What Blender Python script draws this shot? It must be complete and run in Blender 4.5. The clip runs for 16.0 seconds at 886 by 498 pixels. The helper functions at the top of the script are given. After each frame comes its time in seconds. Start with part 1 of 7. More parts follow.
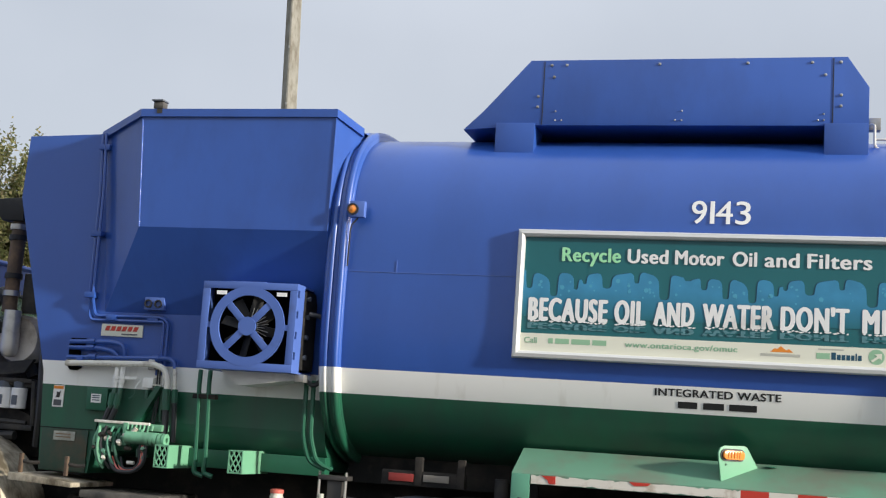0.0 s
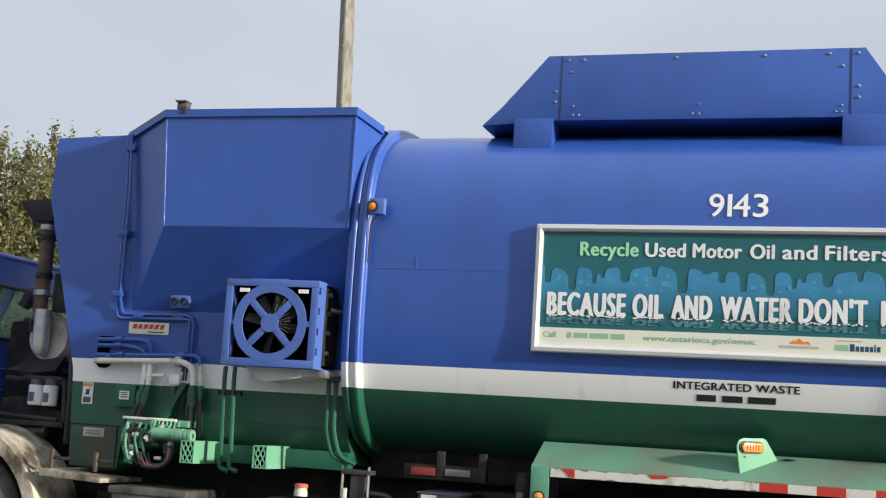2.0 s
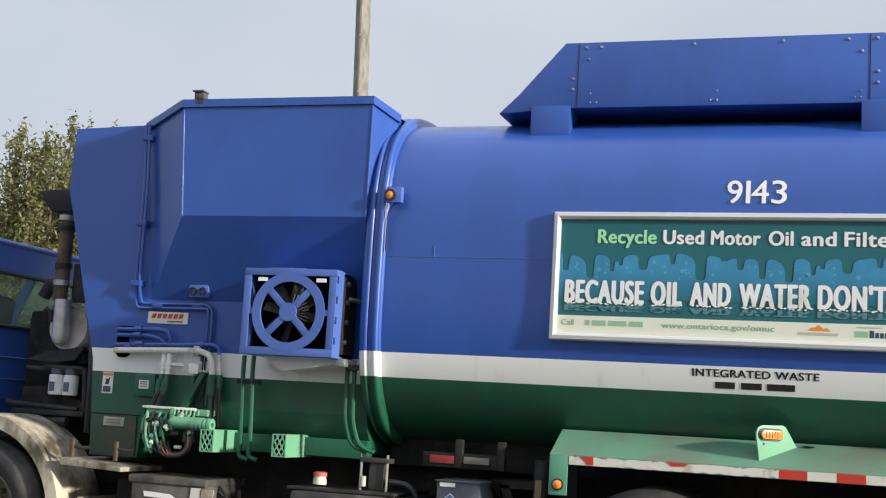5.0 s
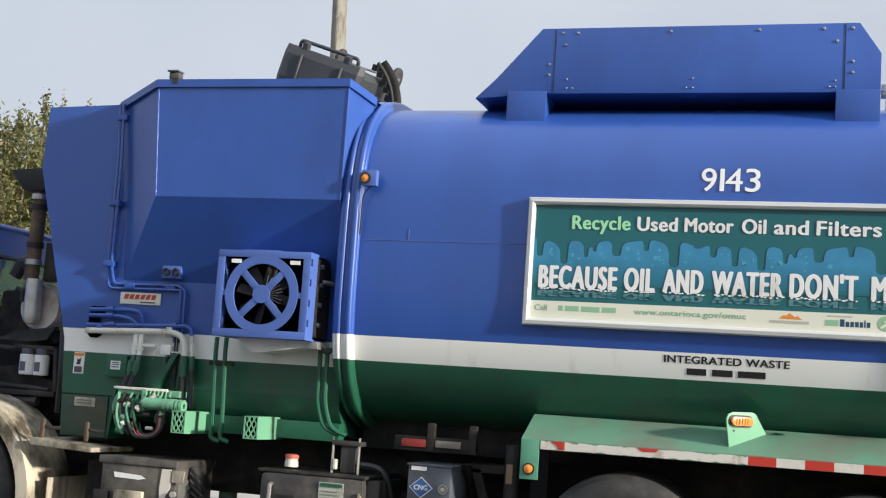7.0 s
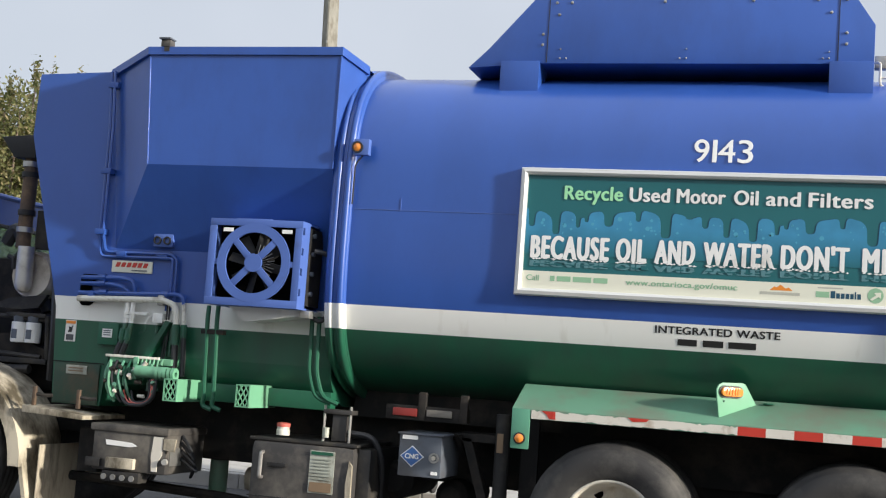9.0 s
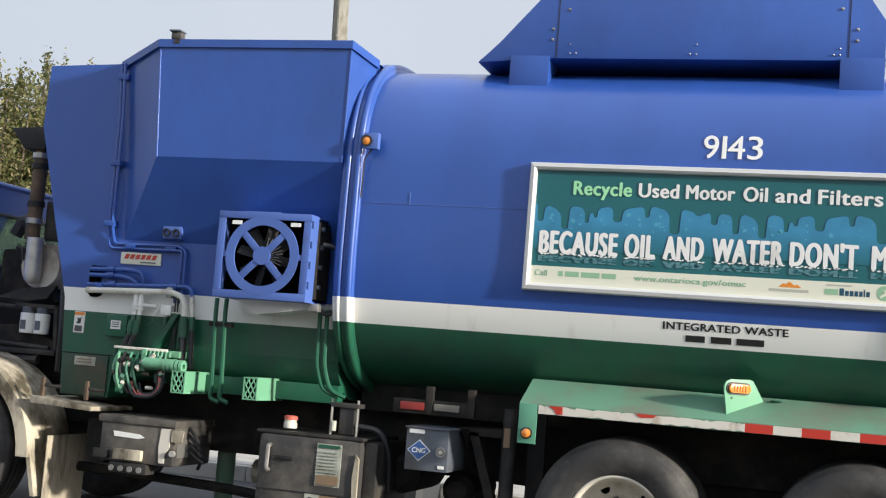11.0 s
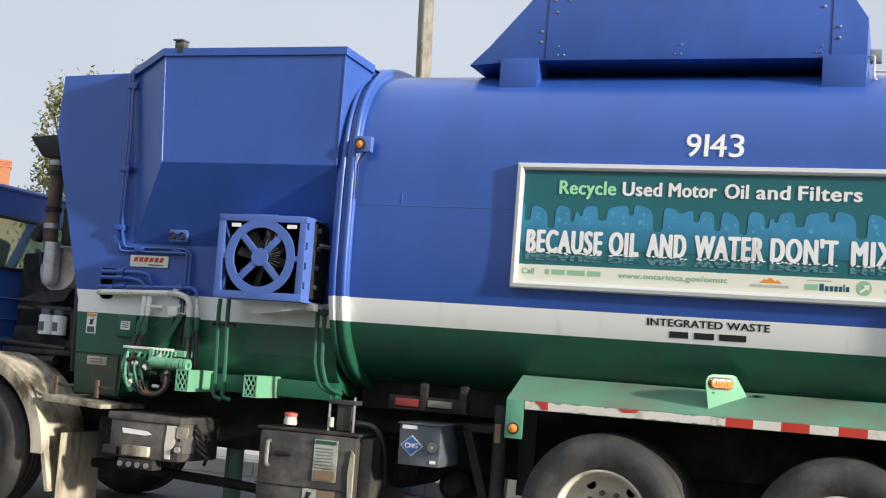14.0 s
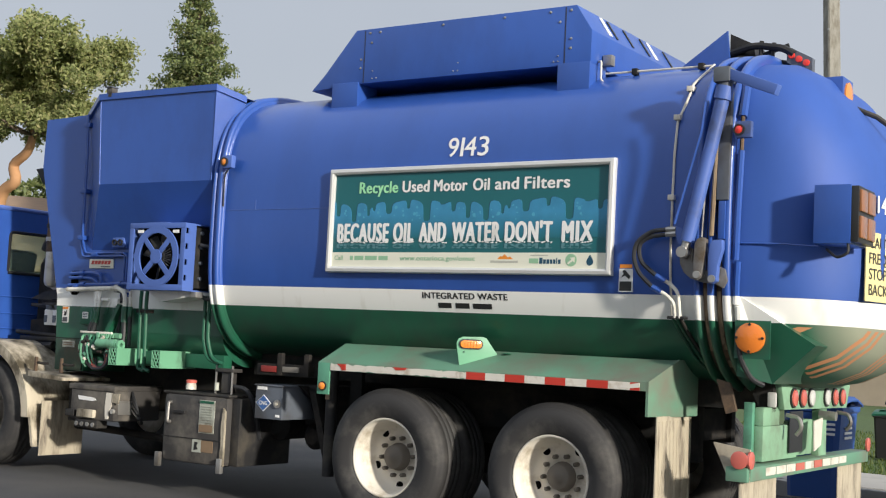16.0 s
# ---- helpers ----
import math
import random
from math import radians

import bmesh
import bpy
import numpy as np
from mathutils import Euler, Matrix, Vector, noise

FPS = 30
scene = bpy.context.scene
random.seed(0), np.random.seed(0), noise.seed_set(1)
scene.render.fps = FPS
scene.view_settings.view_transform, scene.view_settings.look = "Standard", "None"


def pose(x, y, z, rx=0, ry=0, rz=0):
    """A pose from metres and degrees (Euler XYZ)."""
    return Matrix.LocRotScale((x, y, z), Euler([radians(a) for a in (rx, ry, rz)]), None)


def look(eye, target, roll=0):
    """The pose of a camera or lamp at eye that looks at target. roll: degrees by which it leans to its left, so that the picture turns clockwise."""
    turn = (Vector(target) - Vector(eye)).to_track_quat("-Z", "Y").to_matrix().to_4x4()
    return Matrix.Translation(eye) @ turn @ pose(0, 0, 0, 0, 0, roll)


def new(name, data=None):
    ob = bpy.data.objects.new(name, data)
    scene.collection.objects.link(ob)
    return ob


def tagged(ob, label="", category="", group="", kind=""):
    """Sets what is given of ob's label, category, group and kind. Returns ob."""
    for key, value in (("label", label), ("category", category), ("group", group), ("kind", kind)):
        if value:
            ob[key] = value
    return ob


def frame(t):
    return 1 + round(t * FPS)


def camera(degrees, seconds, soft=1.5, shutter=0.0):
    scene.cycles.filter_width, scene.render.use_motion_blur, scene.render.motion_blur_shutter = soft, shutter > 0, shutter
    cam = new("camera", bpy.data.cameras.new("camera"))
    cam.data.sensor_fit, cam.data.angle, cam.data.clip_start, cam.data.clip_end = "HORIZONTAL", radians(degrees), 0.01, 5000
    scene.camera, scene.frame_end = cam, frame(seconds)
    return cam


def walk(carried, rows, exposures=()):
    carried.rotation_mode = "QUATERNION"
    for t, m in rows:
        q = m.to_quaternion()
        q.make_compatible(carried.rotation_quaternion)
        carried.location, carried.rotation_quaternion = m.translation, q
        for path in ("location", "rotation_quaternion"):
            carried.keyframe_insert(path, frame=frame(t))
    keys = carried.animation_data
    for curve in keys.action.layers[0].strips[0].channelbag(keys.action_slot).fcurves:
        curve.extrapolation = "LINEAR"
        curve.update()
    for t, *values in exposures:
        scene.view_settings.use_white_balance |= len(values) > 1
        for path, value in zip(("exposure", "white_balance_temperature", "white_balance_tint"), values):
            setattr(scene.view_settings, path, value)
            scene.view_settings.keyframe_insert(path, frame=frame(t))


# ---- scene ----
cam = camera(38.29, 16.0, soft=1.2, shutter=0.0)
EYE_PLACE = (0.715, 0.048, 1.349)
CAMERA_ROWS = [  # seconds, yaw, pitch, roll
    (0, 14.90, 8.42, 3.91),
    (0.5, 16.19, 8.33, 3.80),
    (1, 16.82, 8.29, 3.90),
    (1.5, 17.12, 8.24, 3.75),
    (2, 17.43, 8.11, 3.58),
    (2.5, 17.84, 7.94, 3.43),
    (3, 18.27, 7.79, 3.26),
    (3.5, 18.59, 7.70, 3.16),
    (4, 18.64, 7.72, 3.19),
    (6.5, 17.12, 7.02, 3.89),
    (7, 16.99, 6.90, 3.95),
    (7.5, 16.83, 6.78, 4.02),
    (8, 16.70, 6.53, 4.07),
    (8.5, 16.64, 6.06, 4.12),
    (9, 16.54, 5.57, 4.20),
    (11.5, 17.07, 5.25, 4.84),
    (12, 17.56, 5.29, 4.75),
    (12.5, 18.02, 5.26, 4.68),
    (13, 18.55, 5.28, 4.56),
    (13.5, 19.33, 5.27, 4.47),
    (14, 20.84, 5.19, 4.39),
    (14.5, 23.30, 5.00, 4.14),
    (15, 27.24, 4.77, 3.71),
    (15.5, 32.75, 4.54, 3.22),
    (16, 39.13, 4.31, 2.87),
]
walk(cam, [(t, pose(*EYE_PLACE, 90 + pitch, 0, yaw) @ pose(0, 0, 0, 0, 0, roll)) for t, yaw, pitch, roll in CAMERA_ROWS], exposures=((0.0, 0.0), (4.0, 0.02), (7.0, 0.06), (12.0, 0.12), (13.5, 0.12), (15.0, -0.03), (16.0, -0.25)))
TRUCK_ROWS = [  # seconds, shift along x and y, heading
    (0, 0.164, -0.011, -0.58),
    (0.5, 0.000, 0.000, 0.00),
    (12.5, 0.000, 0.000, 0.00),
    (13, -0.058, -0.007, 0.23),
    (13.5, -0.215, -0.003, 0.52),
    (14, -0.526, -0.004, 0.88),
    (14.5, -1.068, -0.029, 1.55),
    (15, -1.884, -0.072, 2.66),
    (15.5, -3.009, -0.212, 3.98),
    (16, -4.370, -0.458, 5.63),
]

# ---- world, sun ----
SUN_DIR = Vector((0.925, -0.210, 0.270)).normalized()
world = bpy.data.worlds.new("world")
scene.world = world
world.use_nodes = True
wn = world.node_tree
wn.nodes.clear()
w_out = wn.nodes.new("ShaderNodeOutputWorld")
w_bg = wn.nodes.new("ShaderNodeBackground")
w_sky = wn.nodes.new("ShaderNodeTexSky")
w_sky.sky_type, w_sky.sun_disc = "NISHITA", False
w_sky.sun_elevation = math.asin(SUN_DIR.z)
w_sky.sun_rotation = math.atan2(SUN_DIR.x, SUN_DIR.y)
w_sky.dust_density, w_sky.air_density = 3.0, 1.0
w_map = wn.nodes.new("ShaderNodeTexCoord")
w_noise = wn.nodes.new("ShaderNodeTexNoise")
w_noise.inputs["Scale"].default_value, w_noise.inputs["Detail"].default_value = 2.2, 5
w_ramp = wn.nodes.new("ShaderNodeMapRange")
w_ramp.inputs[1].default_value, w_ramp.inputs[2].default_value = 0.3, 0.75
w_ramp.inputs[3].default_value, w_ramp.inputs[4].default_value = 0.72, 0.97
w_mix = wn.nodes.new("ShaderNodeMix")
w_mix.data_type = "RGBA"
w_mix.inputs["B"].default_value = (6.6, 7.1, 8.0, 1)
wn.links.new(w_map.outputs["Generated"], w_noise.inputs["Vector"])
wn.links.new(w_noise.outputs["Fac"], w_ramp.inputs[0])
wn.links.new(w_ramp.outputs[0], w_mix.inputs["Factor"])
wn.links.new(w_sky.outputs[0], w_mix.inputs["A"])
wn.links.new(w_mix.outputs["Result"], w_bg.inputs["Color"])
# thin cloud, brighter overhead than near the horizon
w_sep, w_lift = wn.nodes.new("ShaderNodeSeparateXYZ"), wn.nodes.new("ShaderNodeMapRange")
w_lift.inputs[1].default_value, w_lift.inputs[2].default_value = 0.30, 0.80
w_lift.inputs[3].default_value, w_lift.inputs[4].default_value = 0.10, 0.165
wn.links.new(w_map.outputs["Generated"], w_sep.inputs[0])
wn.links.new(w_sep.outputs["Z"], w_lift.inputs[0])
wn.links.new(w_lift.outputs[0], w_bg.inputs["Strength"])
wn.links.new(w_bg.outputs[0], w_out.inputs["Surface"])
sun = new("sun", bpy.data.lights.new("sun", "SUN"))
sun.data.energy, sun.data.angle, sun.data.color = 6.2, radians(3), (1.0, 0.93, 0.82)
sun.matrix_world = look(SUN_DIR * 40, (0, 0, 0))


# ---- materials ----
def material(name, color, rough=0.5, metal=0.0, vary=0.12, scale=3.0, grain=60.0, bump=0.05, dirt=None, dirt_amount=0.0, dirt_scale=2.0, coat=0.0, stretch=(1, 1, 1)):
    """Paint, metal, rubber and so on: a base colour broken up at two scales, with fine relief and patches of dirt."""
    m = bpy.data.materials.new(name)
    m.use_nodes = True
    n, l = m.node_tree.nodes, m.node_tree.links
    b = n["Principled BSDF"]
    tc = n.new("ShaderNodeTexCoord")
    mp = n.new("ShaderNodeMapping")
    mp.inputs["Scale"].default_value = stretch
    l.new(tc.outputs["Object"], mp.inputs["Vector"])
    big, fine = n.new("ShaderNodeTexNoise"), n.new("ShaderNodeTexNoise")
    big.inputs["Scale"].default_value, big.inputs["Detail"].default_value = scale, 6
    fine.inputs["Scale"].default_value, fine.inputs["Detail"].default_value = grain, 4
    for t in (big, fine):
        l.new(mp.outputs[0], t.inputs["Vector"])
    mix = n.new("ShaderNodeMix")
    mix.data_type = "RGBA"
    mix.inputs["A"].default_value = (*[c * (1 - vary) for c in color], 1)
    mix.inputs["B"].default_value = (*[min(1, c * (1 + vary)) for c in color], 1)
    l.new(big.outputs["Fac"], mix.inputs["Factor"])
    top = mix.outputs["Result"]
    if dirt:
        dn = n.new("ShaderNodeTexNoise")
        dn.inputs["Scale"].default_value, dn.inputs["Detail"].default_value, dn.inputs["Roughness"].default_value = dirt_scale, 8, 0.65
        l.new(mp.outputs[0], dn.inputs["Vector"])
        r = n.new("ShaderNodeMapRange")
        r.inputs[1].default_value, r.inputs[2].default_value = 0.62 - dirt_amount * 0.4, 0.8 - dirt_amount * 0.3
        l.new(dn.outputs["Fac"], r.inputs[0])
        mx = n.new("ShaderNodeMix")
        mx.data_type = "RGBA"
        mx.inputs["B"].default_value = (*dirt, 1)
        l.new(r.outputs[0], mx.inputs["Factor"])
        l.new(top, mx.inputs["A"])
        top = mx.outputs["Result"]
    l.new(top, b.inputs["Base Color"])
    b.inputs["Metallic"].default_value = metal
    b.inputs["Coat Weight"].default_value = coat
    b.inputs["Coat Roughness"].default_value = 0.15
    rr = n.new("ShaderNodeMapRange")
    rr.inputs[3].default_value, rr.inputs[4].default_value = max(0.03, rough - 0.1), min(1, rough + 0.12)
    l.new(big.outputs["Fac"], rr.inputs[0])
    l.new(rr.outputs[0], b.inputs["Roughness"])
    if bump:
        bp = n.new("ShaderNodeBump")
        bp.inputs["Strength"].default_value, bp.inputs["Distance"].default_value = bump, 0.01
        l.new(fine.outputs["Fac"], bp.inputs["Height"])
        l.new(bp.outputs[0], b.inputs["Normal"])
    return m


BLUE = (0.026, 0.087, 0.362)
GREEN = (0.013, 0.100, 0.055)
WHITE = (0.83, 0.83, 0.79)


def livery(name, low, high, rough=0.36):
    """Truck paint in three bands: green below, a white belt from low to high, blue above."""
    m = material(name, BLUE, rough, vary=0.07, scale=1.3, grain=140, bump=0.03, coat=0.4, dirt=(0.023, 0.076, 0.315), dirt_amount=0.4, dirt_scale=1.1, stretch=(1.6, 1.6, 0.6))
    n, l = m.node_tree.nodes, m.node_tree.links
    b = n["Principled BSDF"]
    base = b.inputs["Base Color"].links[0].from_socket
    tc = n.new("ShaderNodeTexCoord")
    sep = n.new("ShaderNodeSeparateXYZ")
    l.new(tc.outputs["Object"], sep.inputs[0])
    wear = n.new("ShaderNodeTexNoise")
    wear.inputs["Scale"].default_value, wear.inputs["Detail"].default_value = 2.5, 8
    mp = n.new("ShaderNodeMapping")
    mp.inputs["Scale"].default_value = (3, 3, 0.35)
    l.new(tc.outputs["Object"], mp.inputs["Vector"])
    l.new(mp.outputs[0], wear.inputs["Vector"])

    def band(z, below, above):
        s = n.new("ShaderNodeMath")
        s.operation = "GREATER_THAN"
        s.inputs[1].default_value = z
        l.new(sep.outputs["Z"], s.inputs[0])
        x = n.new("ShaderNodeMix")
        x.data_type = "RGBA"
        l.new(s.outputs[0], x.inputs["Factor"])
        for key, v in (("A", below), ("B", above)):
            if isinstance(v, tuple):
                x.inputs[key].default_value = (*v, 1)
            else:
                l.new(v, x.inputs[key])
        return x.outputs["Result"]

    def worn(clean, dirty, start, stop):
        r = n.new("ShaderNodeMapRange")
        r.inputs[1].default_value, r.inputs[2].default_value = start, stop
        l.new(wear.outputs["Fac"], r.inputs[0])
        x = n.new("ShaderNodeMix")
        x.data_type = "RGBA"
        l.new(r.outputs[0], x.inputs["Factor"])
        x.inputs["A"].default_value, x.inputs["B"].default_value = (*clean, 1), (*dirty, 1)
        return x.outputs["Result"]

    white = worn(WHITE, (0.58, 0.55, 0.48), 0.60, 0.9)
    green = worn(GREEN, (0.022, 0.075, 0.05), 0.4, 0.8)
    l.new(band(high, band(low, green, white), base), b.inputs["Base Color"])
    return m


M_TANK = livery("tank_paint", 1.592, 1.752)
M_HOPPER = livery("hopper_paint", 1.540, 1.705, 0.42)
M_GATE = livery("tailgate_paint", 1.592, 1.752, 0.62)
M_GATE.node_tree.nodes["Principled BSDF"].inputs["Coat Weight"].default_value = 0.0
_n, _l = M_GATE.node_tree.nodes, M_GATE.node_tree.links
_b = _n["Principled BSDF"]
_base = _b.inputs["Base Color"].links[0].from_socket
_tc, _sep = _n.new("ShaderNodeTexCoord"), _n.new("ShaderNodeSeparateXYZ")
_l.new(_tc.outputs["Object"], _sep.inputs[0])


def _math(op, a, b):
    x = _n.new("ShaderNodeMath")
    x.operation = op
    for i, v in enumerate((a, b)):
        if isinstance(v, (int, float)):
            x.inputs[i].default_value = v
        else:
            _l.new(v, x.inputs[i])
    return x.outputs[0]


# three thin orange diagonals, repeated across the lower rear
_u = _math("SUBTRACT", _math("MULTIPLY", _sep.outputs["Y"], 1.0), _math("MULTIPLY", _sep.outputs["Z"], 0.8))
_wide = _math("FRACT", _math("MULTIPLY", _u, 1.55), 0.0)
_thin = _math("FRACT", _math("MULTIPLY", _wide, 6.0), 0.0)
_on = _math("MULTIPLY", _math("LESS_THAN", _wide, 0.5), _math("LESS_THAN", _thin, 0.5))
_on = _math("MULTIPLY", _on, _math("LESS_THAN", _sep.outputs["Z"], 1.575))
_on = _math("MULTIPLY", _on, _math("GREATER_THAN", _sep.outputs["X"], 2.2))
_mx = _n.new("ShaderNodeMix")
_mx.data_type = "RGBA"
_l.new(_on, _mx.inputs["Factor"])
# beige mixed in below the belt, stronger towards the rear
_low = _math("MULTIPLY", _math("LESS_THAN", _sep.outputs["Z"], 1.592), _math("MULTIPLY", _math("SUBTRACT", _sep.outputs["X"], 2.28), 3.5))
_low = _math("MINIMUM", _math("MAXIMUM", _low, 0.0), 0.85)
_beige = _n.new("ShaderNodeMix")
_beige.data_type = "RGBA"
_l.new(_low, _beige.inputs["Factor"])
_l.new(_base, _beige.inputs["A"])
_beige.inputs["B"].default_value = (0.34, 0.35, 0.26, 1)
_l.new(_beige.outputs["Result"], _mx.inputs["A"])
_mx.inputs["B"].default_value = (0.50, 0.23, 0.11, 1)
_l.new(_mx.outputs["Result"], _b.inputs["Base Color"])
M_BLUE = material("blue_paint", BLUE, 0.38, vary=0.12, scale=1.5, grain=140, bump=0.03, coat=0.25, dirt=(0.022, 0.070, 0.29), dirt_amount=0.45, dirt_scale=1.4, stretch=(1.6, 1.6, 0.7))
M_BLUE_LIGHT = material("light_blue_paint", (0.075, 0.14, 0.42), 0.45, vary=0.1, grain=120, bump=0.03, dirt=(0.05, 0.06, 0.1), dirt_amount=0.15)
M_GREEN = material("green_paint", GREEN, 0.42, vary=0.15, grain=120, bump=0.03, dirt=(0.03, 0.05, 0.04), dirt_amount=0.3)
M_MINT = material("faded_green_paint", (0.145, 0.37, 0.225), 0.5, vary=0.12, grain=100, bump=0.04, dirt=(0.06, 0.10, 0.07), dirt_amount=0.3)
M_MINT_DUSTY = material("dusty_green_paint", (0.115, 0.26, 0.175), 0.6, vary=0.15, grain=100, bump=0.05, dirt=(0.16, 0.17, 0.13), dirt_amount=0.5)
M_BLACK = material("black_metal", (0.022, 0.022, 0.023), 0.55, vary=0.3, grain=80, bump=0.08, dirt=(0.07, 0.062, 0.05), dirt_amount=0.35, dirt_scale=3)
M_FRAME = material("grimy_frame", (0.018, 0.018, 0.018), 0.75, vary=0.3, grain=50, bump=0.15, dirt=(0.05, 0.042, 0.035), dirt_amount=0.4, dirt_scale=4)
M_RUBBER = material("tyre_rubber", (0.030, 0.029, 0.029), 0.72, vary=0.25, grain=90, bump=0.1, dirt=(0.085, 0.08, 0.072), dirt_amount=0.35, dirt_scale=3.5)
M_HOSE = material("hose_rubber", (0.02, 0.021, 0.024), 0.5, vary=0.2, bump=0.02)
M_ALU = material("aluminium", (0.66, 0.66, 0.64), 0.42, 0.3, vary=0.08, grain=200, bump=0.02)
M_STEEL = material("bare_steel", (0.45, 0.44, 0.42), 0.4, 0.8, vary=0.15, grain=100, bump=0.04, dirt=(0.12, 0.09, 0.06), dirt_amount=0.3)
M_RIM = material("rim_paint", (0.66, 0.62, 0.54), 0.5, 0.0, vary=0.10, grain=60, bump=0.05, dirt=(0.40, 0.34, 0.25), dirt_amount=0.25, dirt_scale=6)
M_HUB = material("grimy_hub", (0.17, 0.15, 0.125), 0.75, 0.1, vary=0.3, grain=60, bump=0.1, dirt=(0.2, 0.17, 0.13), dirt_amount=0.3)
M_FENDER = material("dusty_fender", (0.56, 0.50, 0.39), 0.55, 0.1, vary=0.2, scale=4, bump=0.08, dirt=(0.085, 0.07, 0.045), dirt_amount=0.58, dirt_scale=3.4, stretch=(1.5, 1.5, 0.7))
M_RUST = material("rusty_pipe", (0.10, 0.07, 0.05), 0.7, 0.3, vary=0.35, scale=6, bump=0.15, dirt=(0.22, 0.14, 0.08), dirt_amount=0.4, dirt_scale=5)
M_STEEL_BRIGHT = material("aluminised_steel", (0.62, 0.60, 0.56), 0.42, 0.6, vary=0.2, grain=40, bump=0.05, dirt=(0.25, 0.22, 0.18), dirt_amount=0.3)
M_MUFFLER = material("muffler_metal", (0.58, 0.54, 0.48), 0.6, 0.15, vary=0.2, scale=5, bump=0.06, dirt=(0.16, 0.11, 0.07), dirt_amount=0.35)
M_PLASTIC_GREY = material("grey_bin_plastic", (0.043, 0.047, 0.051), 0.55, vary=0.15, grain=160, bump=0.05)
M_PLASTIC_BLUE = material("blue_bin_plastic", (0.02, 0.07, 0.26), 0.5, vary=0.15, grain=160, bump=0.05)
M_SIGN_TEAL = material("poster_teal", (0.012, 0.120, 0.135), 0.35, vary=0.1, bump=0)
M_SIGN_DRIP = material("poster_drip_blue", (0.040, 0.23, 0.40), 0.35, vary=0.35, scale=7, bump=0)
M_SIGN_RIPPLE = material("poster_ripple", (0.10, 0.24, 0.27), 0.35, vary=0.25, scale=30, bump=0)
M_SIGN_FAINT = material("poster_faint_grey", (0.44, 0.44, 0.38), 0.35, vary=0.05, bump=0)
M_SIGN_DRIP_DARK = material("poster_drip_edge", (0.012, 0.07, 0.12), 0.35, vary=0.1, bump=0)
M_SIGN_MINT = material("poster_mint", (0.35, 0.75, 0.42), 0.35, vary=0.02, bump=0)
M_SIGN_PALE = material("poster_pale", (0.72, 0.72, 0.60), 0.35, vary=0.04, bump=0)
M_SIGN_SAGE = material("poster_sage", (0.27, 0.47, 0.30), 0.35, vary=0.04, bump=0)
M_WHITE = material("white_vinyl", (0.80, 0.80, 0.78), 0.4, vary=0.05, bump=0, dirt=(0.55, 0.53, 0.48), dirt_amount=0.1)
M_INK = material("black_vinyl", (0.02, 0.02, 0.02), 0.4, vary=0.1, bump=0)
M_RED = material("red_reflector", (0.50, 0.045, 0.03), 0.3, vary=0.15, bump=0.02)
M_ORANGE = material("orange_vinyl", (0.75, 0.25, 0.03), 0.4, vary=0.08, bump=0)
M_YELLOW = material("yellow_vinyl", (0.72, 0.62, 0.30), 0.45, vary=0.08, bump=0)
M_GREY_BOX = material("grey_box_paint", (0.10, 0.115, 0.14), 0.55, vary=0.15, bump=0.04, dirt=(0.06, 0.055, 0.05), dirt_amount=0.3)
M_LABEL_OLD = material("faded_label", (0.42, 0.44, 0.38), 0.6, vary=0.15, scale=8, bump=0.02, dirt=(0.22, 0.21, 0.17), dirt_amount=0.4, dirt_scale=9)
M_LABEL_BROWN = material("faded_brown_print", (0.22, 0.15, 0.09), 0.6, vary=0.2, scale=12, bump=0)
M_LABEL_INK = material("faded_grey_print", (0.30, 0.32, 0.27), 0.6, vary=0.2, scale=12, bump=0)
M_PIPE_WHITE = material("worn_white_paint", (0.72, 0.70, 0.62), 0.45, vary=0.12, scale=6, bump=0.04, dirt=(0.30, 0.25, 0.19), dirt_amount=0.3, dirt_scale=9)
# lighter copy of the mint paint, with sunlight put into its colour
M_MINT_SUNLIT = material("sunlit_green_paint", (0.22, 0.40, 0.26), 0.55, vary=0.15, grain=100, bump=0.05, dirt=(0.14, 0.17, 0.12), dirt_amount=0.35)
M_DIRTY_GREEN = material("grimy_green_paint", (0.028, 0.062, 0.042), 0.7, vary=0.25, scale=5, bump=0.08, dirt=(0.085, 0.066, 0.042), dirt_amount=0.45, dirt_scale=4)
M_DULL_RED = material("dull_red_reflector", (0.24, 0.03, 0.025), 0.45, vary=0.2, bump=0.03)
M_DULL_CLEAR = material("dull_clear_reflector", (0.22, 0.20, 0.17), 0.45, vary=0.2, bump=0.03)
# darker copy of the mint paint, its shade put into the colour
M_MINT_SHADED = material("shaded_green_paint", (0.10, 0.30, 0.20), 0.5, vary=0.15, grain=100, bump=0.04, dirt=(0.05, 0.08, 0.06), dirt_amount=0.3)
M_TANKGREY = material("dusty_black_tank", (0.045, 0.042, 0.04), 0.5, vary=0.3, scale=2.5, bump=0.05, dirt=(0.20, 0.18, 0.15), dirt_amount=0.3, dirt_scale=1.6)

# black without sheen, painting in the dark of holes and recesses
M_VOID = material("deep_black", (0.004, 0.004, 0.004), 0.95, vary=0.2, bump=0)
for _m, _level in ((M_VOID, 0.0), (M_FRAME, 0.18), (M_BLACK, 0.3)):
    _m.node_tree.nodes["Principled BSDF"].inputs["Specular IOR Level"].default_value = _level
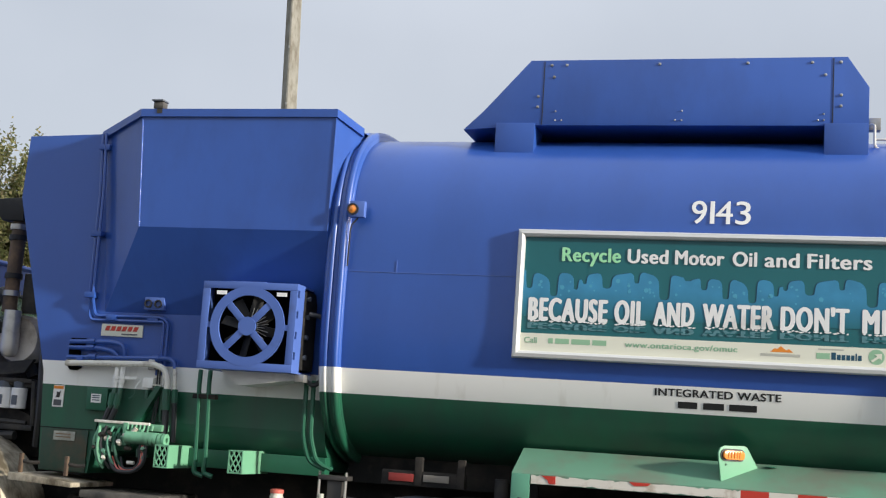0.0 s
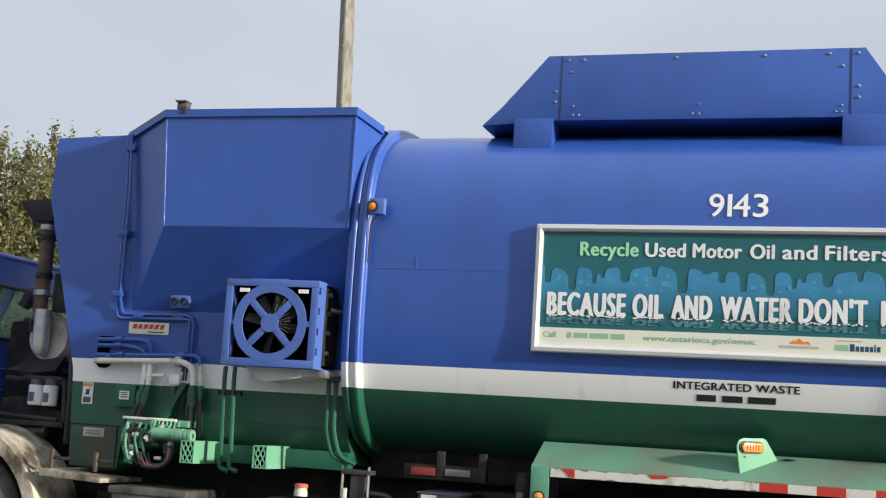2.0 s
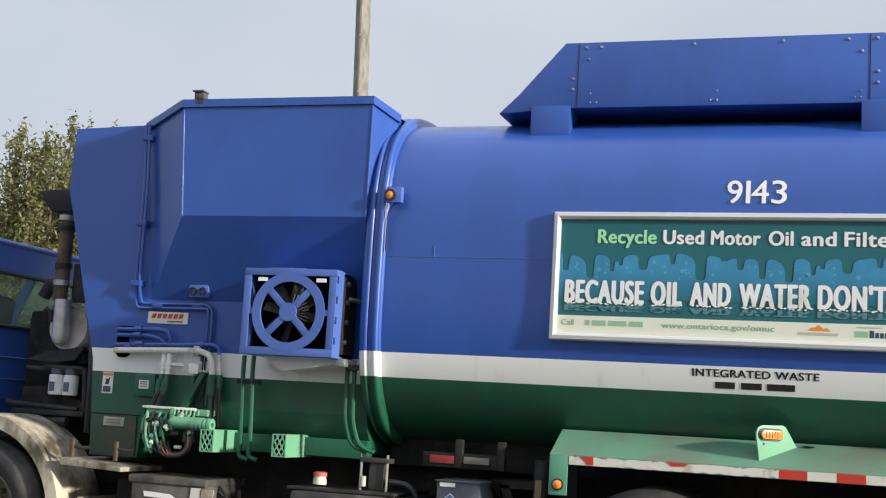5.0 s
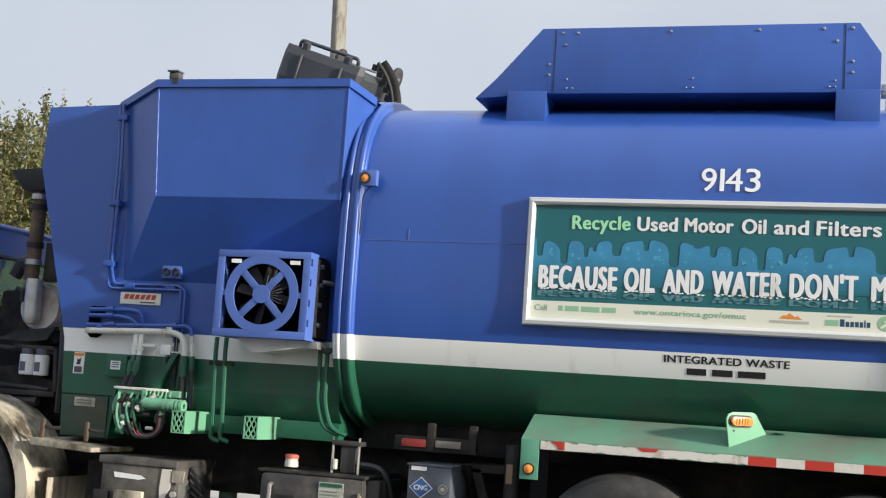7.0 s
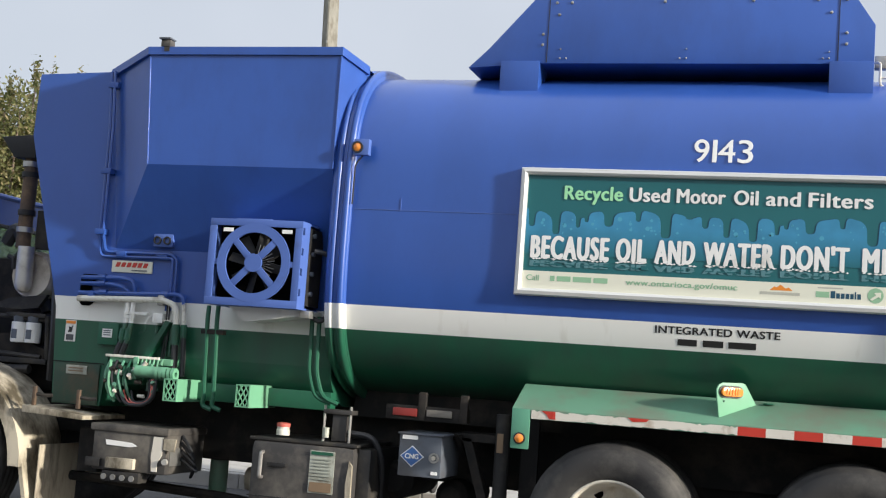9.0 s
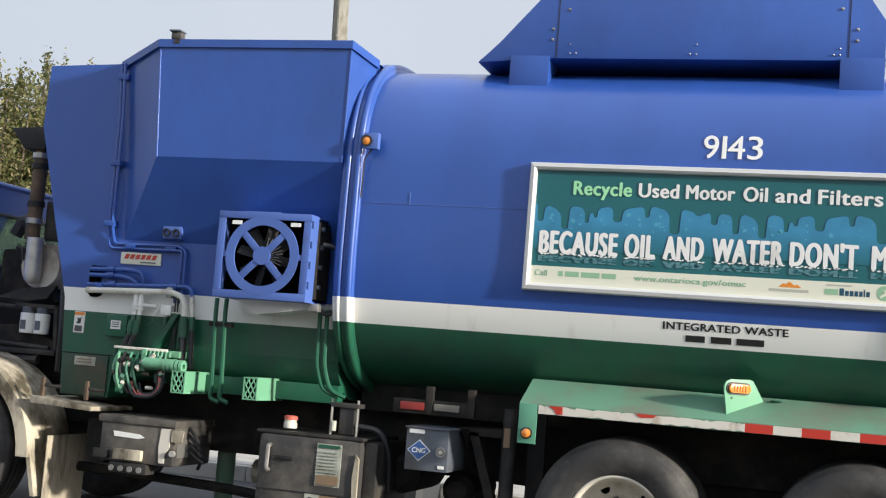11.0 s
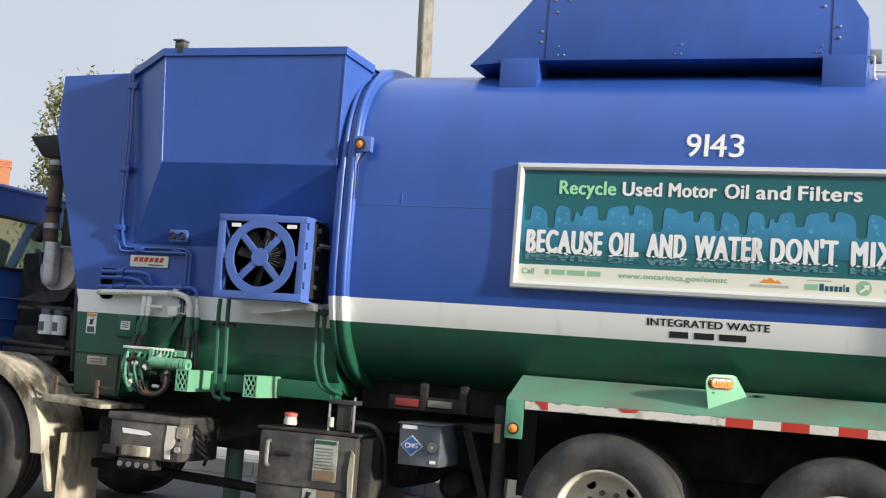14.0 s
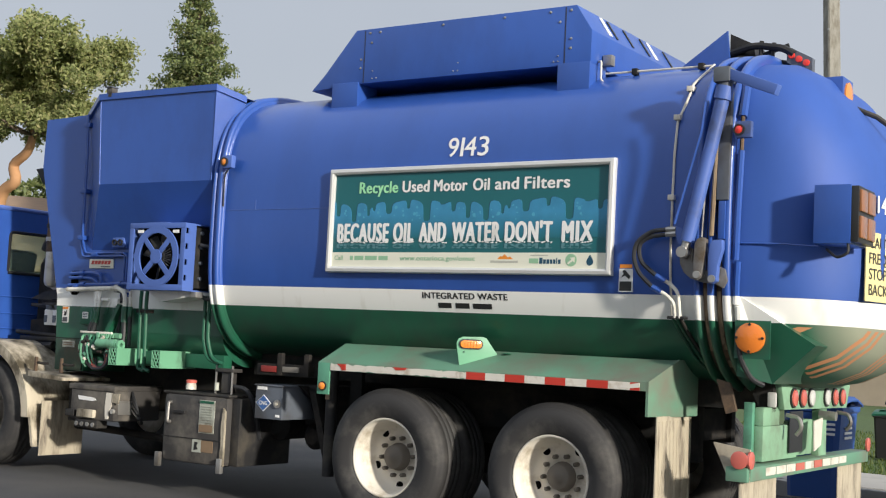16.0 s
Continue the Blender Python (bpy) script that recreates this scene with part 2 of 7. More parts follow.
# printed water: bright blue at the top of the drips, running into the teal below
_n, _l = M_SIGN_DRIP.node_tree.nodes, M_SIGN_DRIP.node_tree.links
_b = _n["Principled BSDF"]
_tc, _sep, _run, _mx = _n.new("ShaderNodeTexCoord"), _n.new("ShaderNodeSeparateXYZ"), _n.new("ShaderNodeMapRange"), _n.new("ShaderNodeMix")
_mx.data_type = "RGBA"
_run.inputs[1].default_value, _run.inputs[2].default_value = 2.13, 2.31
_l.new(_tc.outputs["Object"], _sep.inputs[0])
_l.new(_sep.outputs["Z"], _run.inputs[0])
_l.new(_run.outputs[0], _mx.inputs["Factor"])
_l.new(_b.inputs["Base Color"].links[0].from_socket, _mx.inputs["B"])
_mx.inputs["A"].default_value = (0.013, 0.128, 0.165, 1)
_l.new(_mx.outputs["Result"], _b.inputs["Base Color"])


def lens(name, color, glow=0.0):
    m = material(name, color, 0.2, vary=0.15, grain=90, bump=0.15, coat=0.5)
    if glow:
        b = m.node_tree.nodes["Principled BSDF"]
        b.inputs["Emission Color"].default_value, b.inputs["Emission Strength"].default_value = (*color, 1), glow
    return m


M_AMBER = lens("amber_lens", (0.72, 0.24, 0.04), 0.08)
M_AMBER_DULL = lens("orange_reflector", (0.80, 0.22, 0.03))
M_REDLAMP = lens("red_lens", (0.65, 0.04, 0.03), 0.25)
M_REDLAMP_DULL = lens("dull_red_lens", (0.58, 0.14, 0.11))
M_CLEAR = lens("clear_lens", (0.6, 0.6, 0.58))
M_GLASS = bpy.data.materials.new("window_glass")
M_GLASS.use_nodes = True
_g = M_GLASS.node_tree.nodes["Principled BSDF"]
_g.inputs["Base Color"].default_value, _g.inputs["Roughness"].default_value = (0.55, 0.72, 0.62, 1), 0.02
_g.inputs["Transmission Weight"].default_value, _g.inputs["IOR"].default_value = 0.9, 1.2


# ---- geometry helpers ----
def bx(bm, x0, x1, y0, y1, z0, z1, bev=0.0):
    vs = bmesh.ops.create_cube(bm, size=1, matrix=Matrix.LocRotScale(((x0 + x1) / 2, (y0 + y1) / 2, (z0 + z1) / 2), None, (x1 - x0, y1 - y0, z1 - z0)))["verts"]
    if bev:
        bmesh.ops.bevel(bm, geom=list({e for v in vs for e in v.link_edges}), offset=bev, segments=2, affect="EDGES", profile=0.6)
    return bm


def prism(bm, poly, axis, a, b, bev=0.0):
    """A polygon of 2D points pulled along an axis from a to b. x: points are (y, z); y: (x, z); z: (x, y)."""
    def put(p, s):
        return {"x": (s, p[0], p[1]), "y": (p[0], s, p[1]), "z": (p[0], p[1], s)}[axis]
    lo, hi = [bm.verts.new(put(p, a)) for p in poly], [bm.verts.new(put(p, b)) for p in poly]
    fs = [bm.faces.new(lo), bm.faces.new(hi[::-1])]
    k = len(poly)
    for i in range(k):
        fs.append(bm.faces.new((lo[i], hi[i], hi[(i + 1) % k], lo[(i + 1) % k])))
    bmesh.ops.recalc_face_normals(bm, faces=fs)
    if bev:
        bmesh.ops.bevel(bm, geom=list({e for f in fs for e in f.edges}), offset=bev, segments=2, affect="EDGES", profile=0.6)
    return bm


def rounded(path, r, steps=4):
    """The path with its inner corners rounded by about r."""
    pts = [Vector(p) for p in path]
    out = [pts[0]]
    for a, b, c in zip(pts, pts[1:], pts[2:]):
        u, v = a - b, c - b
        k = min(r, u.length * 0.45, v.length * 0.45)
        p, q = b + u.normalized() * k, b + v.normalized() * k
        for i in range(steps + 1):
            t = i / steps
            out.append((1 - t) ** 2 * p + 2 * t * (1 - t) * b + t * t * q)
    return out + [pts[-1]]


def tube(bm, path, r, seg=8, corner=0.0, squash=1.0):
    pts = rounded(path, corner) if corner else [Vector(p) for p in path]
    way = (pts[1] - pts[0]).normalized()
    side = way.cross(Vector((0, 0, 1)) if abs(way.z) < 0.9 else Vector((1, 0, 0))).normalized()
    rings = []
    for i, p in enumerate(pts):
        a, b = pts[max(0, i - 1)], pts[min(len(pts) - 1, i + 1)]
        d = (b - a).normalized()
        side = (side - d * side.dot(d)).normalized()
        up = d.cross(side)
        rr = r[i] if isinstance(r, (list, tuple)) else r
        rings.append([bm.verts.new(p + side * (math.cos(w) * rr) + up * (math.sin(w) * rr * squash)) for w in (2 * math.pi * k / seg for k in range(seg))])
    for s, t in zip(rings, rings[1:]):
        for k in range(seg):
            f = bm.faces.new((s[k], s[(k + 1) % seg], t[(k + 1) % seg], t[k]))
            f.smooth = True
    bm.faces.new(rings[0][::-1])
    bm.faces.new(rings[-1])
    return bm


def lathe(bm, profile, axis, centre, seg=32, close=False):
    """A profile of (distance along the axis, radius) turned round an axis through centre."""
    rings = []
    for s, r in profile:
        ring = []
        for k in range(seg):
            w = 2 * math.pi * k / seg
            c, d = r * math.cos(w), r * math.sin(w)
            v = {"x": (s, c, d), "y": (c, s, d), "z": (c, d, s)}[axis]
            ring.append(bm.verts.new(Vector(centre) + Vector(v)))
        rings.append(ring)
    fs = []
    pairs = list(zip(rings, rings[1:]))
    if close:
        pairs.append((rings[-1], rings[0]))
    for a, b in pairs:
        for k in range(seg):
            f = bm.faces.new((a[k], a[(k + 1) % seg], b[(k + 1) % seg], b[k]))
            f.smooth = True
            fs.append(f)
    if not close:
        fs += [bm.faces.new(rings[0]), bm.faces.new(rings[-1])]
    bmesh.ops.recalc_face_normals(bm, faces=fs)
    return bm


def loft(bm, rings, cap=True, smooth=True):
    vs = [[bm.verts.new(p) for p in ring] for ring in rings]
    fs = []
    for a, b in zip(vs, vs[1:]):
        k = len(a)
        for i in range(k):
            f = bm.faces.new((a[i], a[(i + 1) % k], b[(i + 1) % k], b[i]))
            f.smooth = smooth
            fs.append(f)
    if cap:
        fs += [bm.faces.new(vs[0]), bm.faces.new(vs[-1])]
    bmesh.ops.recalc_face_normals(bm, faces=fs)
    return bm


def part(name, bm, mat, parent=None, label="", shift=None):
    """Links a bmesh as one mesh object under a thing or a part; the mesh is given in the plan's own coordinates."""
    me = bpy.data.meshes.new(name)
    bm.to_mesh(me)
    bm.free()
    me.materials.append(mat)
    ob = new(name, me)
    if parent:
        ob.parent = parent
    if shift:
        me.transform(Matrix.Translation(-Vector(shift)))
        if parent is None:
            ob.location = shift
    return tagged(ob, label)


def sharp(ob, angle=35):
    ob.data.set_sharp_from_angle(angle=radians(angle))
    return ob


def words(name, text, size, mat, parent, m, label="", bold=0.0, depth=0.0003, width=None, space=1.0):
    """Lettering as a thin mesh; m places its lower left corner, text along local x, up along local y. bold thickens the strokes."""
    cu = bpy.data.curves.new(name, "FONT")
    cu.body, cu.size, cu.extrude, cu.space_character = text, size, depth, space
    ob = bpy.data.objects.new("lettering", cu)
    scene.collection.objects.link(ob)
    bpy.context.view_layer.update()
    me = bpy.data.meshes.new_from_object(ob.evaluated_get(bpy.context.evaluated_depsgraph_get()))
    bpy.data.objects.remove(ob)
    bpy.data.curves.remove(cu)
    xs = [v.co.x for v in me.vertices]
    k = (width - 1.5 * bold) / (max(xs) - min(xs)) if width else 1.0
    me.transform(Matrix.Diagonal((k, 1, 1, 1)) @ Matrix.Translation((-min(xs), 0, 0)))
    bm = bmesh.new()
    for i, (dx, dy) in enumerate(((0, 0), (0.5, 0.3), (0.5, -0.3), (1.0, 0.3), (1.0, -0.3), (1.5, 0)) if bold else ((0, 0),)):
        step = Matrix.Translation((dx * bold, dy * bold, 0.00008 * i))
        me.transform(step)
        bm.from_mesh(me)
        me.transform(step.inverted())
    bm.to_mesh(me)
    bm.free()
    me.transform(m)
    me.materials.clear()
    me.materials.append(mat)
    o = new(name, me)
    o.parent = parent
    return tagged(o, label)


B = bmesh.new
MID = 9.03  # the truck's middle line


def section(x, half, low, high, power=3.5, n=160, y=MID):
    """A rounded cross-section of the body at x."""
    zc, hz = (low + high) / 2, (high - low) / 2
    ring = []
    for k in range(n):
        w = 2 * math.pi * k / n
        c, s = math.cos(w), math.sin(w)
        r = (abs(c) ** power + abs(s) ** power) ** (-1 / power)
        ring.append((x, y + half * r * c, zc + hz * r * s))
    return ring


# ---- ground ----
def sheet(name, pts, z, mat, label, category, thick=0.0):
    bm = B()
    if thick:
        prism(bm, pts, "z", z - thick, z)
    else:
        bm.faces.new([bm.verts.new((x, y, z)) for x, y in pts])
    ob = part(name, bm, mat)
    return tagged(ob, label, category, kind="structure")


M_ASPHALT = material("asphalt", (0.055, 0.055, 0.057), 0.85, vary=0.2, scale=0.6, grain=150, bump=0.25, dirt=(0.09, 0.085, 0.08), dirt_amount=0.3, dirt_scale=0.5)
M_CONCRETE = material("concrete", (0.42, 0.40, 0.36), 0.85, vary=0.12, scale=1.0, grain=120, bump=0.15, dirt=(0.28, 0.26, 0.23), dirt_amount=0.25)
M_GRASS_BASE = material("lawn_soil", (0.06, 0.10, 0.025), 0.95, vary=0.3, scale=0.8, grain=40, bump=0.4)
KERB = 12.6
sheet("ground", [(-1500, -1500), (1500, -1500), (1500, 1500), (-1500, 1500)], -0.16, M_GRASS_BASE, "flat earth under the neighbourhood", "ground")
sheet("road", [(-400, -6), (400, -6), (400, KERB), (-400, KERB)], 0.0, M_ASPHALT, "worn grey asphalt residential road", "road", 0.3)
sheet("pavement", [(-400, KERB), (400, KERB), (400, KERB + 1.9), (-400, KERB + 1.9)], 0.14, M_CONCRETE, "pale concrete kerb and pavement beside the road", "pavement", 0.3)
sheet("lawn", [(-400, KERB + 1.9), (400, KERB + 1.9), (400, 60), (-400, 60)], 0.13, M_GRASS_BASE, "green mown front lawn behind the pavement", "lawn", 0.3)

# ---- garbage truck ----
BASE = Vector((0.32, MID, 0))
truck = tagged(new("garbage_truck"), "blue, white and green side-loading garbage truck with rounded tank body", "garbage truck")
truck.location = BASE


def tp(name, bm, mat, parent=truck, label="", angle=35):
    ob = part(name, bm, mat, None, label)
    ob.data.transform(Matrix.Translation(-Vector((BASE.x, BASE.y, 0))))
    ob.parent = parent
    return sharp(ob, angle)


# tank body
bm = B()
loft(bm, [section(-2.30, 1.252, 1.16, 3.41), section(2.0, 1.252, 1.16, 3.41)])
tank = tp("tank_body", bm, M_TANK, label="rounded tank body painted blue over white over green")


def band(x0, x1, grow, mat, name, parent=truck, label=""):
    bm = B()
    w = x1 - x0
    outer = [section(x0 + w * f, 1.252 + grow * g, 1.16 - grow * g, 3.41 + grow * g) for f, g in ((0.0, 0.45), (0.08, 0.78), (0.28, 1.0), (0.72, 1.0), (0.92, 0.78), (1.0, 0.45))]
    loft(bm, [section(x0, 1.20, 1.2, 3.36)] + outer + [section(x1, 1.20, 1.2, 3.36)], cap=False)
    return tp(name, bm, mat, parent, label, 60)


band(-2.365, -2.33, 0.015, M_TANK, "front_ring")
band(-2.36, -2.215, 0.036, M_TANK, "front_ring")
band(-2.33, -2.29, 0.055, M_TANK, "front_ring")
band(-2.27, -2.22, 0.055, M_TANK, "front_ring")

# hopper: side wall, bulging upper bin, floor
hop = tp("hopper_body", prism(B(), [(-4.80, 3.31), (-4.815, 2.86), (-4.482, 1.63), (-4.44, 0.95), (-4.06, 0.95), (-4.02, 1.33), (-2.36, 1.33), (-2.36, 3.28), (-4.19, 3.33)], "y", 8.0, 10.06), M_HOPPER, label="steel hopper side panels, blue over white over green")
belly = [(8.002 + 0.36 * (1 - math.cos(radians(9 * k))), 1.332 - 0.26 * math.sin(radians(9 * k))) for k in range(11)]
tp("hopper_belly", prism(B(), belly + [(9.7, 1.072), (9.7, 1.332)], "x", -4.02, -2.36), M_HOPPER, label="rounded green underside of the hopper")
bm = B()
zt = 3.43
rim = [(-4.19, 8.0, 3.33), (-3.77, 7.74, zt), (-2.36, 7.74, zt), (-2.27, 8.0, 3.36)]
low = [(-4.05, 8.0, 2.06), (-3.715, 7.74, 2.625), (-2.36, 7.74, 2.625), (-2.28, 8.0, 2.5)]
R = [bm.verts.new(p) for p in rim]
L = [bm.verts.new(p) for p in low]
f1 = bm.verts.new((-2.36, 8.0, 2.065))
bk = [bm.verts.new((-4.19, 10.06, 3.33)), bm.verts.new((-2.27, 10.06, 3.33))]
for vs in ((R[0], R[1], L[1], L[0]), (R[1], R[2], L[2], L[1]), (R[2], R[3], L[3], L[2]), (L[1], L[2], f1, L[0]), (L[2], L[3], f1), (R[0], bk[0], bk[1], R[3]), (R[0], R[3], R[2], R[1])):
    bm.faces.new(vs)
bmesh.ops.recalc_face_normals(bm, faces=bm.faces[:])
tp("hopper_bulge", bm, M_BLUE, label="angular bulging upper hopper, blue steel", angle=8)
for a in (1, 2):
    tp("folded_edge", tube(B(), [Vector(rim[a]) - Vector((0, 0, 0.05)), low[a]], 0.006, 8), M_BLUE)
rims = [((-4.22, 8.06), 3.325, (0.0, -0.02)), ((-4.20, 7.995), 3.335, (-0.010, -0.014)), ((-3.772, 7.738), 3.435, (-0.008, -0.014)), ((-2.36, 7.738), 3.43, (0.012, -0.014)), ((-2.268, 8.0), 3.365, (0.018, -0.004))]
bm = B()
loft(bm, [[(p[0] + o[0], p[1] + o[1], z + 0.006), (p[0] - o[0], p[1] - o[1], z + 0.006), (p[0] - o[0], p[1] - o[1], z - 0.048), (p[0] + o[0], p[1] + o[1], z - 0.048)] for p, z, o in rims], smooth=False)
tp("hopper_rim", bm, M_BLUE, angle=8)

# roof housing
hy = 8.03
tp("roof_housing", prism(B(), [(-1.575, 3.375), (-1.44, 3.505), (-1.14, 3.845), (0.85, 3.845), (0.98, 3.65), (0.98, 3.405), (-1.09, 3.405)], "y", hy, 10.03, 0.006), M_BLUE, label="long blue sheet-metal roof housing with rivets")
for x0 in (-1.35, 0.72):
    tp("housing_bracket", prism(B(), [(hy - 0.012, 3.42), (hy - 0.012, 3.21), (hy + 0.25, 3.21), (hy + 0.25, 3.42)], "x", x0, x0 + 0.26, 0.004), M_BLUE)

# poster frame
SX0, SX1, SZ0, SZ1, SY = -1.097, 1.343, 1.870, 2.670, 7.735


def mitre(x, z, sx, sz):
    """The frame's cross-section at a corner, cut at 45 degrees; sx, sz point outwards."""
    return [(x - sx * i, y, z - sz * i) for i, y in ((0.0, SY + 0.07), (0.0, SY + 0.016), (0.007, SY + 0.002), (0.028, SY - 0.002), (0.043, SY + 0.008), (0.047, SY + 0.034), (0.047, SY + 0.07))]


corners = [mitre(SX0, SZ0, -1, -1), mitre(SX1, SZ0, 1, -1), mitre(SX1, SZ1, 1, 1), mitre(SX0, SZ1, -1, 1)]
for k in range(4):
    tp("poster_frame", loft(B(), [corners[k], corners[(k + 1) % 4]], smooth=False), M_ALU, label="silver aluminium poster frame", angle=20)
tp("poster_panel", bx(B(), SX0 + 0.04, SX1 - 0.04, SY + 0.03, SY + 0.06, SZ0 + 0.04, SZ1 - 0.04), M_SIGN_TEAL, label="teal recycling poster panel")

# rear fender
fx0, fx1 = -1.03, 1.68
FY0 = 7.645  # the fender's outer edge
tp("fender", prism(B(), [(FY0, 1.118), (FY0, 1.176), (7.97, 1.325), (8.3, 1.325), (8.3, 1.30), (7.98, 1.30), (FY0 + 0.015, 1.158), (FY0 + 0.015, 1.118)], "x", fx0, fx1), M_MINT_DUSTY, label="faded green steel fender over the rear wheels")
tp("fender_end", bx(B(), -1.03, -0.918, FY0 - 0.003, FY0 + 0.014, 0.935, 1.174, 0.004), M_MINT_SHADED, label="green fender end plate")
bm = B()
loft(bm, [[(1.675, FY0, 0.955), (1.693, FY0, 0.955), (1.693, FY0, 1.18), (1.675, FY0, 1.18)], [(1.748, 7.97, 0.955), (1.766, 7.97, 0.955), (1.766, 7.97, 1.33), (1.748, 7.97, 1.33)], [(1.748, 8.3, 0.955), (1.766, 8.3, 0.955), (1.766, 8.3, 1.33), (1.748, 8.3, 1.33)]], smooth=False)
tp("fender_end", bm, M_MINT_DUSTY, label="dusty green rear fender plate", angle=15)
bm = B()
for dz in (0.0, -0.012):
    v = [bm.verts.new((x, y, z + dz)) for x, y, z in ((1.676, FY0, 1.176), (1.676, 7.97, 1.325), (1.676, 8.3, 1.325), (1.764, 8.3, 1.327), (1.764, 7.97, 1.327))]
    for q in ((0, 4, 1), (1, 4, 3, 2)):
        bm.faces.new([v[i] for i in q])
tp("fender_corner", bm, M_MINT_DUSTY)

# chassis
for y in (8.60, 9.40):
    tp("frame_rail", bx(B(), -6.9, 1.6, y, y + 0.09, 0.72, 1.02, 0.01), M_FRAME)
for x in (-5.2, -3.0, -1.6, -0.36, 0.32, 0.99, 1.5):
    tp("cross_member", bx(B(), x - 0.06, x + 0.06, 8.69, 9.40, 0.75, 0.98), M_FRAME)
tp("body_sill", bx(B(), -2.3, 2.2, 8.35, 9.7, 1.02, 1.22), M_FRAME)

# wheels
WHEELS = []


def wheel(x, y, out, dual, name="rear_wheel", rim_mat=None, z=0.515):
    """A wheel whose outer face lies at y; out is the side on which it shows."""
    e = tagged(new(name), "worn truck tyre on a dusty white steel rim")
    e.parent = truck
    e.location = Vector((x, y, z)) - BASE
    s = -out
    prof = [(0.02, 0.28), (-0.015, 0.296), (-0.026, 0.310), (-0.032, 0.33), (-0.044, 0.365), (-0.049, 0.40), (-0.046, 0.435), (-0.037, 0.465), (-0.030, 0.474), (-0.028, 0.482), (-0.014, 0.498), (-0.004, 0.504), (0.002, 0.515), (0.014, 0.526), (0.03, 0.530)]
    for g in (0.075, 0.13, 0.185):
        prof += [(g, 0.530), (g + 0.003, 0.517), (g + 0.013, 0.517), (g + 0.016, 0.530)]
    prof += [(0.245, 0.530), (0.265, 0.512), (0.29, 0.455), (0.30, 0.40), (0.29, 0.30)]
    prof = [(p, r if r < 0.29 else 0.29 + (r - 0.29) * 0.917) for p, r in prof]
    sets = [0.0] + ([0.33] if dual else [])
    for o in sets:
        part("tyre", lathe(B(), [((p + o) * s, r) for p, r in prof], "y", (0, 0, 0), 48, close=True), M_RUBBER, e)
    rim = [(0.0, 0.272), (-0.012, 0.278), (-0.016, 0.288), (-0.006, 0.295), (0.012, 0.292), (0.02, 0.270), (0.05, 0.262), (0.14, 0.250), (0.175, 0.236), (0.188, 0.205), (0.186, 0.17), (0.176, 0.10), (0.23, 0.10), (0.23, 0.265), (0.02, 0.282)]
    ob = part("rim", lathe(B(), [(p * s, r) for p, r in rim], "y", (0, 0, 0), 40, close=True), rim_mat or M_RIM, e)
    hub = [(0.22, 0.104), (0.172, 0.104), (0.166, 0.094), (0.108, 0.088), (0.100, 0.082), (0.096, 0.076), (0.094, 0.046), (0.088, 0.044), (0.088, 0.0)]
    part("hub", lathe(B(), [(p * s, r) for p, r in hub], "y", (0, 0, 0), 24), M_HUB, ob)
    for k in range(10):
        w = 2 * math.pi * k / 10
        part("wheel_nut", lathe(B(), [(0.195 * s, 0.017), (0.140 * s, 0.017), (0.128 * s, 0.010)], "y", (0.142 * math.cos(w), 0, 0.142 * math.sin(w)), 6), M_HUB, ob)
    # black discs paint the dark of the hand holes on an uncut rim
    for k in range(5):
        w = 2 * math.pi * k / 5 + 0.3
        part("hand_hole_shade", lathe(B(), [(0.199 * s, 0.030), (0.181 * s, 0.030)], "y", (0.212 * math.cos(w), 0, 0.215 * math.sin(w)), 14), M_VOID, ob)
    WHEELS.append(e)
    return e


for x, z in ((-0.418, 0.503), (0.965, 0.490)):
    wheel(x, 7.725, -1, True, z=z)
    wheel(x, 10.335, 1, True, z=z)
FRONT_X = -5.2
wheel(FRONT_X, 7.85, -1, False, "front_wheel", M_HUB)
wheel(FRONT_X, 10.21, 1, False, "front_wheel")
for x in (-0.418, 0.965, FRONT_X):
    tp("axle", tube(B(), [(x, 8.1, 0.515), (x, 9.96, 0.515)], 0.09, 10), M_FRAME)

# tailgate
bm = B()
loft(bm, [section(2.15, 1.252, 1.16, 3.41), section(2.35, 1.24, 1.18, 3.39), section(2.55, 1.20, 1.22, 3.28), section(2.72, 1.09, 1.30, 3.06), section(2.86, 0.92, 1.44, 2.86), section(2.96, 0.68, 1.64, 2.64), section(3.0, 0.4, 1.88, 2.42)])
tailgate = tp("tailgate", bm, M_GATE, label="domed rear tailgate")
for x0, x1 in ((1.93, 1.98), (2.02, 2.07), (2.12, 2.18)):
    band(x0, x1, 0.06, M_TANK, "tailgate_ring")


def side_y(z, grow=0.0):
    """The near side of the tank at height z."""
    u = min(1.0, abs((z - 2.285) / (1.125 + grow)))
    return MID - (1.252 + grow) * (1 - u ** 3.5) ** (1 / 3.5)


def cyl(bm, p, q, r, seg=12):
    return tube(bm, [p, q], r, seg)


# oil cooler with fan
FX0, FX1, FZ0, FZ1, FY = -3.125, -2.47, 1.690, 2.255, 7.60
FCX, FCZ = (FX0 + FX1) / 2, (FZ0 + FZ1) / 2
bm = B()
bx(bm, FX0, FX0 + 0.012, FY, 7.98, FZ0, FZ1)
bx(bm, FX0 + 0.012, FX1 - 0.012, FY + 0.03, 7.98, FZ1 - 0.012, FZ1)
bx(bm, FX0 + 0.012, FX1 - 0.012, FY + 0.03, 7.98, FZ0, FZ0 + 0.012)
cooler = tp("oil_cooler", bm, M_BLUE_LIGHT, label="blue framed oil cooler with a black fan")
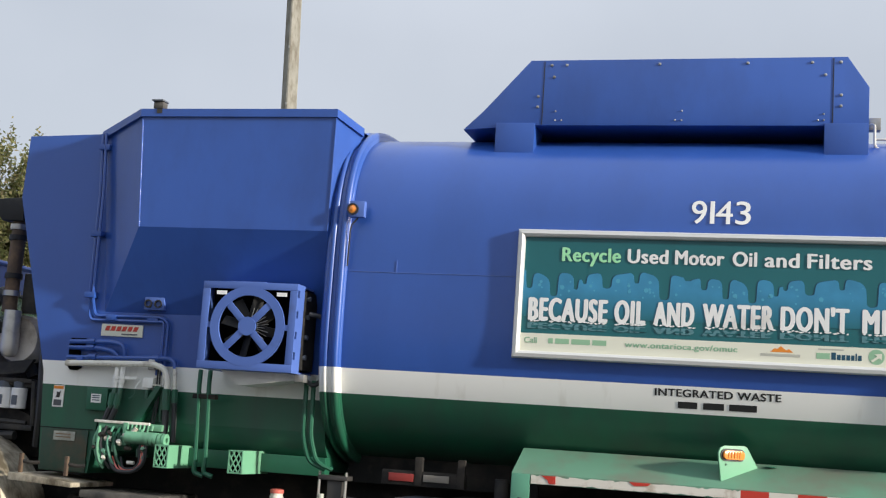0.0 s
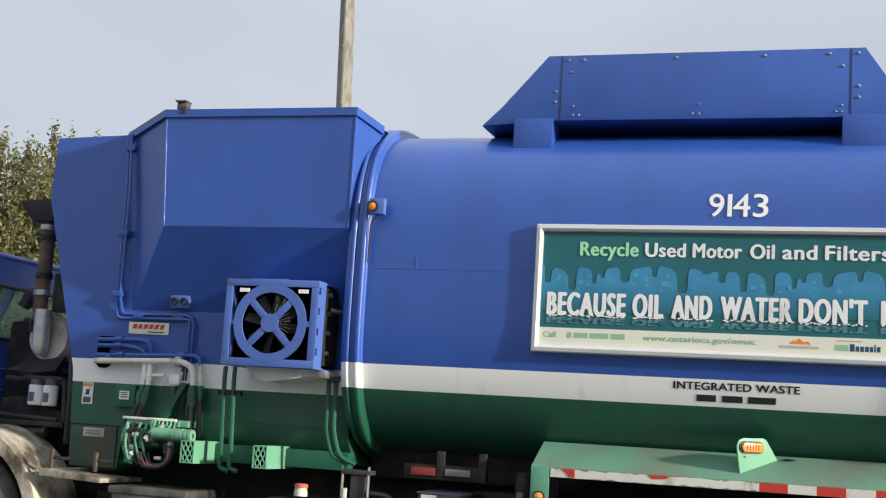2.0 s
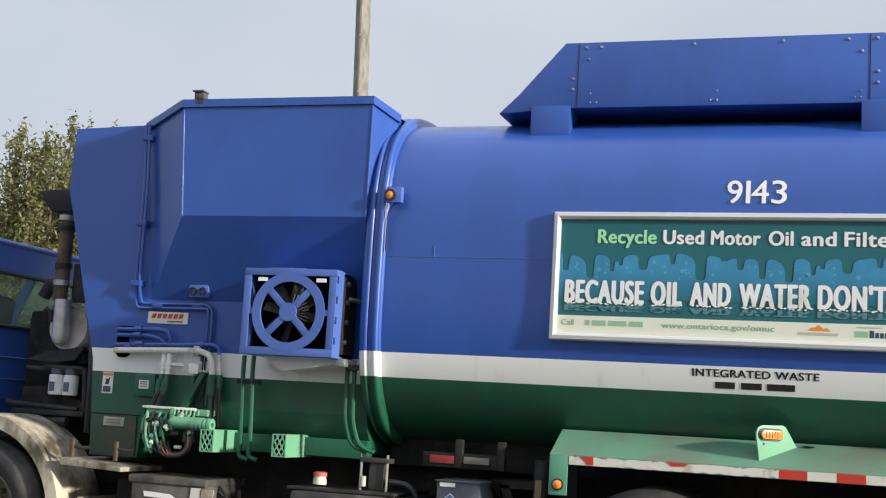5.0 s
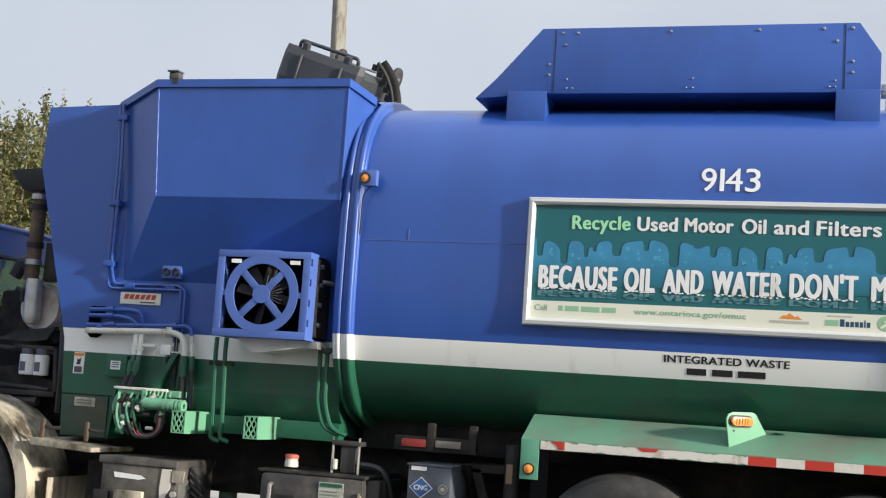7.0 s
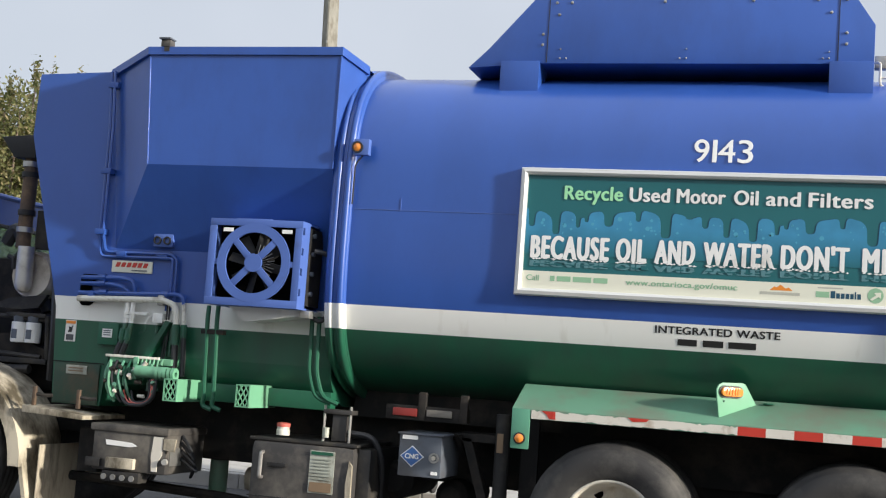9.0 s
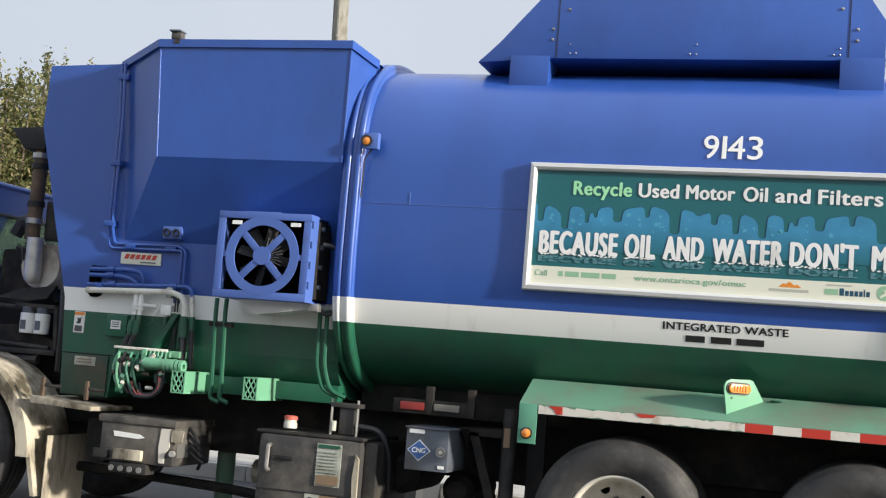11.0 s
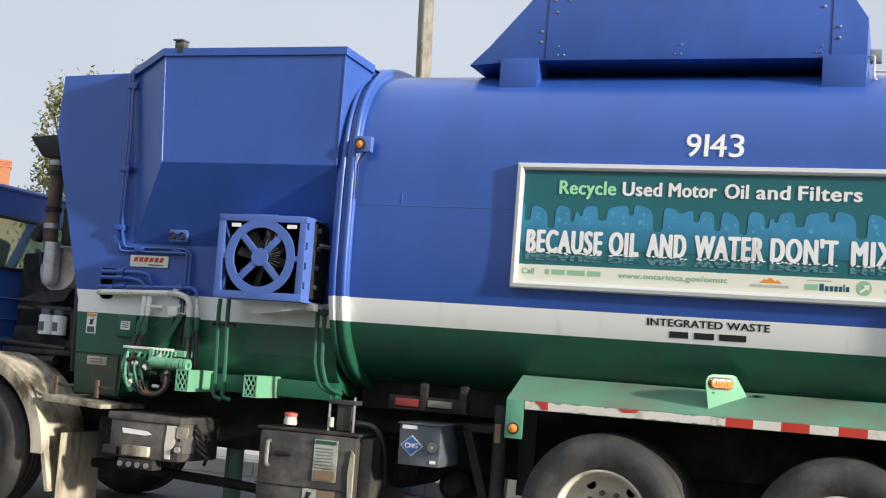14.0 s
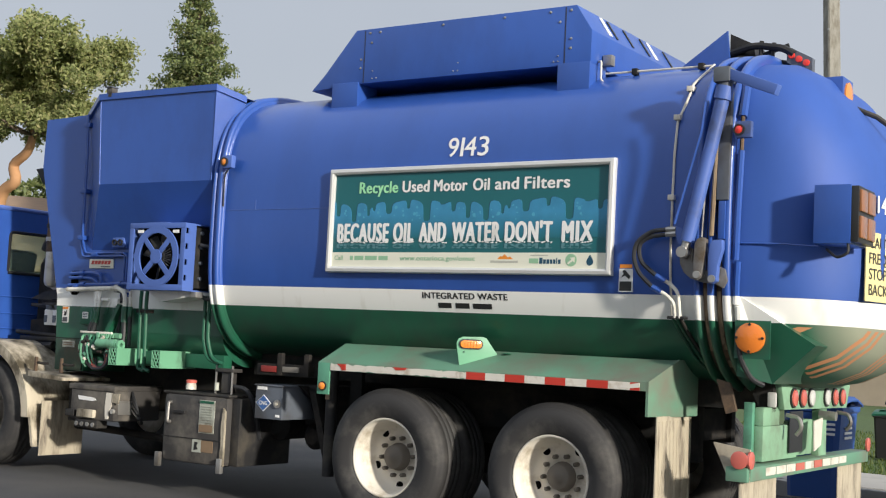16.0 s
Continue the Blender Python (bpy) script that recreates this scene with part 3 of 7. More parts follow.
tp("cooler_core", bx(B(), FX0 + 0.02, FX1 - 0.02, FY + 0.13, FY + 0.24, FZ0 + 0.02, FZ1 - 0.02), M_VOID, cooler)
for a, b, c, d in ((FX0, FX1, FZ1 - 0.045, FZ1), (FX0, FX1, FZ0, FZ0 + 0.05), (FX0, FX0 + 0.05, FZ0 + 0.05, FZ1 - 0.045), (FX1 - 0.05, FX1, FZ0 + 0.05, FZ1 - 0.045)):
    tp("guard_frame", bx(B(), a, b, FY - 0.006, FY + 0.006, c, d, 0.003), M_BLUE_LIGHT, cooler)
tp("guard_ring", lathe(B(), [(-0.008, 0.198), (-0.008, 0.256), (0.008, 0.256), (0.008, 0.198)], "y", (FCX, FY, FCZ), 56, close=True), M_BLUE_LIGHT, cooler)
for k in range(4):
    w = radians(45 + 90 * k)
    c, s = math.cos(w), math.sin(w)
    bm = bx(B(), 0.03, 0.205, -0.005, 0.005, -0.023, 0.023, 0.002)
    bm.transform(Matrix.Translation((FCX, FY, FCZ)) @ Matrix.Rotation(-w, 4, "Y"))
    tp("guard_spoke", bm, M_BLUE_LIGHT, cooler)
tp("guard_hub", lathe(B(), [(-0.008, 0.001), (-0.008, 0.060), (0.008, 0.060)], "y", (FCX, FY - 0.002, FCZ), 24), M_BLUE_LIGHT, cooler)
for a, b, c, d in ((FX0 + 0.045, FCX - 0.25, FCZ - 0.018, FCZ + 0.018), (FCX + 0.25, FX1 - 0.045, FCZ - 0.018, FCZ + 0.018)):
    tp("guard_tab", bx(B(), a, b, FY - 0.004, FY + 0.004, c, d), M_BLUE_LIGHT, cooler)
for k in range(8):
    bm = bx(B(), 0.03, 0.20, -0.004, 0.004, -0.035, 0.035, 0.003)
    bm.transform(Matrix.Translation((FCX, FY + 0.06, FCZ)) @ Matrix.Rotation(radians(45 * k + 12), 4, "Y") @ Matrix.Rotation(radians(32), 4, "X"))
    tp("fan_blade", bm, M_BLACK, cooler)
tp("fan_motor", cyl(B(), (FCX, FY + 0.03, FCZ), (FCX, FY + 0.13, FCZ), 0.05, 20), M_BLACK, cooler)
for k in range(12):
    w = radians(-50 + 12 * k)
    tp("motor_fin", cyl(B(), (FCX + 0.05 * math.cos(w), FY + 0.04, FCZ + 0.05 * math.sin(w)), (FCX + 0.125 * math.cos(w), FY + 0.05, FCZ + 0.125 * math.sin(w)), 0.003, 5), M_STEEL, cooler)
bm = B()
bx(bm, FX1 - 0.012, FX1, FY + 0.035, 7.72, FZ0, FZ1)
for k in range(5):
    z = FZ0 + k * 0.131
    bx(bm, FX1 - 0.012, FX1, FY, FY + 0.035, z, min(FZ1, z + 0.085))
tp("notched_side", bm, M_BLUE_LIGHT, cooler, "blue side plate with notched edge")
tp("cooler_side", bx(B(), FX1 - 0.012, FX1, 7.722, 7.96, FZ0 + 0.03, FZ1 - 0.03), M_FRAME, cooler)
for z in (1.80, 1.93, 2.06, 2.18):
    tp("side_bolt", cyl(B(), (FX1 - 0.004, 7.78, z), (FX1 + 0.02, 7.78, z), 0.016, 8), M_GREY_BOX, cooler)
tp("cooler_lip", bx(B(), FX0 + 0.17, FX0 + 0.42, FY + 0.02, FY + 0.10, FZ1, FZ1 + 0.008, 0.002), M_BLUE_LIGHT, cooler)
for x in (FX0 + 0.10, FX1 - 0.14):
    tp("sticker", bx(B(), x, x + 0.07, FY - 0.01, FY - 0.007, FZ1 - 0.085, FZ1 - 0.06), M_WHITE, cooler)
tp("cooler_shelf", prism(B(), [(-3.02, 1.69), (-2.45, 1.69), (-2.45, 1.66), (-2.85, 1.60), (-2.9, 1.60)], "y", 7.75, 7.99), M_HOPPER, label="folded steel shelf under the cooler")
tp("cooler_hose", tube(B(), [(-2.44, 7.75, 2.08), (-2.36, 7.78, 2.07), (-2.33, 7.85, 1.95), (-2.33, 7.86, 1.70), (-2.40, 7.84, 1.62), (-2.47, 7.82, 1.66)], 0.016, 8, 0.06), M_HOSE)
tp("cooler_fitting", bx(B(), -2.50, -2.43, 7.72, 7.80, 1.64, 1.69, 0.006), M_STEEL)

# thin conduits on the hopper
for dx, dy in ((0.0, 0.0), (-0.035, 0.0)):
    tp("hopper_conduit", tube(B(), [(-4.155 + dx, 7.94 - dx * 0.5, 3.32), (-4.125 + dx, 7.935 - dx * 0.5, 2.90), (-4.13 + dx, 7.95 - dx * 0.5, 2.16), (-4.12 + dx, 7.985, 2.03 + dx * 0.9), (-3.60 - dx * 0.6, 7.97, 2.035 + dx * 0.9), (-3.545 + dx * 0.9, 7.97, 2.0 + dx), (-3.535 + dx * 0.9, 7.965, 1.33)], 0.011, 6, 0.04), M_HOPPER)
for x, z, y in ((-4.15, 3.22, 7.93), (-4.145, 2.60, 7.93), (-4.15, 2.17, 7.94), (-3.98, 2.02, 7.965), (-3.66, 2.02, 7.965), (-3.56, 1.66, 7.965)):
    tp("conduit_clamp", bx(B(), x - 0.045, x + 0.035, y, 8.0, z - 0.02, z + 0.02, 0.004), M_BLUE)
box = tp("socket_box", bx(B(), -3.73, -3.58, 7.95, 8.06, 2.082, 2.178, 0.006), M_BLUE_LIGHT)
for x in (-3.695, -3.62):
    tp("socket", lathe(B(), [(-0.012, 0.020), (-0.012, 0.028), (0.004, 0.028), (0.004, 0.020)], "y", (x, 7.946, 2.125), 16, close=True), M_INK, box)
plate = tp("maker_plate", bx(B(), -4.06, -3.742, 7.988, 8.0, 1.892, 1.976, 0.004), M_SIGN_PALE, label="cream maker's plate with slanted red bars")
for k in range(6):
    x = -4.03 + k * 0.043
    tp("red_bar", prism(B(), [(x, 1.93), (x + 0.030, 1.93), (x + 0.042, 1.962), (x + 0.012, 1.962)], "y", 7.984, 7.988), M_RED, plate)
tp("grey_bar", bx(B(), -3.90, -3.78, 7.984, 7.988, 1.905, 1.913), M_GREY_BOX, plate)

# hose slot and hydraulic pipes at the hopper's front
# the slot's inner shade is a flat black plate on the wall
tp("slot_shade", prism(B(), [(-4.295, 1.67), (-4.27, 1.645), (-4.215, 1.645), (-4.185, 1.665), (-4.185, 1.70), (-4.205, 1.72), (-4.205, 1.80), (-4.17, 1.83), (-4.17, 1.868), (-4.28, 1.868), (-4.295, 1.85)], "y", 7.990, 8.0), M_VOID, label="black plate painting the shade of the slot where the pipes come out")
for path in ([(-4.27, 7.96, 1.840), (-3.95, 7.945, 1.849), (-3.862, 7.945, 1.835), (-3.838, 7.945, 1.79), (-3.834, 7.955, 1.745)], [(-4.27, 7.96, 1.800), (-4.03, 7.945, 1.803), (-3.93, 7.945, 1.788), (-3.888, 7.955, 1.752)], [(-4.28, 7.955, 1.731), (-3.50, 7.945, 1.756), (-3.455, 7.945, 1.735), (-3.448, 7.945, 1.69)]):
    tp("hydraulic_pipe", tube(B(), path, 0.016, 8, 0.06), M_BLUE)
for x, z in ((-4.10, 1.845), (-4.10, 1.803), (-4.08, 1.74), (-3.60, 1.752)):
    tp("pipe_union", cyl(B(), (x - 0.03, 7.95, z), (x + 0.03, 7.948, z + 0.002), 0.023, 8), M_BLUE)
tp("hydraulic_pipe", tube(B(), [(-4.27, 7.935, 1.690), (-3.60, 7.93, 1.712), (-3.515, 7.928, 1.684), (-3.488, 7.928, 1.62), (-3.484, 7.925, 1.55)], 0.021, 10, 0.10), M_PIPE_WHITE, label="white painted hydraulic pipe")
tp("pipe_collar", cyl(B(), (-3.484, 7.925, 1.55), (-3.476, 7.92, 1.41), 0.029, 10), M_GREEN)
tp("hydraulic_hose", tube(B(), [(-3.476, 7.92, 1.42), (-3.466, 7.915, 1.32), (-3.462, 7.90, 1.20)], 0.023, 8, 0.04), M_HOSE)
tp("hydraulic_pipe", tube(B(), [(-3.448, 7.945, 1.70), (-3.432, 7.94, 1.54)], 0.015, 8), M_PIPE_WHITE)
tp("pipe_collar", cyl(B(), (-3.432, 7.94, 1.55), (-3.424, 7.935, 1.46), 0.022, 10), M_GREEN)
tp("hydraulic_hose", tube(B(), [(-3.424, 7.935, 1.47), (-3.41, 7.93, 1.33), (-3.402, 7.92, 1.20)], 0.018, 8, 0.04), M_HOSE)
for dx in (0.0, 0.018):
    tp("thin_line", tube(B(), [(-3.575 + dx, 7.95, 1.70), (-3.572 + dx, 7.95, 1.45), (-3.59 + dx, 7.945, 1.28)], 0.006, 5), M_HOSE)
tp("line_clip", bx(B(), -3.595, -3.535, 7.94, 7.965, 1.565, 1.578, 0.003), M_PIPE_WHITE)
for x in (-4.17, -3.62):
    tp("pipe_fitting", bx(B(), x - 0.025, x + 0.025, 7.925, 7.97, 1.672, 1.745, 0.01), M_BLUE if x < -4 else M_STEEL)
for i, (x, z0) in enumerate(((-3.878, 1.70), (-3.836, 1.70))):
    tp("hydraulic_pipe", tube(B(), [(x, 7.945, z0), (x, 7.94, 1.56), (x, 7.93, 1.48), (x - 0.02, 7.925, 1.38)], 0.017, 10, 0.05), M_HOPPER)
    tp("pipe_collar", cyl(B(), (x - 0.004, 7.93, 1.50), (x - 0.012, 7.925, 1.42), 0.026, 10), M_GREEN)
    tp("hydraulic_hose", tube(B(), [(x - 0.016, 7.925, 1.40), (x - 0.035, 7.92, 1.34), (x - 0.055, 7.92, 1.28)], 0.021, 8, 0.05), M_HOSE)
    for z in (1.60, 1.575):
        tp("hose_fitting", cyl(B(), (x, 7.94, z), (x, 7.94, z + 0.018), 0.026, 6), M_HOPPER)
tp("pipe_clamp", bx(B(), -3.87, -3.72, 7.935, 7.965, 1.60, 1.62, 0.004), M_HOPPER)
tp("pipe_clamp", bx(B(), -3.68, -3.60, 7.94, 8.0, 1.55, 1.62, 0.008), M_HOPPER)
tp("pipe_clamp", cyl(B(), (-3.65, 7.97, 1.55), (-3.65, 7.97, 1.48), 0.018, 8), M_HOPPER)
tp("thin_line", tube(B(), [(-3.70, 7.95, 1.60), (-3.73, 7.94, 1.55), (-3.72, 7.94, 1.50), (-3.77, 7.94, 1.47)], 0.006, 5, 0.03), M_HOPPER)
for x in (-4.43, -4.085):
    tp("marker_post", bx(B(), x - 0.012, x + 0.012, 7.76, 7.785, 0.93, 1.06, 0.003), M_RUST)
    tp("latch_arm", tube(B(), [(x, 7.78, 1.01), (x + 0.06, 7.80, 1.0), (x + 0.11, 7.82, 1.005)], 0.014, 6, 0.02), M_FRAME)
vb = tp("valve_block", bx(B(), -3.93, -3.46, 7.86, 7.97, 1.265, 1.31, 0.006), M_MINT, label="green hydraulic valve block with levers")
tp("valve_body", bx(B(), -3.93, -3.70, 7.90, 8.0, 1.12, 1.265, 0.012), M_GREEN, vb)
tp("valve_lip", bx(B(), -3.955, -3.545, 7.845, 7.862, 1.300, 1.318, 0.003), M_PIPE_WHITE, vb)
rv = random.Random(12)
for k in range(26):
    x, z, r = rv.uniform(-3.93, -3.56), rv.uniform(1.04, 1.25), rv.uniform(0.010, 0.019)
    d = rv.choice([(0.05, 0, 0.0), (0, 0, 0.06), (0.03, 0.0, 0.035), (0.0, -0.03, 0.02)])
    tp("valve_fitting", cyl(B(), (x, 7.845, z), (x + d[0], 7.845 + d[1], z + d[2]), r, 8), rv.choice([M_MINT, M_MINT_SHADED, M_RIM, M_GREEN, M_PIPE_WHITE, M_FRAME]), vb)
for k in range(4):
    x = -3.91 + 0.05 * k
    tp("valve_line", tube(B(), [(x, 7.85, 1.28), (x - 0.03, 7.83, 1.18), (x + 0.01, 7.83, 1.06), (x + 0.05, 7.86, 1.0)], 0.010, 6, 0.04), (M_MINT, M_HOSE, M_MINT_SHADED, M_GREEN)[k], vb)
tp("valve_strut", prism(B(), [(-3.73, 1.27), (-3.68, 1.27), (-3.52, 1.56), (-3.555, 1.57)], "y", 7.90, 7.97), M_GREEN, vb)
tp("valve_post", bx(B(), -3.735, -3.70, 7.84, 7.90, 1.16, 1.31, 0.004), M_MINT, vb)
tp("valve_cylinder", cyl(B(), (-3.70, 7.84, 1.215), (-3.47, 7.84, 1.215), 0.042, 16), M_MINT, vb)
for k in range(5):
    tp("valve_cap", lathe(B(), [(-0.012, 0.018), (-0.012, 0.045), (0.010, 0.045), (0.010, 0.018)], "x", (-3.535 + 0.03 * k, 7.84, 1.21), 14, close=True), M_MINT, vb)
for k in range(7):
    tp("valve_lever", cyl(B(), (-3.70 + 0.03 * k, 7.85, 1.30), (-3.70 + 0.03 * k, 7.84, 1.25 if k % 2 else 1.265), 0.008, 6), M_MINT, vb)
tp("valve_pipe", tube(B(), [(-3.90, 7.83, 1.27), (-3.90, 7.82, 1.12), (-3.86, 7.82, 1.02), (-3.84, 7.84, 1.10)], 0.011, 6, 0.03), M_MINT, vb)
for k, (m, r) in enumerate(((M_HOSE, 0.014), (M_REDLAMP_DULL, 0.006), (M_REDLAMP_DULL, 0.006), (M_HOSE, 0.008))):
    tp("valve_cable", tube(B(), [(-3.83 + 0.03 * k, 7.86, 1.08), (-3.76 + 0.02 * k, 7.83, 0.985 + 0.006 * k), (-3.62, 7.83, 0.99 + 0.008 * k), (-3.55 - 0.012 * k, 7.83, 1.05), (-3.55 - 0.015 * k, 7.84, 1.17)], r, 6, 0.06), m, vb)
tp("control_box", bx(B(), -4.10, -3.94, 7.955, 8.0, 1.378, 1.53, 0.006), M_GREEN)
tp("control_label", bx(B(), -4.06, -3.985, 7.949, 7.955, 1.43, 1.49), M_WHITE)
for z in (1.444, 1.46, 1.474):
    tp("label_bar", bx(B(), -4.05, -3.995, 7.946, 7.949, z, z + 0.007), M_GREY_BOX)
st = tp("warning_sticker", bx(B(), -4.382, -4.30, 7.992, 8.0, 1.385, 1.535), M_WHITE, label="white crush warning sticker with orange head")
tp("sticker_head", bx(B(), -4.378, -4.304, 7.988, 7.992, 1.51, 1.53), M_ORANGE, st)
tp("sticker_mark", prism(B(), [(-4.36, 1.45), (-4.33, 1.45), (-4.322, 1.50), (-4.335, 1.485), (-4.355, 1.49), (-4.35, 1.47)], "y", 7.988, 7.992), M_INK, st)
tp("sticker_text", bx(B(), -4.37, -4.312, 7.988, 7.992, 1.395, 1.435), M_GREY_BOX, st)
tp("cream_label", bx(B(), -4.335, -4.17, 7.976, 7.984, 1.160, 1.222, 0.002), M_LABEL_OLD)
for z in (1.185, 1.205):
    tp("label_bar", bx(B(), -4.315, -4.20, 7.973, 7.976, z - 0.006, z + 0.002), M_LABEL_BROWN)
tp("lower_door", bx(B(), -4.432, -4.075, 7.984, 8.0, 0.955, 1.236, 0.004), M_DIRTY_GREEN, label="grimy green lower door of the hopper")
tp("panel_seam", bx(B(), -4.46, -4.05, 7.994, 8.0, 1.240, 1.246), M_FRAME)
tp("step_bracket", prism(B(), [(-4.50, 0.88), (-4.02, 0.86), (-4.02, 0.89), (-4.16, 0.905), (-4.50, 0.93)], "y", 7.74, 8.3, 0.004), M_FENDER, label="dusty steel step bracket")
tp("engine_hose", tube(B(), [(-4.6, 8.15, 1.9), (-4.55, 8.12, 1.4), (-4.6, 8.2, 1.1)], 0.03, 8, 0.1), M_HOSE)

# drop tubes
for x, m in ((-3.215, M_GREEN), (-3.145, M_GREEN)):
    tp("drop_tube", tube(B(), [(x, 7.86, 1.69), (x, 7.855, 1.60), (x + 0.025, 7.85, 1.08), (x + 0.015, 7.85, 1.02), (x + 0.08, 7.86, 1.00)], 0.016, 8, 0.04), m)
tp("tube_clamp", bx(B(), -3.25, -3.09, 7.84, 7.90, 1.50, 1.53, 0.004), M_FRAME)
for x in (-2.47, -2.42):
    tp("drop_tube", tube(B(), [(x, 7.88, 1.66), (x + 0.01, 7.87, 1.30), (x + 0.06, 7.88, 1.14), (x + 0.16, 7.92, 1.10)], 0.016, 8, 0.06), M_GREEN)

# two steps with open mesh fronts
for x0, x1 in ((-3.425, -3.325), (-2.90, -2.80)):
    bm = B()
    bx(bm, x0, x1, 7.72, 8.15, 1.176, 1.184)
    bx(bm, x0, x1, 7.72, 8.15, 1.036, 1.044)
    bx(bm, x0, x0 + 0.008, 7.72, 8.15, 1.044, 1.176)
    bx(bm, x1 - 0.008, x1, 7.72, 8.15, 1.044, 1.176)
    step = tp("step_channel", bm, M_MINT, label="mint green steel step channel")
    for k in range(-3, 5):
        for s in (1, -1):
            a, b = x0 + k * 0.035, x0 + k * 0.035 + s * 0.08
            pts = [(a + (b - a) * u, 1.04 + 0.14 * u) for u in (0, 0.2, 0.4, 0.6, 0.8, 1)]
            pts = [p for p in pts if x0 <= p[0] <= x1]
            if len(pts) > 1:
                tp("mesh_strand", tube(B(), [(p[0], 7.725, p[1]) for p in (pts[0], pts[-1])], 0.005, 5), M_MINT, step)
    # black sheet added for the shade inside the open channel
    tp("step_inner_shade", bx(B(), x0 + 0.008, x1 - 0.008, 7.76, 7.765, 1.044, 1.176), M_VOID, step)
tp("step_beam", bx(B(), -3.33, -2.35, 8.02, 8.12, 1.05, 1.17, 0.006), M_GREEN)

# amber lamp on the front ring
def side_lamp(x, z, y, mat, bracket, r=0.032):
    b = tp("marker_lamp", bx(B(), x - 0.03, x + 0.075, y, y + 0.05, z - 0.05, z + 0.055, 0.006), bracket, label="round marker lamp in a blue bracket")
    tp("lamp_rim", lathe(B(), [(-0.014, r), (-0.014, r + 0.009), (0.004, r + 0.009), (0.004, r)], "y", (x, y - 0.002, z), 20, close=True), M_INK, b)
    tp("lamp_lens", lathe(B(), [(0.004, r), (-0.010, r), (-0.017, r * 0.6), (-0.019, 0.001)], "y", (x, y, z), 20), mat, b)
    return b


side_lamp(-2.18, 2.765, 7.70, M_AMBER, M_BLUE_LIGHT, 0.028)
tp("lamp_wire", tube(B(), [(-2.15, 7.73, 2.72), (-2.20, 7.73, 2.66), (-2.205, 7.74, 2.4)], 0.006, 5, 0.04), M_HOSE)

# beacon camera on the hopper edge
bk_ = tp("rear_camera", bx(B(), -3.69, -3.615, 7.72, 7.79, 3.44, 3.492, 0.012), M_TANKGREY, label="small black camera on a bracket")
tp("camera_hood", bx(B(), -3.698, -3.612, 7.705, 7.795, 3.492, 3.504, 0.004), M_GREY_BOX, bk_)
tp("camera_foot", bx(B(), -3.66, -3.62, 7.72, 7.78, 3.41, 3.44), M_BLACK, bk_)

# scuffs and weld seam on the tank side
tp("weld_seam", bx(B(), -2.2, -1.11, side_y(2.37) - 0.003, 7.790, 2.372, 2.376), M_BLUE_LIGHT)
tp("paint_scratch", bx(B(), -1.885, -1.88, side_y(2.4) - 0.004, 7.790, 2.37, 2.45), M_BLUE_LIGHT)

# roof housing seams, rivets
for x in (-1.05, 0.765):
    tp("housing_seam", bx(B(), x, x + 0.005, hy - 0.003, hy + 0.003, 3.41, 3.835), M_INK)
rivets = [(x, 3.81) for x in (-1.0, -0.90, -0.30, 0.25, 0.64, 0.81)] + [(-1.08, 3.60), (-1.08, 3.53), (-0.98, 3.73), (0.72, 3.73), (0.815, 3.60), (0.815, 3.53), (0.715, 3.44), (0.715, 3.48), (0.68, 3.44), (-0.15, 3.44), (-0.15, 3.50), (-0.19, 3.44), (-0.96, 3.44), (-0.96, 3.50), (-0.92, 3.44)]
for i, (x, z) in enumerate(rivets):
    tp("rivet", lathe(B(), [(0.004, 0.011 if i < 12 else 0.006), (-0.004, 0.009 if i < 12 else 0.005), (-0.007, 0.001)], "y", (x, hy - 0.002, z), 8), M_STEEL)
for x in (-0.75, -0.5, -0.05, 0.5):
    tp("rivet", lathe(B(), [(-0.002, 0.010), (0.008, 0.008), (0.012, 0.001)], "z", (x, hy + 0.03, 3.842), 8), M_RIM)
slope = Matrix.Translation((0.917, 0, 3.749)) @ Matrix.Rotation(radians(57), 4, "Y")
for y, m, w in ((8.35, M_WHITE, 0.05), (8.47, M_INK, 0.03), (8.75, M_INK, 0.03), (9.05, M_INK, 0.03), (9.18, M_WHITE, 0.05), (9.5, M_INK, 0.03)):
    bm = bx(B(), -0.09, 0.08, y, y + w, -0.002, 0.006, 0.002)
    bm.transform(slope)
    tp("housing_slot", bm, m)
tp("housing_plate", bx(B(), 0.99, 1.06, 8.2, 8.26, 3.42, 3.50, 0.004), M_STEEL)

# fleet number and lettering on the tank
FRONT = Matrix.Rotation(radians(90), 4, "X")


def on_side(text, x0, x1, z0, high, y, mat, name="lettering", bold=0.0, parent=truck, tilt=0.0, space=1.0):
    """A line of text on the near side, from x0 to x1, high metres tall."""
    o = words(name, text, high / 0.69, mat, parent, Matrix.Translation((x0 - BASE.x, y - BASE.y, z0)) @ Matrix.Rotation(-tilt, 4, "X") @ FRONT, bold=bold, width=(x1 - x0), space=space)
    return o


for digit, x0, x1 in (("9", -0.045, 0.045), ("1", 0.065, 0.092), ("4", 0.098, 0.20), ("3", 0.215, 0.305)):
    on_side(digit, x0, x1, 2.735, 0.145, side_y(2.735) - 0.007, M_WHITE, "fleet_number", 0.0025, tilt=math.atan((side_y(2.883) - side_y(2.735)) / 0.148))
on_side("INTEGRATED WASTE", -0.222, 0.512, 1.690, 0.044, side_y(1.69) - 0.0015, M_INK, "lettering", 0.003, space=1.06, tilt=math.atan((side_y(1.734) - side_y(1.69)) / 0.044))
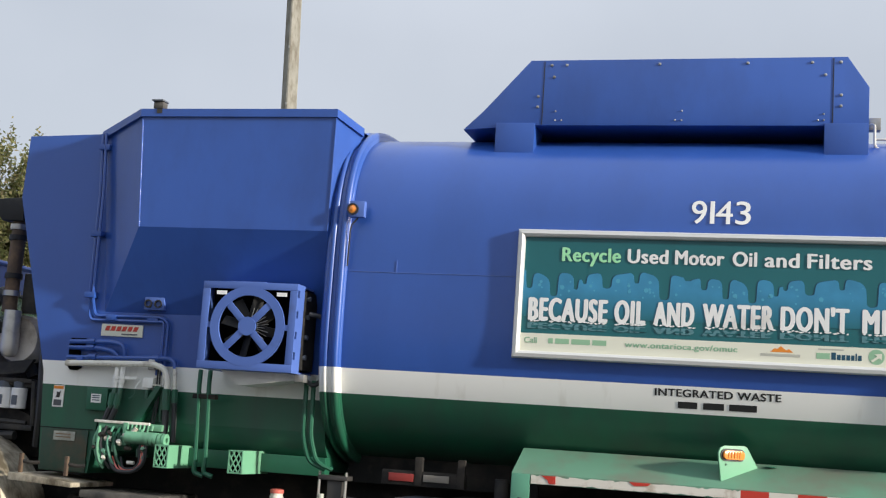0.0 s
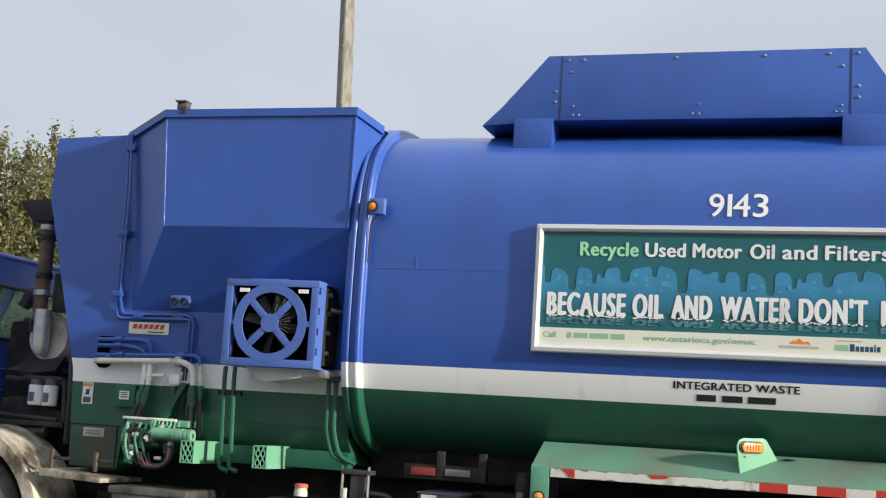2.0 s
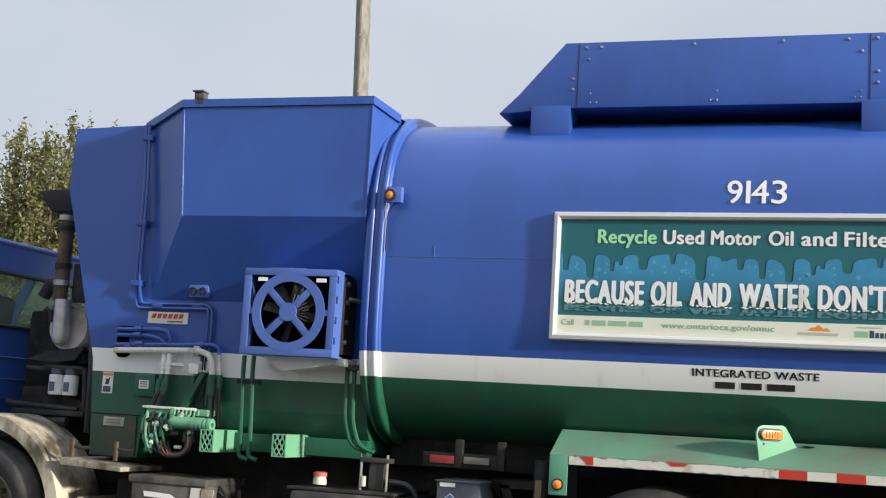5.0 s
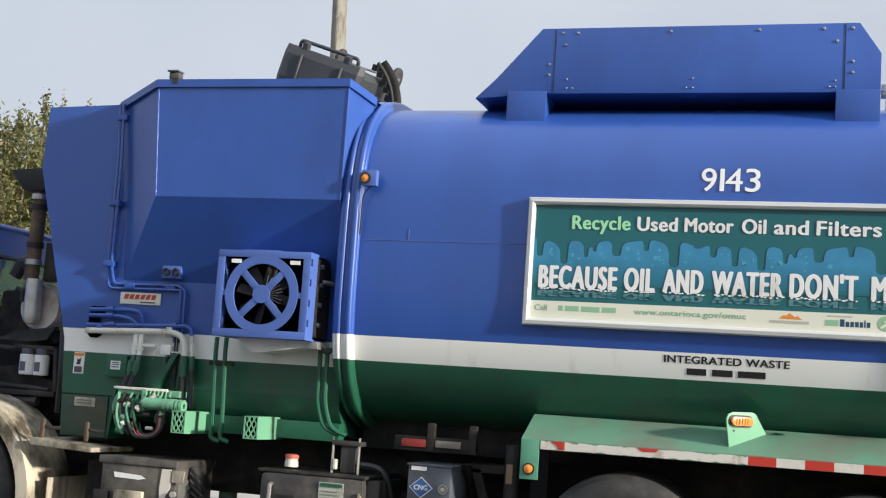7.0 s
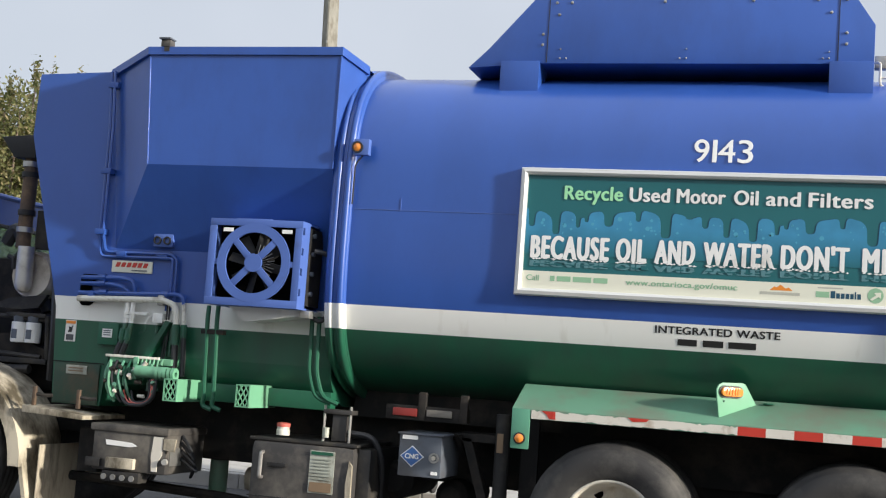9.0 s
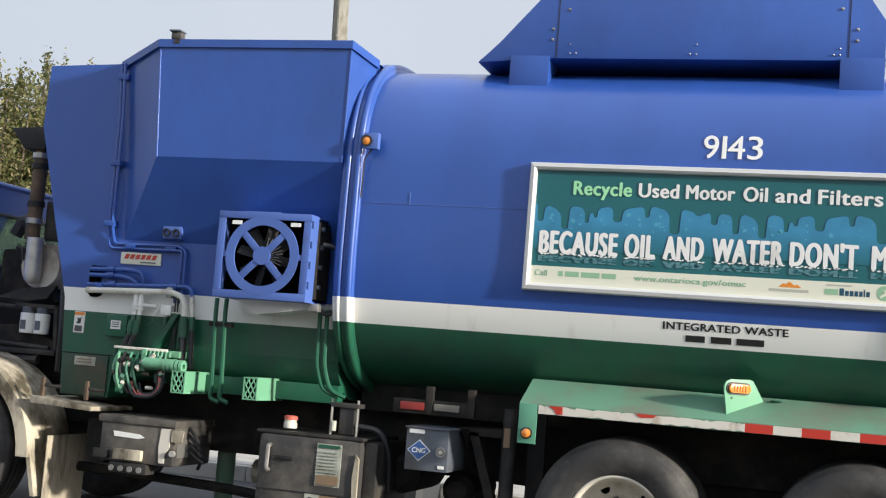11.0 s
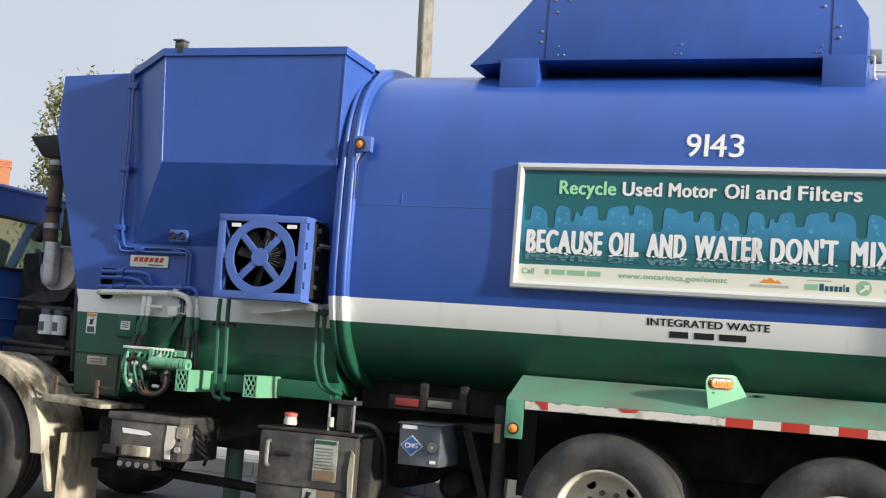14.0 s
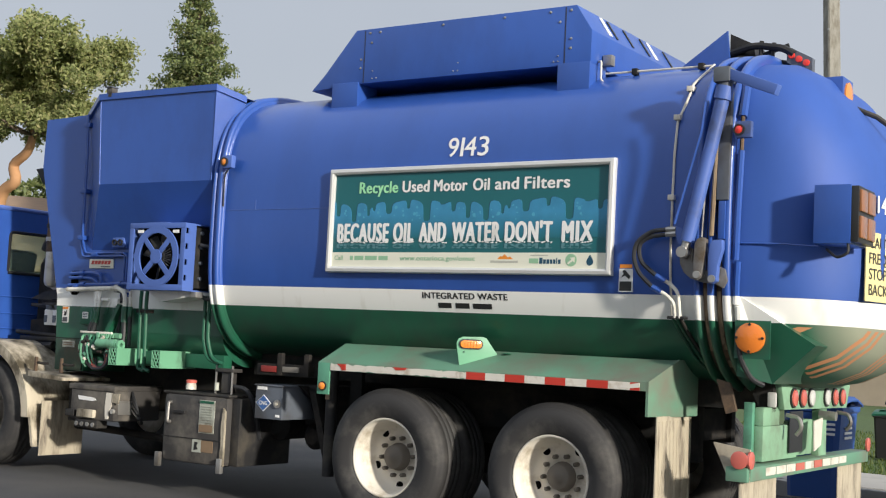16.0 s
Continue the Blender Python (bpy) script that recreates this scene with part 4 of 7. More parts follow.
for i, (a, b) in enumerate(((-0.085, 0.03), (0.065, 0.185), (0.215, 0.375))):
    tp("printed_bar", prism(B(), [(side_y(1.622) - 0.002, 1.622), (side_y(1.66) - 0.002, 1.66), (side_y(1.66) + 0.01, 1.66), (side_y(1.622) + 0.01, 1.622)], "x", a, b), M_INK)

# poster artwork
PY = SY + 0.03


def art(name, bm, mat, label=""):
    return tp(name, bm, mat, poster, label)


poster = [o for o in truck.children if o.name.startswith("poster_panel")][0]
PX0, PX1 = SX0 + 0.047, SX1 - 0.047
art("poster_footer", bx(B(), PX0, PX1, PY - 0.003, PY, SZ0 + 0.045, 2.025), M_SIGN_PALE)
art("poster_water", bx(B(), PX0, PX1, PY - 0.0025, PY, 2.13, 2.251), M_SIGN_DRIP, "blue printed water with drips")


def at_poster(px, py):
    return -1.05 + (px - 857) * 0.003565, 2.636 - (py - 296 - 9 * (px - 857) / 655) * 0.0036


# the printed drips, one repeat of the pattern in centimetres: start, end, left and right top, foot of the gap behind
DRIPS = ((0, 1.6, 41.6, 41, 30.3), (5.9, 16.7, 41, 37, 25.8), (21.7, 31.3, 40.7, 39.7, 30.3), (34.2, 36.7, 36.2, 36.8, 33.9), (39.4, 48.8, 39.7, 41.3, 31.6), (54.7, 68, 39.7, 41.9, 35.3), (71.4, 83.3, 42.7, 39.7, 25.8), (89.8, 98.1, 41.6, 39.7, 37.8), (102.2, 107.8, 38.4, 40, 32.6), (111.9, 120.5, 39.7, 38.9, 27.6))


def wave_edge(shift_x, shift_z):
    """The drips rounded off and laid along the panel from end to end."""
    raw = [Vector((PX0 - 0.06, 2.416)), Vector((PX0 - 0.03, 2.416))]
    for n in range(2):
        for a, b, c, d, g in DRIPS[n:]:
            x0, x1 = PX0 + n * 1.188 + a / 100, PX0 + n * 1.188 + b / 100
            nxt = PX0 + n * 1.188 + min([q[0] for q in DRIPS if q[0] > a] + [124.7]) / 100
            raw += [Vector((x0 + 0.004, 2.0 + c / 100 - 0.004 * n)), Vector((x1 - 0.004, 2.0 + d / 100 - 0.004 * n)), Vector((x1 + 0.003, 2.0 + g / 100)), Vector((nxt - 0.003, 2.0 + g / 100))]
    out = [(q.x + shift_x, q.y + shift_z) for q in rounded(raw, 0.05, 6)]
    out = [q for q in out if PX0 + 0.001 < q[0] < PX1 - 0.001]
    return [(PX0, 2.25), (PX0, out[0][1])] + out + [(PX1, out[-1][1]), (PX1, 2.25)]


art("water_edge_shade", prism(B(), wave_edge(-0.005, 0.003), "y", PY - 0.001, PY), M_SIGN_DRIP_DARK)
art("water_edge", prism(B(), wave_edge(0.0, 0.0), "y", PY - 0.0025, PY), M_SIGN_DRIP)
M_BUBBLE = material("poster_bubble", (0.07, 0.32, 0.46), 0.35, vary=0.1, bump=0)
rb = random.Random(4)
for k in range(70):
    n, (a, b, c, d, g) = rb.randrange(2), rb.choice(DRIPS[1:])
    x, z = PX0 + n * 1.188 + rb.uniform(a + 1.5, max(a + 2, b - 1.5)) / 100, rb.uniform(2.26, 2.0 + min(c, d) / 100 - 0.025)
    if PX0 + 0.03 < x < PX1 - 0.03 and b - a > 6:
        r = rb.choice([0.004, 0.006, 0.006, 0.008, 0.010, 0.014])
        art("bubble", lathe(B(), [(-0.0034, r), (-0.0028, r * 0.9)], "y", (x, PY, z), 10), M_BUBBLE)
TY = PY - 0.004
for wd, a, b, m in (("Recycle", 922, 1024, M_SIGN_MINT), ("Used", 1035, 1104, M_WHITE), ("Motor", 1115, 1197, M_WHITE), ("Oil", 1210, 1250, M_WHITE), ("and", 1262, 1318, M_WHITE), ("Filters", 1330, 1432, M_WHITE)):
    on_side(wd, at_poster(a, 0)[0], at_poster(b, 0)[0], 2.478, 0.084, TY, m, "headline", 0.006, poster, space=1.08)
for wd, a, b in (("BECAUSE", 868, 1006), ("OIL", 1017, 1070), ("AND", 1083, 1151), ("WATER", 1164, 1280), ("DON'T", 1290, 1398), ("MIX", 1418, 1486)):
    x0, x1 = at_poster(a, 0)[0], at_poster(b, 0)[0]
    on_side(wd, x0, x1, 2.108, 0.136, TY - 0.001, M_WHITE, "slogan", 0.0105, poster, space=1.16)
    # the letters' broken mirror image in the printed water
    words("ripple", wd, 0.197, M_SIGN_RIPPLE, poster, Matrix.Translation((x0 - BASE.x, TY + 0.0006 - BASE.y, 2.090)) @ Matrix.Diagonal((1, 1, -0.26, 1)) @ FRONT, bold=0.0105, width=x1 - x0, space=1.16)
    n = 3 * len(wd)
    for k in range(n):
        xa, wide = x0 + (x1 - x0) * (k + rb.uniform(0, 0.6)) / n, rb.uniform(0.014, 0.036)
        za = 2.102 + rb.uniform(-0.005, 0.004)
        art("ripple_cap", prism(B(), [(xa, za), (xa + wide * 0.4, za - 0.006), (xa + wide, za), (xa + wide * 0.5, za + 0.005)], "y", TY - 0.0018, PY), M_WHITE)
        if k % 2:
            art("ripple_gap", bx(B(), xa - 0.01, xa + wide + 0.01, TY - 0.0012, PY, 2.068 + rb.uniform(-0.008, 0.006), 2.073), M_SIGN_TEAL)
on_side("Call", -1.025, -0.945, 1.966, 0.034, TY, M_SIGN_SAGE, "footer_text", 0.001, poster)
for a, b in ((906, 914), (918, 942), (946, 978), (982, 1006)):
    art("printed_bar", bx(B(), at_poster(a, 0)[0], at_poster(b, 0)[0], TY, PY, 1.966, 1.998), M_SIGN_SAGE)
on_side("www.ontarioca.gov/omuc", at_poster(1037, 0)[0], at_poster(1223, 0)[0], 1.966, 0.033, TY, M_SIGN_SAGE, "footer_text", 0.002, poster, space=1.05)
LZ = -0.022  # the logos sit in the footer
xm = at_poster(1292, 0)[0]
art("logo_hill", prism(B(), [(xm - 0.06, LZ + 2.0), (xm + 0.07, LZ + 2.0), (xm + 0.045, LZ + 2.02), (xm + 0.03, LZ + 2.012), (xm, LZ + 2.035), (xm - 0.02, LZ + 2.018), (xm - 0.035, LZ + 2.022)], "y", TY, PY), M_ORANGE)
art("logo_bar", bx(B(), xm - 0.115, xm + 0.11, TY, PY, LZ + 1.974, LZ + 1.990), M_SIGN_FAINT)
xm = at_poster(1348, 0)[0]
art("logo_bar", bx(B(), xm, xm + 0.075, TY, PY, LZ + 1.972, LZ + 2.006), M_SIGN_SAGE)
for a, b in ((0.083, 0.108), (0.114, 0.134), (0.140, 0.160), (0.166, 0.186), (0.192, 0.210), (0.216, 0.224), (0.230, 0.250)):
    art("logo_bar", bx(B(), xm + a, xm + b, TY, PY, LZ + 1.970, LZ + (2.012 if a in (0.083, 0.216) else 2.0)), M_SIGN_DRIP_DARK)
art("logo_bar", bx(B(), xm + 0.01, xm + 0.15, TY, PY, LZ + 2.024, LZ + 2.032), M_SIGN_FAINT)
art("logo_disc", lathe(B(), [(-0.004, 0.001), (-0.004, 0.044), (0, 0.044)], "y", (xm + 0.33, PY, LZ + 1.996), 24), M_SIGN_SAGE)
art("logo_arrow", prism(B(), [(xm + 0.30, LZ + 1.975), (xm + 0.335, LZ + 2.0), (xm + 0.32, LZ + 2.012), (xm + 0.36, LZ + 2.016), (xm + 0.358, LZ + 1.98), (xm + 0.345, LZ + 1.99), (xm + 0.31, LZ + 1.966)], "y", TY - 0.002, PY), M_SIGN_PALE)
xm = at_poster(1481, 0)[0]
art("logo_drop", prism(B(), [(xm, LZ + 2.035)] + [(xm + 0.026 * math.cos(w), LZ + 1.985 + 0.026 * math.sin(w)) for w in (radians(30 - 24 * k) for k in range(11))], "y", TY, PY), M_SIGN_DRIP_DARK)

# warning decal beside the poster
de = tp("warning_decal", bx(B(), 1.385, 1.485, side_y(1.86) - 0.005, side_y(1.86) + 0.01, 1.765, 1.955), M_WHITE, label="white hazard decal with orange head and black figure panel")
dy = side_y(1.86) - 0.008
tp("decal_head", bx(B(), 1.39, 1.48, dy, dy + 0.003, 1.925, 1.95), M_ORANGE, de)
tp("decal_mark", prism(B(), [(1.40, 1.86), (1.43, 1.875), (1.46, 1.85), (1.47, 1.87), (1.44, 1.90), (1.43, 1.915), (1.41, 1.905), (1.42, 1.885)], "y", dy, dy + 0.003), M_INK, de)
tp("decal_text", bx(B(), 1.392, 1.478, dy, dy + 0.003, 1.772, 1.835), M_INK, de)

# fender edge tape, lamps, mud flap
M_TAPE_W = material("white_tape", (0.66, 0.63, 0.56), 0.4, vary=0.12, bump=0.03, dirt=(0.36, 0.28, 0.20), dirt_amount=0.25, dirt_scale=7)
rt = random.Random(31)
TZ0, TZ1, TAPE_Y = 1.120, 1.171, FY0 - 0.004
x = -0.910
while x < 0.30:
    # the old white stretch, torn along its edges
    b = min(0.303, x + rt.uniform(0.05, 0.12))
    top = [(b - (b - x) * k / 3, TZ1 - rt.choice([0, 0, 0.003, 0.008])) for k in range(4)]
    tp("reflective_tape", prism(B(), [(x, TZ0 + rt.choice([0, 0, 0.004])), ((x + b) / 2, TZ0 + rt.choice([0, 0.003, 0.007])), (b, TZ0)] + top, "y", TAPE_Y, FY0), M_TAPE_W)
    x = b
for quad in ([(-0.85, TZ1), (-0.815, TZ1 - 0.022), (-0.80, TZ1 - 0.046), (-0.762, TZ1 - 0.046), (-0.764, TZ1)], [(-0.33, TZ1), (-0.30, TZ1 - 0.022), (-0.22, TZ1 - 0.016), (-0.205, TZ1)]):
    tp("torn_tape", prism(B(), quad, "y", TAPE_Y - 0.003, FY0), M_RED, label="torn strip of red reflective tape")
x, red = 0.303, 1
while x < 1.60:
    b = min(1.63, x + 0.1575)
    tp("reflective_tape", bx(B(), x, b, TAPE_Y, FY0, TZ0, TZ1), M_RED if red else M_TAPE_W)
    x, red = b, 1 - red
tp("torn_tape", prism(B(), [(1.50, TZ0 + 0.004), (1.63, TZ0 + 0.02), (1.63, TZ1), (1.58, TZ1 - 0.01), (1.54, TZ0 + 0.03)], "y", TAPE_Y - 0.003, FY0), M_TAPE_W)
# marker lamp on a plate set askew on the fender
ASKEW = Matrix.Translation((0.189, 7.724, 0)) @ Matrix.Rotation(math.atan2(0.694, 0.72), 4, "Z")


def askew(name, bm, mat, parent=truck, label=""):
    bm.transform(ASKEW)
    return tp(name, bm, mat, parent, label)


def stadium(u, z, wide, high, n=8):
    """A lying pill shape round u, z."""
    return [(u + sx * (wide - high) + high * math.cos(a), z + high * math.sin(a)) for sx, a0 in ((1, -90), (-1, 90)) for a in (radians(a0 + 180 * k / n) for k in range(n + 1))]


mb = askew("marker_bracket", prism(B(), [(0.0, 1.212), (0.2765, 1.30), (0.205, 1.395), (0.19, 1.415), (0.165, 1.423), (0.02, 1.418), (-0.012, 1.405), (-0.026, 1.375), (-0.024, 1.345)], "y", 0.0, 0.010, 0.002), M_MINT, label="green bracket with an amber marker lamp")
askew("lamp_rim", prism(B(), stadium(0.078, 1.366, 0.090, 0.036), "y", -0.007, 0.001), M_INK, mb)
askew("lamp_lens", prism(B(), stadium(0.078, 1.366, 0.080, 0.027), "y", -0.022, -0.006, 0.006), M_AMBER, mb)
for k in range(5):
    askew("lens_rib", bx(B(), 0.030 + k * 0.021, 0.036 + k * 0.021, -0.026, -0.021, 1.347, 1.385), M_AMBER_DULL, mb)
askew("bracket_bolt", cyl(B(), (0.03, -0.006, 1.31), (0.03, 0.002, 1.31), 0.006, 8), M_GREEN, mb)
tp("fender_drain", lathe(B(), [(0, 0.035), (0.006, 0.03), (0.007, 0.001)], "z", (0.46, 7.93, 1.308), 12), M_GREEN)
fl = tp("marker_lamp", lathe(B(), [(0.004, 0.036), (-0.01, 0.036), (-0.012, 0.028)], "y", (-0.974, FY0 - 0.003, 0.998), 18), M_INK, label="small round amber marker lamp")
tp("lamp_lens", lathe(B(), [(0.0, 0.028), (-0.018, 0.026), (-0.026, 0.012), (-0.027, 0.001)], "y", (-0.974, FY0 - 0.007, 0.998), 18), M_AMBER, fl)
M_FLAP = material("muddy_flap", (0.42, 0.37, 0.28), 0.8, vary=0.2, scale=5, bump=0.25, grain=20, dirt=(0.12, 0.10, 0.08), dirt_amount=0.35, stretch=(1, 4, 1))
flap = tp("mud_flap", bx(B(), 1.735, 1.747, 7.68, 8.25, 0.22, 0.96, 0.004), M_FLAP, label="muddy beige rubber mud flap")
for k in range(9):
    y = 7.70 + 0.06 * k
    tp("flap_rib", tube(B(), [(1.748, y, 0.93), (1.749, y + 0.02, 0.6), (1.748, y + 0.05 * (-1) ** k, 0.28)], 0.006, 5), M_FLAP, flap)

# boxes and tanks hung on the frame
bt = tp("battery_box", bx(B(), -3.96, -3.40, 7.80, 8.35, 0.54, 0.83, 0.02), M_TANKGREY, label="dusty black battery box with worn paint")
tp("box_lid", bx(B(), -3.98, -3.39, 7.785, 8.36, 0.80, 0.85, 0.012), M_TANKGREY, bt)
tp("bare_patch", prism(B(), [(-3.86, 0.745), (-3.66, 0.735), (-3.62, 0.715), (-3.67, 0.705), (-3.85, 0.71)], "y", 7.794, 7.802), M_WHITE, bt)
tp("box_step", bx(B(), -3.83, -3.62, 7.76, 7.80, 0.56, 0.63, 0.006), M_FENDER, bt)
tp("box_latch", bx(B(), -3.99, -3.88, 7.77, 7.80, 0.56, 0.62, 0.006), M_BLACK, bt)
tp("bare_patch", prism(B(), [(-3.50, 0.79), (-3.43, 0.79), (-3.43, 0.67), (-3.46, 0.62), (-3.46, 0.56), (-3.50, 0.56), (-3.51, 0.66)], "y", 7.794, 7.802), M_RIM, bt)
tp("bare_patch", prism(B(), [(-3.42, 0.785), (-3.33, 0.785), (-3.34, 0.70), (-3.42, 0.71)], "y", 7.790, 7.802), M_FENDER, bt)
tp("box_bolt", cyl(B(), (-3.40, 7.775, 0.63), (-3.40, 7.80, 0.63), 0.02, 10), M_STEEL_BRIGHT, bt)
tp("box_bracket", bx(B(), -3.402, -3.39, 7.84, 8.0, 0.60, 0.72, 0.004), M_STEEL, bt)
for k in range(4):
    tp("box_stud", cyl(B(), (-3.84 + 0.07 * k, 7.77, 0.50), (-3.84 + 0.07 * k, 7.80, 0.50), 0.02, 8), M_STEEL, bt)
tp("box_rail", bx(B(), -3.86, -3.58, 7.78, 7.9, 0.47, 0.54, 0.006), M_BLACK, bt)
for k in range(4):
    tp("loose_cable", tube(B(), [(-3.40, 8.0, 0.80 - 0.05 * k), (-3.30 + 0.02 * k, 7.95, 0.72 - 0.05 * k), (-3.28, 8.0, 0.60), (-3.36, 8.1, 0.52)], 0.012, 6, 0.06), M_HOSE)
tp("frame_bracket", bx(B(), -4.16, -4.0, 7.95, 8.4, 0.50, 0.80, 0.01), M_FRAME)
tp("steering_link", tube(B(), [(-5.1, 8.2, 0.45), (-4.0, 8.3, 0.42), (-3.2, 8.35, 0.38), (-2.9, 8.3, 0.36)], 0.035, 8, 0.2), M_FRAME)
tp("air_tank", cyl(B(), (-3.39, 8.6, 0.22), (-3.39, 8.6, 0.614), 0.066, 18), M_MINT_DUSTY, label="small dusty green reservoir")
tp("hose_reel", lathe(B(), [(0, 0.05), (0, 0.085), (0.03, 0.09), (0.09, 0.085), (0.09, 0.04)], "x", (-3.22, 8.75, 0.486), 18), M_FENDER)
ft = tp("hydraulic_tank", bx(B(), -2.79, -2.07, 7.79, 8.50, 0.27, 0.84, 0.05), M_TANKGREY, label="dusty black hydraulic tank with stickers")
tp("tank_lid", bx(B(), -2.81, -2.06, 7.80, 8.5, 0.835, 0.855, 0.006), M_BLACK, ft)
tp("tank_handle", tube(B(), [(-2.70, 7.79, 0.76), (-2.70, 7.76, 0.76), (-2.70, 7.755, 0.60), (-2.70, 7.79, 0.60)], 0.014, 8, 0.03), M_STEEL, ft)
tp("tank_latch", bx(B(), -2.66, -2.53, 7.772, 7.792, 0.675, 0.70, 0.004), M_BLACK, ft)
sk = tp("tank_label", bx(B(), -2.37, -2.20, 7.786, 7.79, 0.53, 0.80), M_LABEL_OLD, ft, "faded grey-white instruction label")
for z0, z1, m in ((0.775, 0.795, M_GREEN), (0.54, 0.60, M_LABEL_BROWN)):
    tp("label_block", bx(B(), -2.36, -2.21, 7.779, 7.782, z0, z1), m, ft)
for k in range(7):
    tp("label_bar", bx(B(), -2.35, -2.22, 7.7795, 7.782, 0.618 + 0.021 * k, 0.624 + 0.021 * k), M_LABEL_INK, ft)
tp("tank_label", bx(B(), -2.43, -2.33, 7.786, 7.79, 0.37, 0.475), M_LABEL_OLD, ft)
tp("tank_label", bx(B(), -2.33, -2.20, 7.786, 7.79, 0.375, 0.47), M_LABEL_BROWN, ft)
tp("bare_patch", prism(B(), [(-2.12, 0.29), (-2.075, 0.28), (-2.078, 0.72), (-2.10, 0.75), (-2.115, 0.60), (-2.105, 0.45)], "y", 7.778, 7.80), M_FENDER, ft)
tp("label_bar", prism(B(), [(-2.41, 0.385), (-2.36, 0.395), (-2.38, 0.42), (-2.36, 0.45), (-2.40, 0.455)], "y", 7.783, 7.787), M_INK, ft)
tp("tank_seam", bx(B(), -2.79, -2.07, 7.785, 7.79, 0.475, 0.482), M_INK, ft)
for x in (-2.81, -2.11):
    tp("tank_hook", bx(B(), x - 0.02, x + 0.03, 7.76, 7.80, 0.22, 0.34, 0.006), M_STEEL, ft)
tp("tank_side_bar", bx(B(), -2.07, -1.98, 7.85, 8.5, 0.28, 0.83, 0.01), M_BLACK, ft)
cp = tp("filler_cap", lathe(B(), [(0, 0.045), (0.035, 0.045), (0.036, 0.04), (0.07, 0.04), (0.075, 0.03)], "z", (-2.64, 7.95, 0.87), 18), M_PIPE_WHITE, label="white filler cap with red top")
tp("cap_top", lathe(B(), [(0.0, 0.046), (0.022, 0.046), (0.028, 0.03)], "z", (-2.64, 7.95, 0.925), 18), M_REDLAMP_DULL, cp)
fb = tp("filter_head", bx(B(), -2.36, -2.16, 7.93, 8.05, 1.035, 1.065, 0.005), M_TANKGREY, label="grey filter head on a bracket")
tp("filter_body", bx(B(), -2.30, -2.20, 7.95, 8.03, 0.86, 1.035, 0.008), M_TANKGREY, fb)
tp("filter_pin", cyl(B(), (-2.33, 7.93, 0.88), (-2.33, 7.93, 0.945), 0.020, 10), M_LABEL_OLD, fb)
for x in (-2.35, -2.17):
    tp("filter_rod", cyl(B(), (x, 7.94, 0.85), (x, 7.94, 1.09), 0.009, 6), M_STEEL, fb)
tp("filter_hose", tube(B(), [(-2.2, 7.98, 0.92), (-2.0, 7.95, 0.91), (-1.95, 8.0, 0.75), (-1.98, 8.1, 0.5)], 0.02, 8, 0.08), M_HOSE)
cb = tp("gas_filling_box", bx(B(), -1.78, -1.50, 7.80, 8.22, 0.695, 0.955, 0.006), M_GREY_BOX, label="grey gas filling box with a blue diamond sign")
tp("box_lid", bx(B(), -1.79, -1.49, 7.79, 8.24, 0.955, 0.967, 0.003), M_GREY_BOX, cb)
dm = material("blue_sign", (0.05, 0.13, 0.34), 0.35, vary=0.05, bump=0)
tp("diamond_border", prism(B(), [(-1.69, 0.887), (-1.612, 0.82), (-1.69, 0.753), (-1.768, 0.82)], "y", 7.796, 7.80), M_WHITE, cb)
tp("diamond_sign", prism(B(), [(-1.69, 0.880), (-1.620, 0.82), (-1.69, 0.760), (-1.760, 0.82)], "y", 7.793, 7.796), dm, cb)
on_side("CNG", -1.735, -1.645, 0.806, 0.030, 7.791, M_WHITE, "sign_text", 0.002, cb)
tp("valve_ring", lathe(B(), [(-0.012, 0.02), (-0.012, 0.032), (0.0, 0.032), (0.0, 0.02)], "y", (-1.545, 7.796, 0.82), 16, close=True), M_STEEL, cb)
tp("valve_knob", lathe(B(), [(-0.016, 0.014), (0, 0.014)], "y", (-1.545, 7.796, 0.82), 10), M_RIM, cb)
tp("box_sticker", bx(B(), -1.76, -1.66, 7.795, 7.80, 0.925, 0.95), M_WHITE, cb)
tp("box_sticker", bx(B(), -1.56, -1.52, 7.795, 7.80, 0.715, 0.735), M_WHITE, cb)
tp("box_bracket", prism(B(), [(7.95, 0.97), (8.35, 0.97), (8.35, 0.70)], "x", -1.47, -1.44), M_FRAME, cb)
# reflector bar under the tank
rb_ = tp("reflector_rail", bx(B(), -1.95, -1.40, 7.99, 8.06, 1.04, 1.13, 0.005), M_FRAME)
tp("red_reflector", bx(B(), -1.90, -1.735, 7.978, 7.99, 1.062, 1.112, 0.004), M_DULL_RED, rb_)
tp("clear_reflector", bx(B(), -1.67, -1.50, 7.978, 7.99, 1.068, 1.112, 0.004), M_DULL_CLEAR, rb_)
for x in (-1.70, -1.42):
    tp("rail_hanger", bx(B(), x - 0.03, x + 0.02, 7.98, 8.02, 1.04, 1.22, 0.004), M_FRAME, rb_)
# post and bracing ahead of the rear wheels
post = tp("fender_post", cyl(B(), (-1.16, 8.0, 0.28), (-1.16, 8.0, 1.12), 0.048, 16), M_BLACK, label="grimy round fender post")
tp("post_label", bx(B(), -1.185, -1.145, 7.946, 7.956, 0.88, 1.0), M_LABEL_BROWN, post)
tp("fender_stay", prism(B(), [(-1.44, 0.95), (-1.38, 0.95), (-1.20, 0.40), (-1.26, 0.40)], "y", 8.05, 8.12), M_FRAME)
tp("fender_stay", bx(B(), -1.50, -1.10, 8.05, 8.4, 0.93, 0.98), M_FRAME)
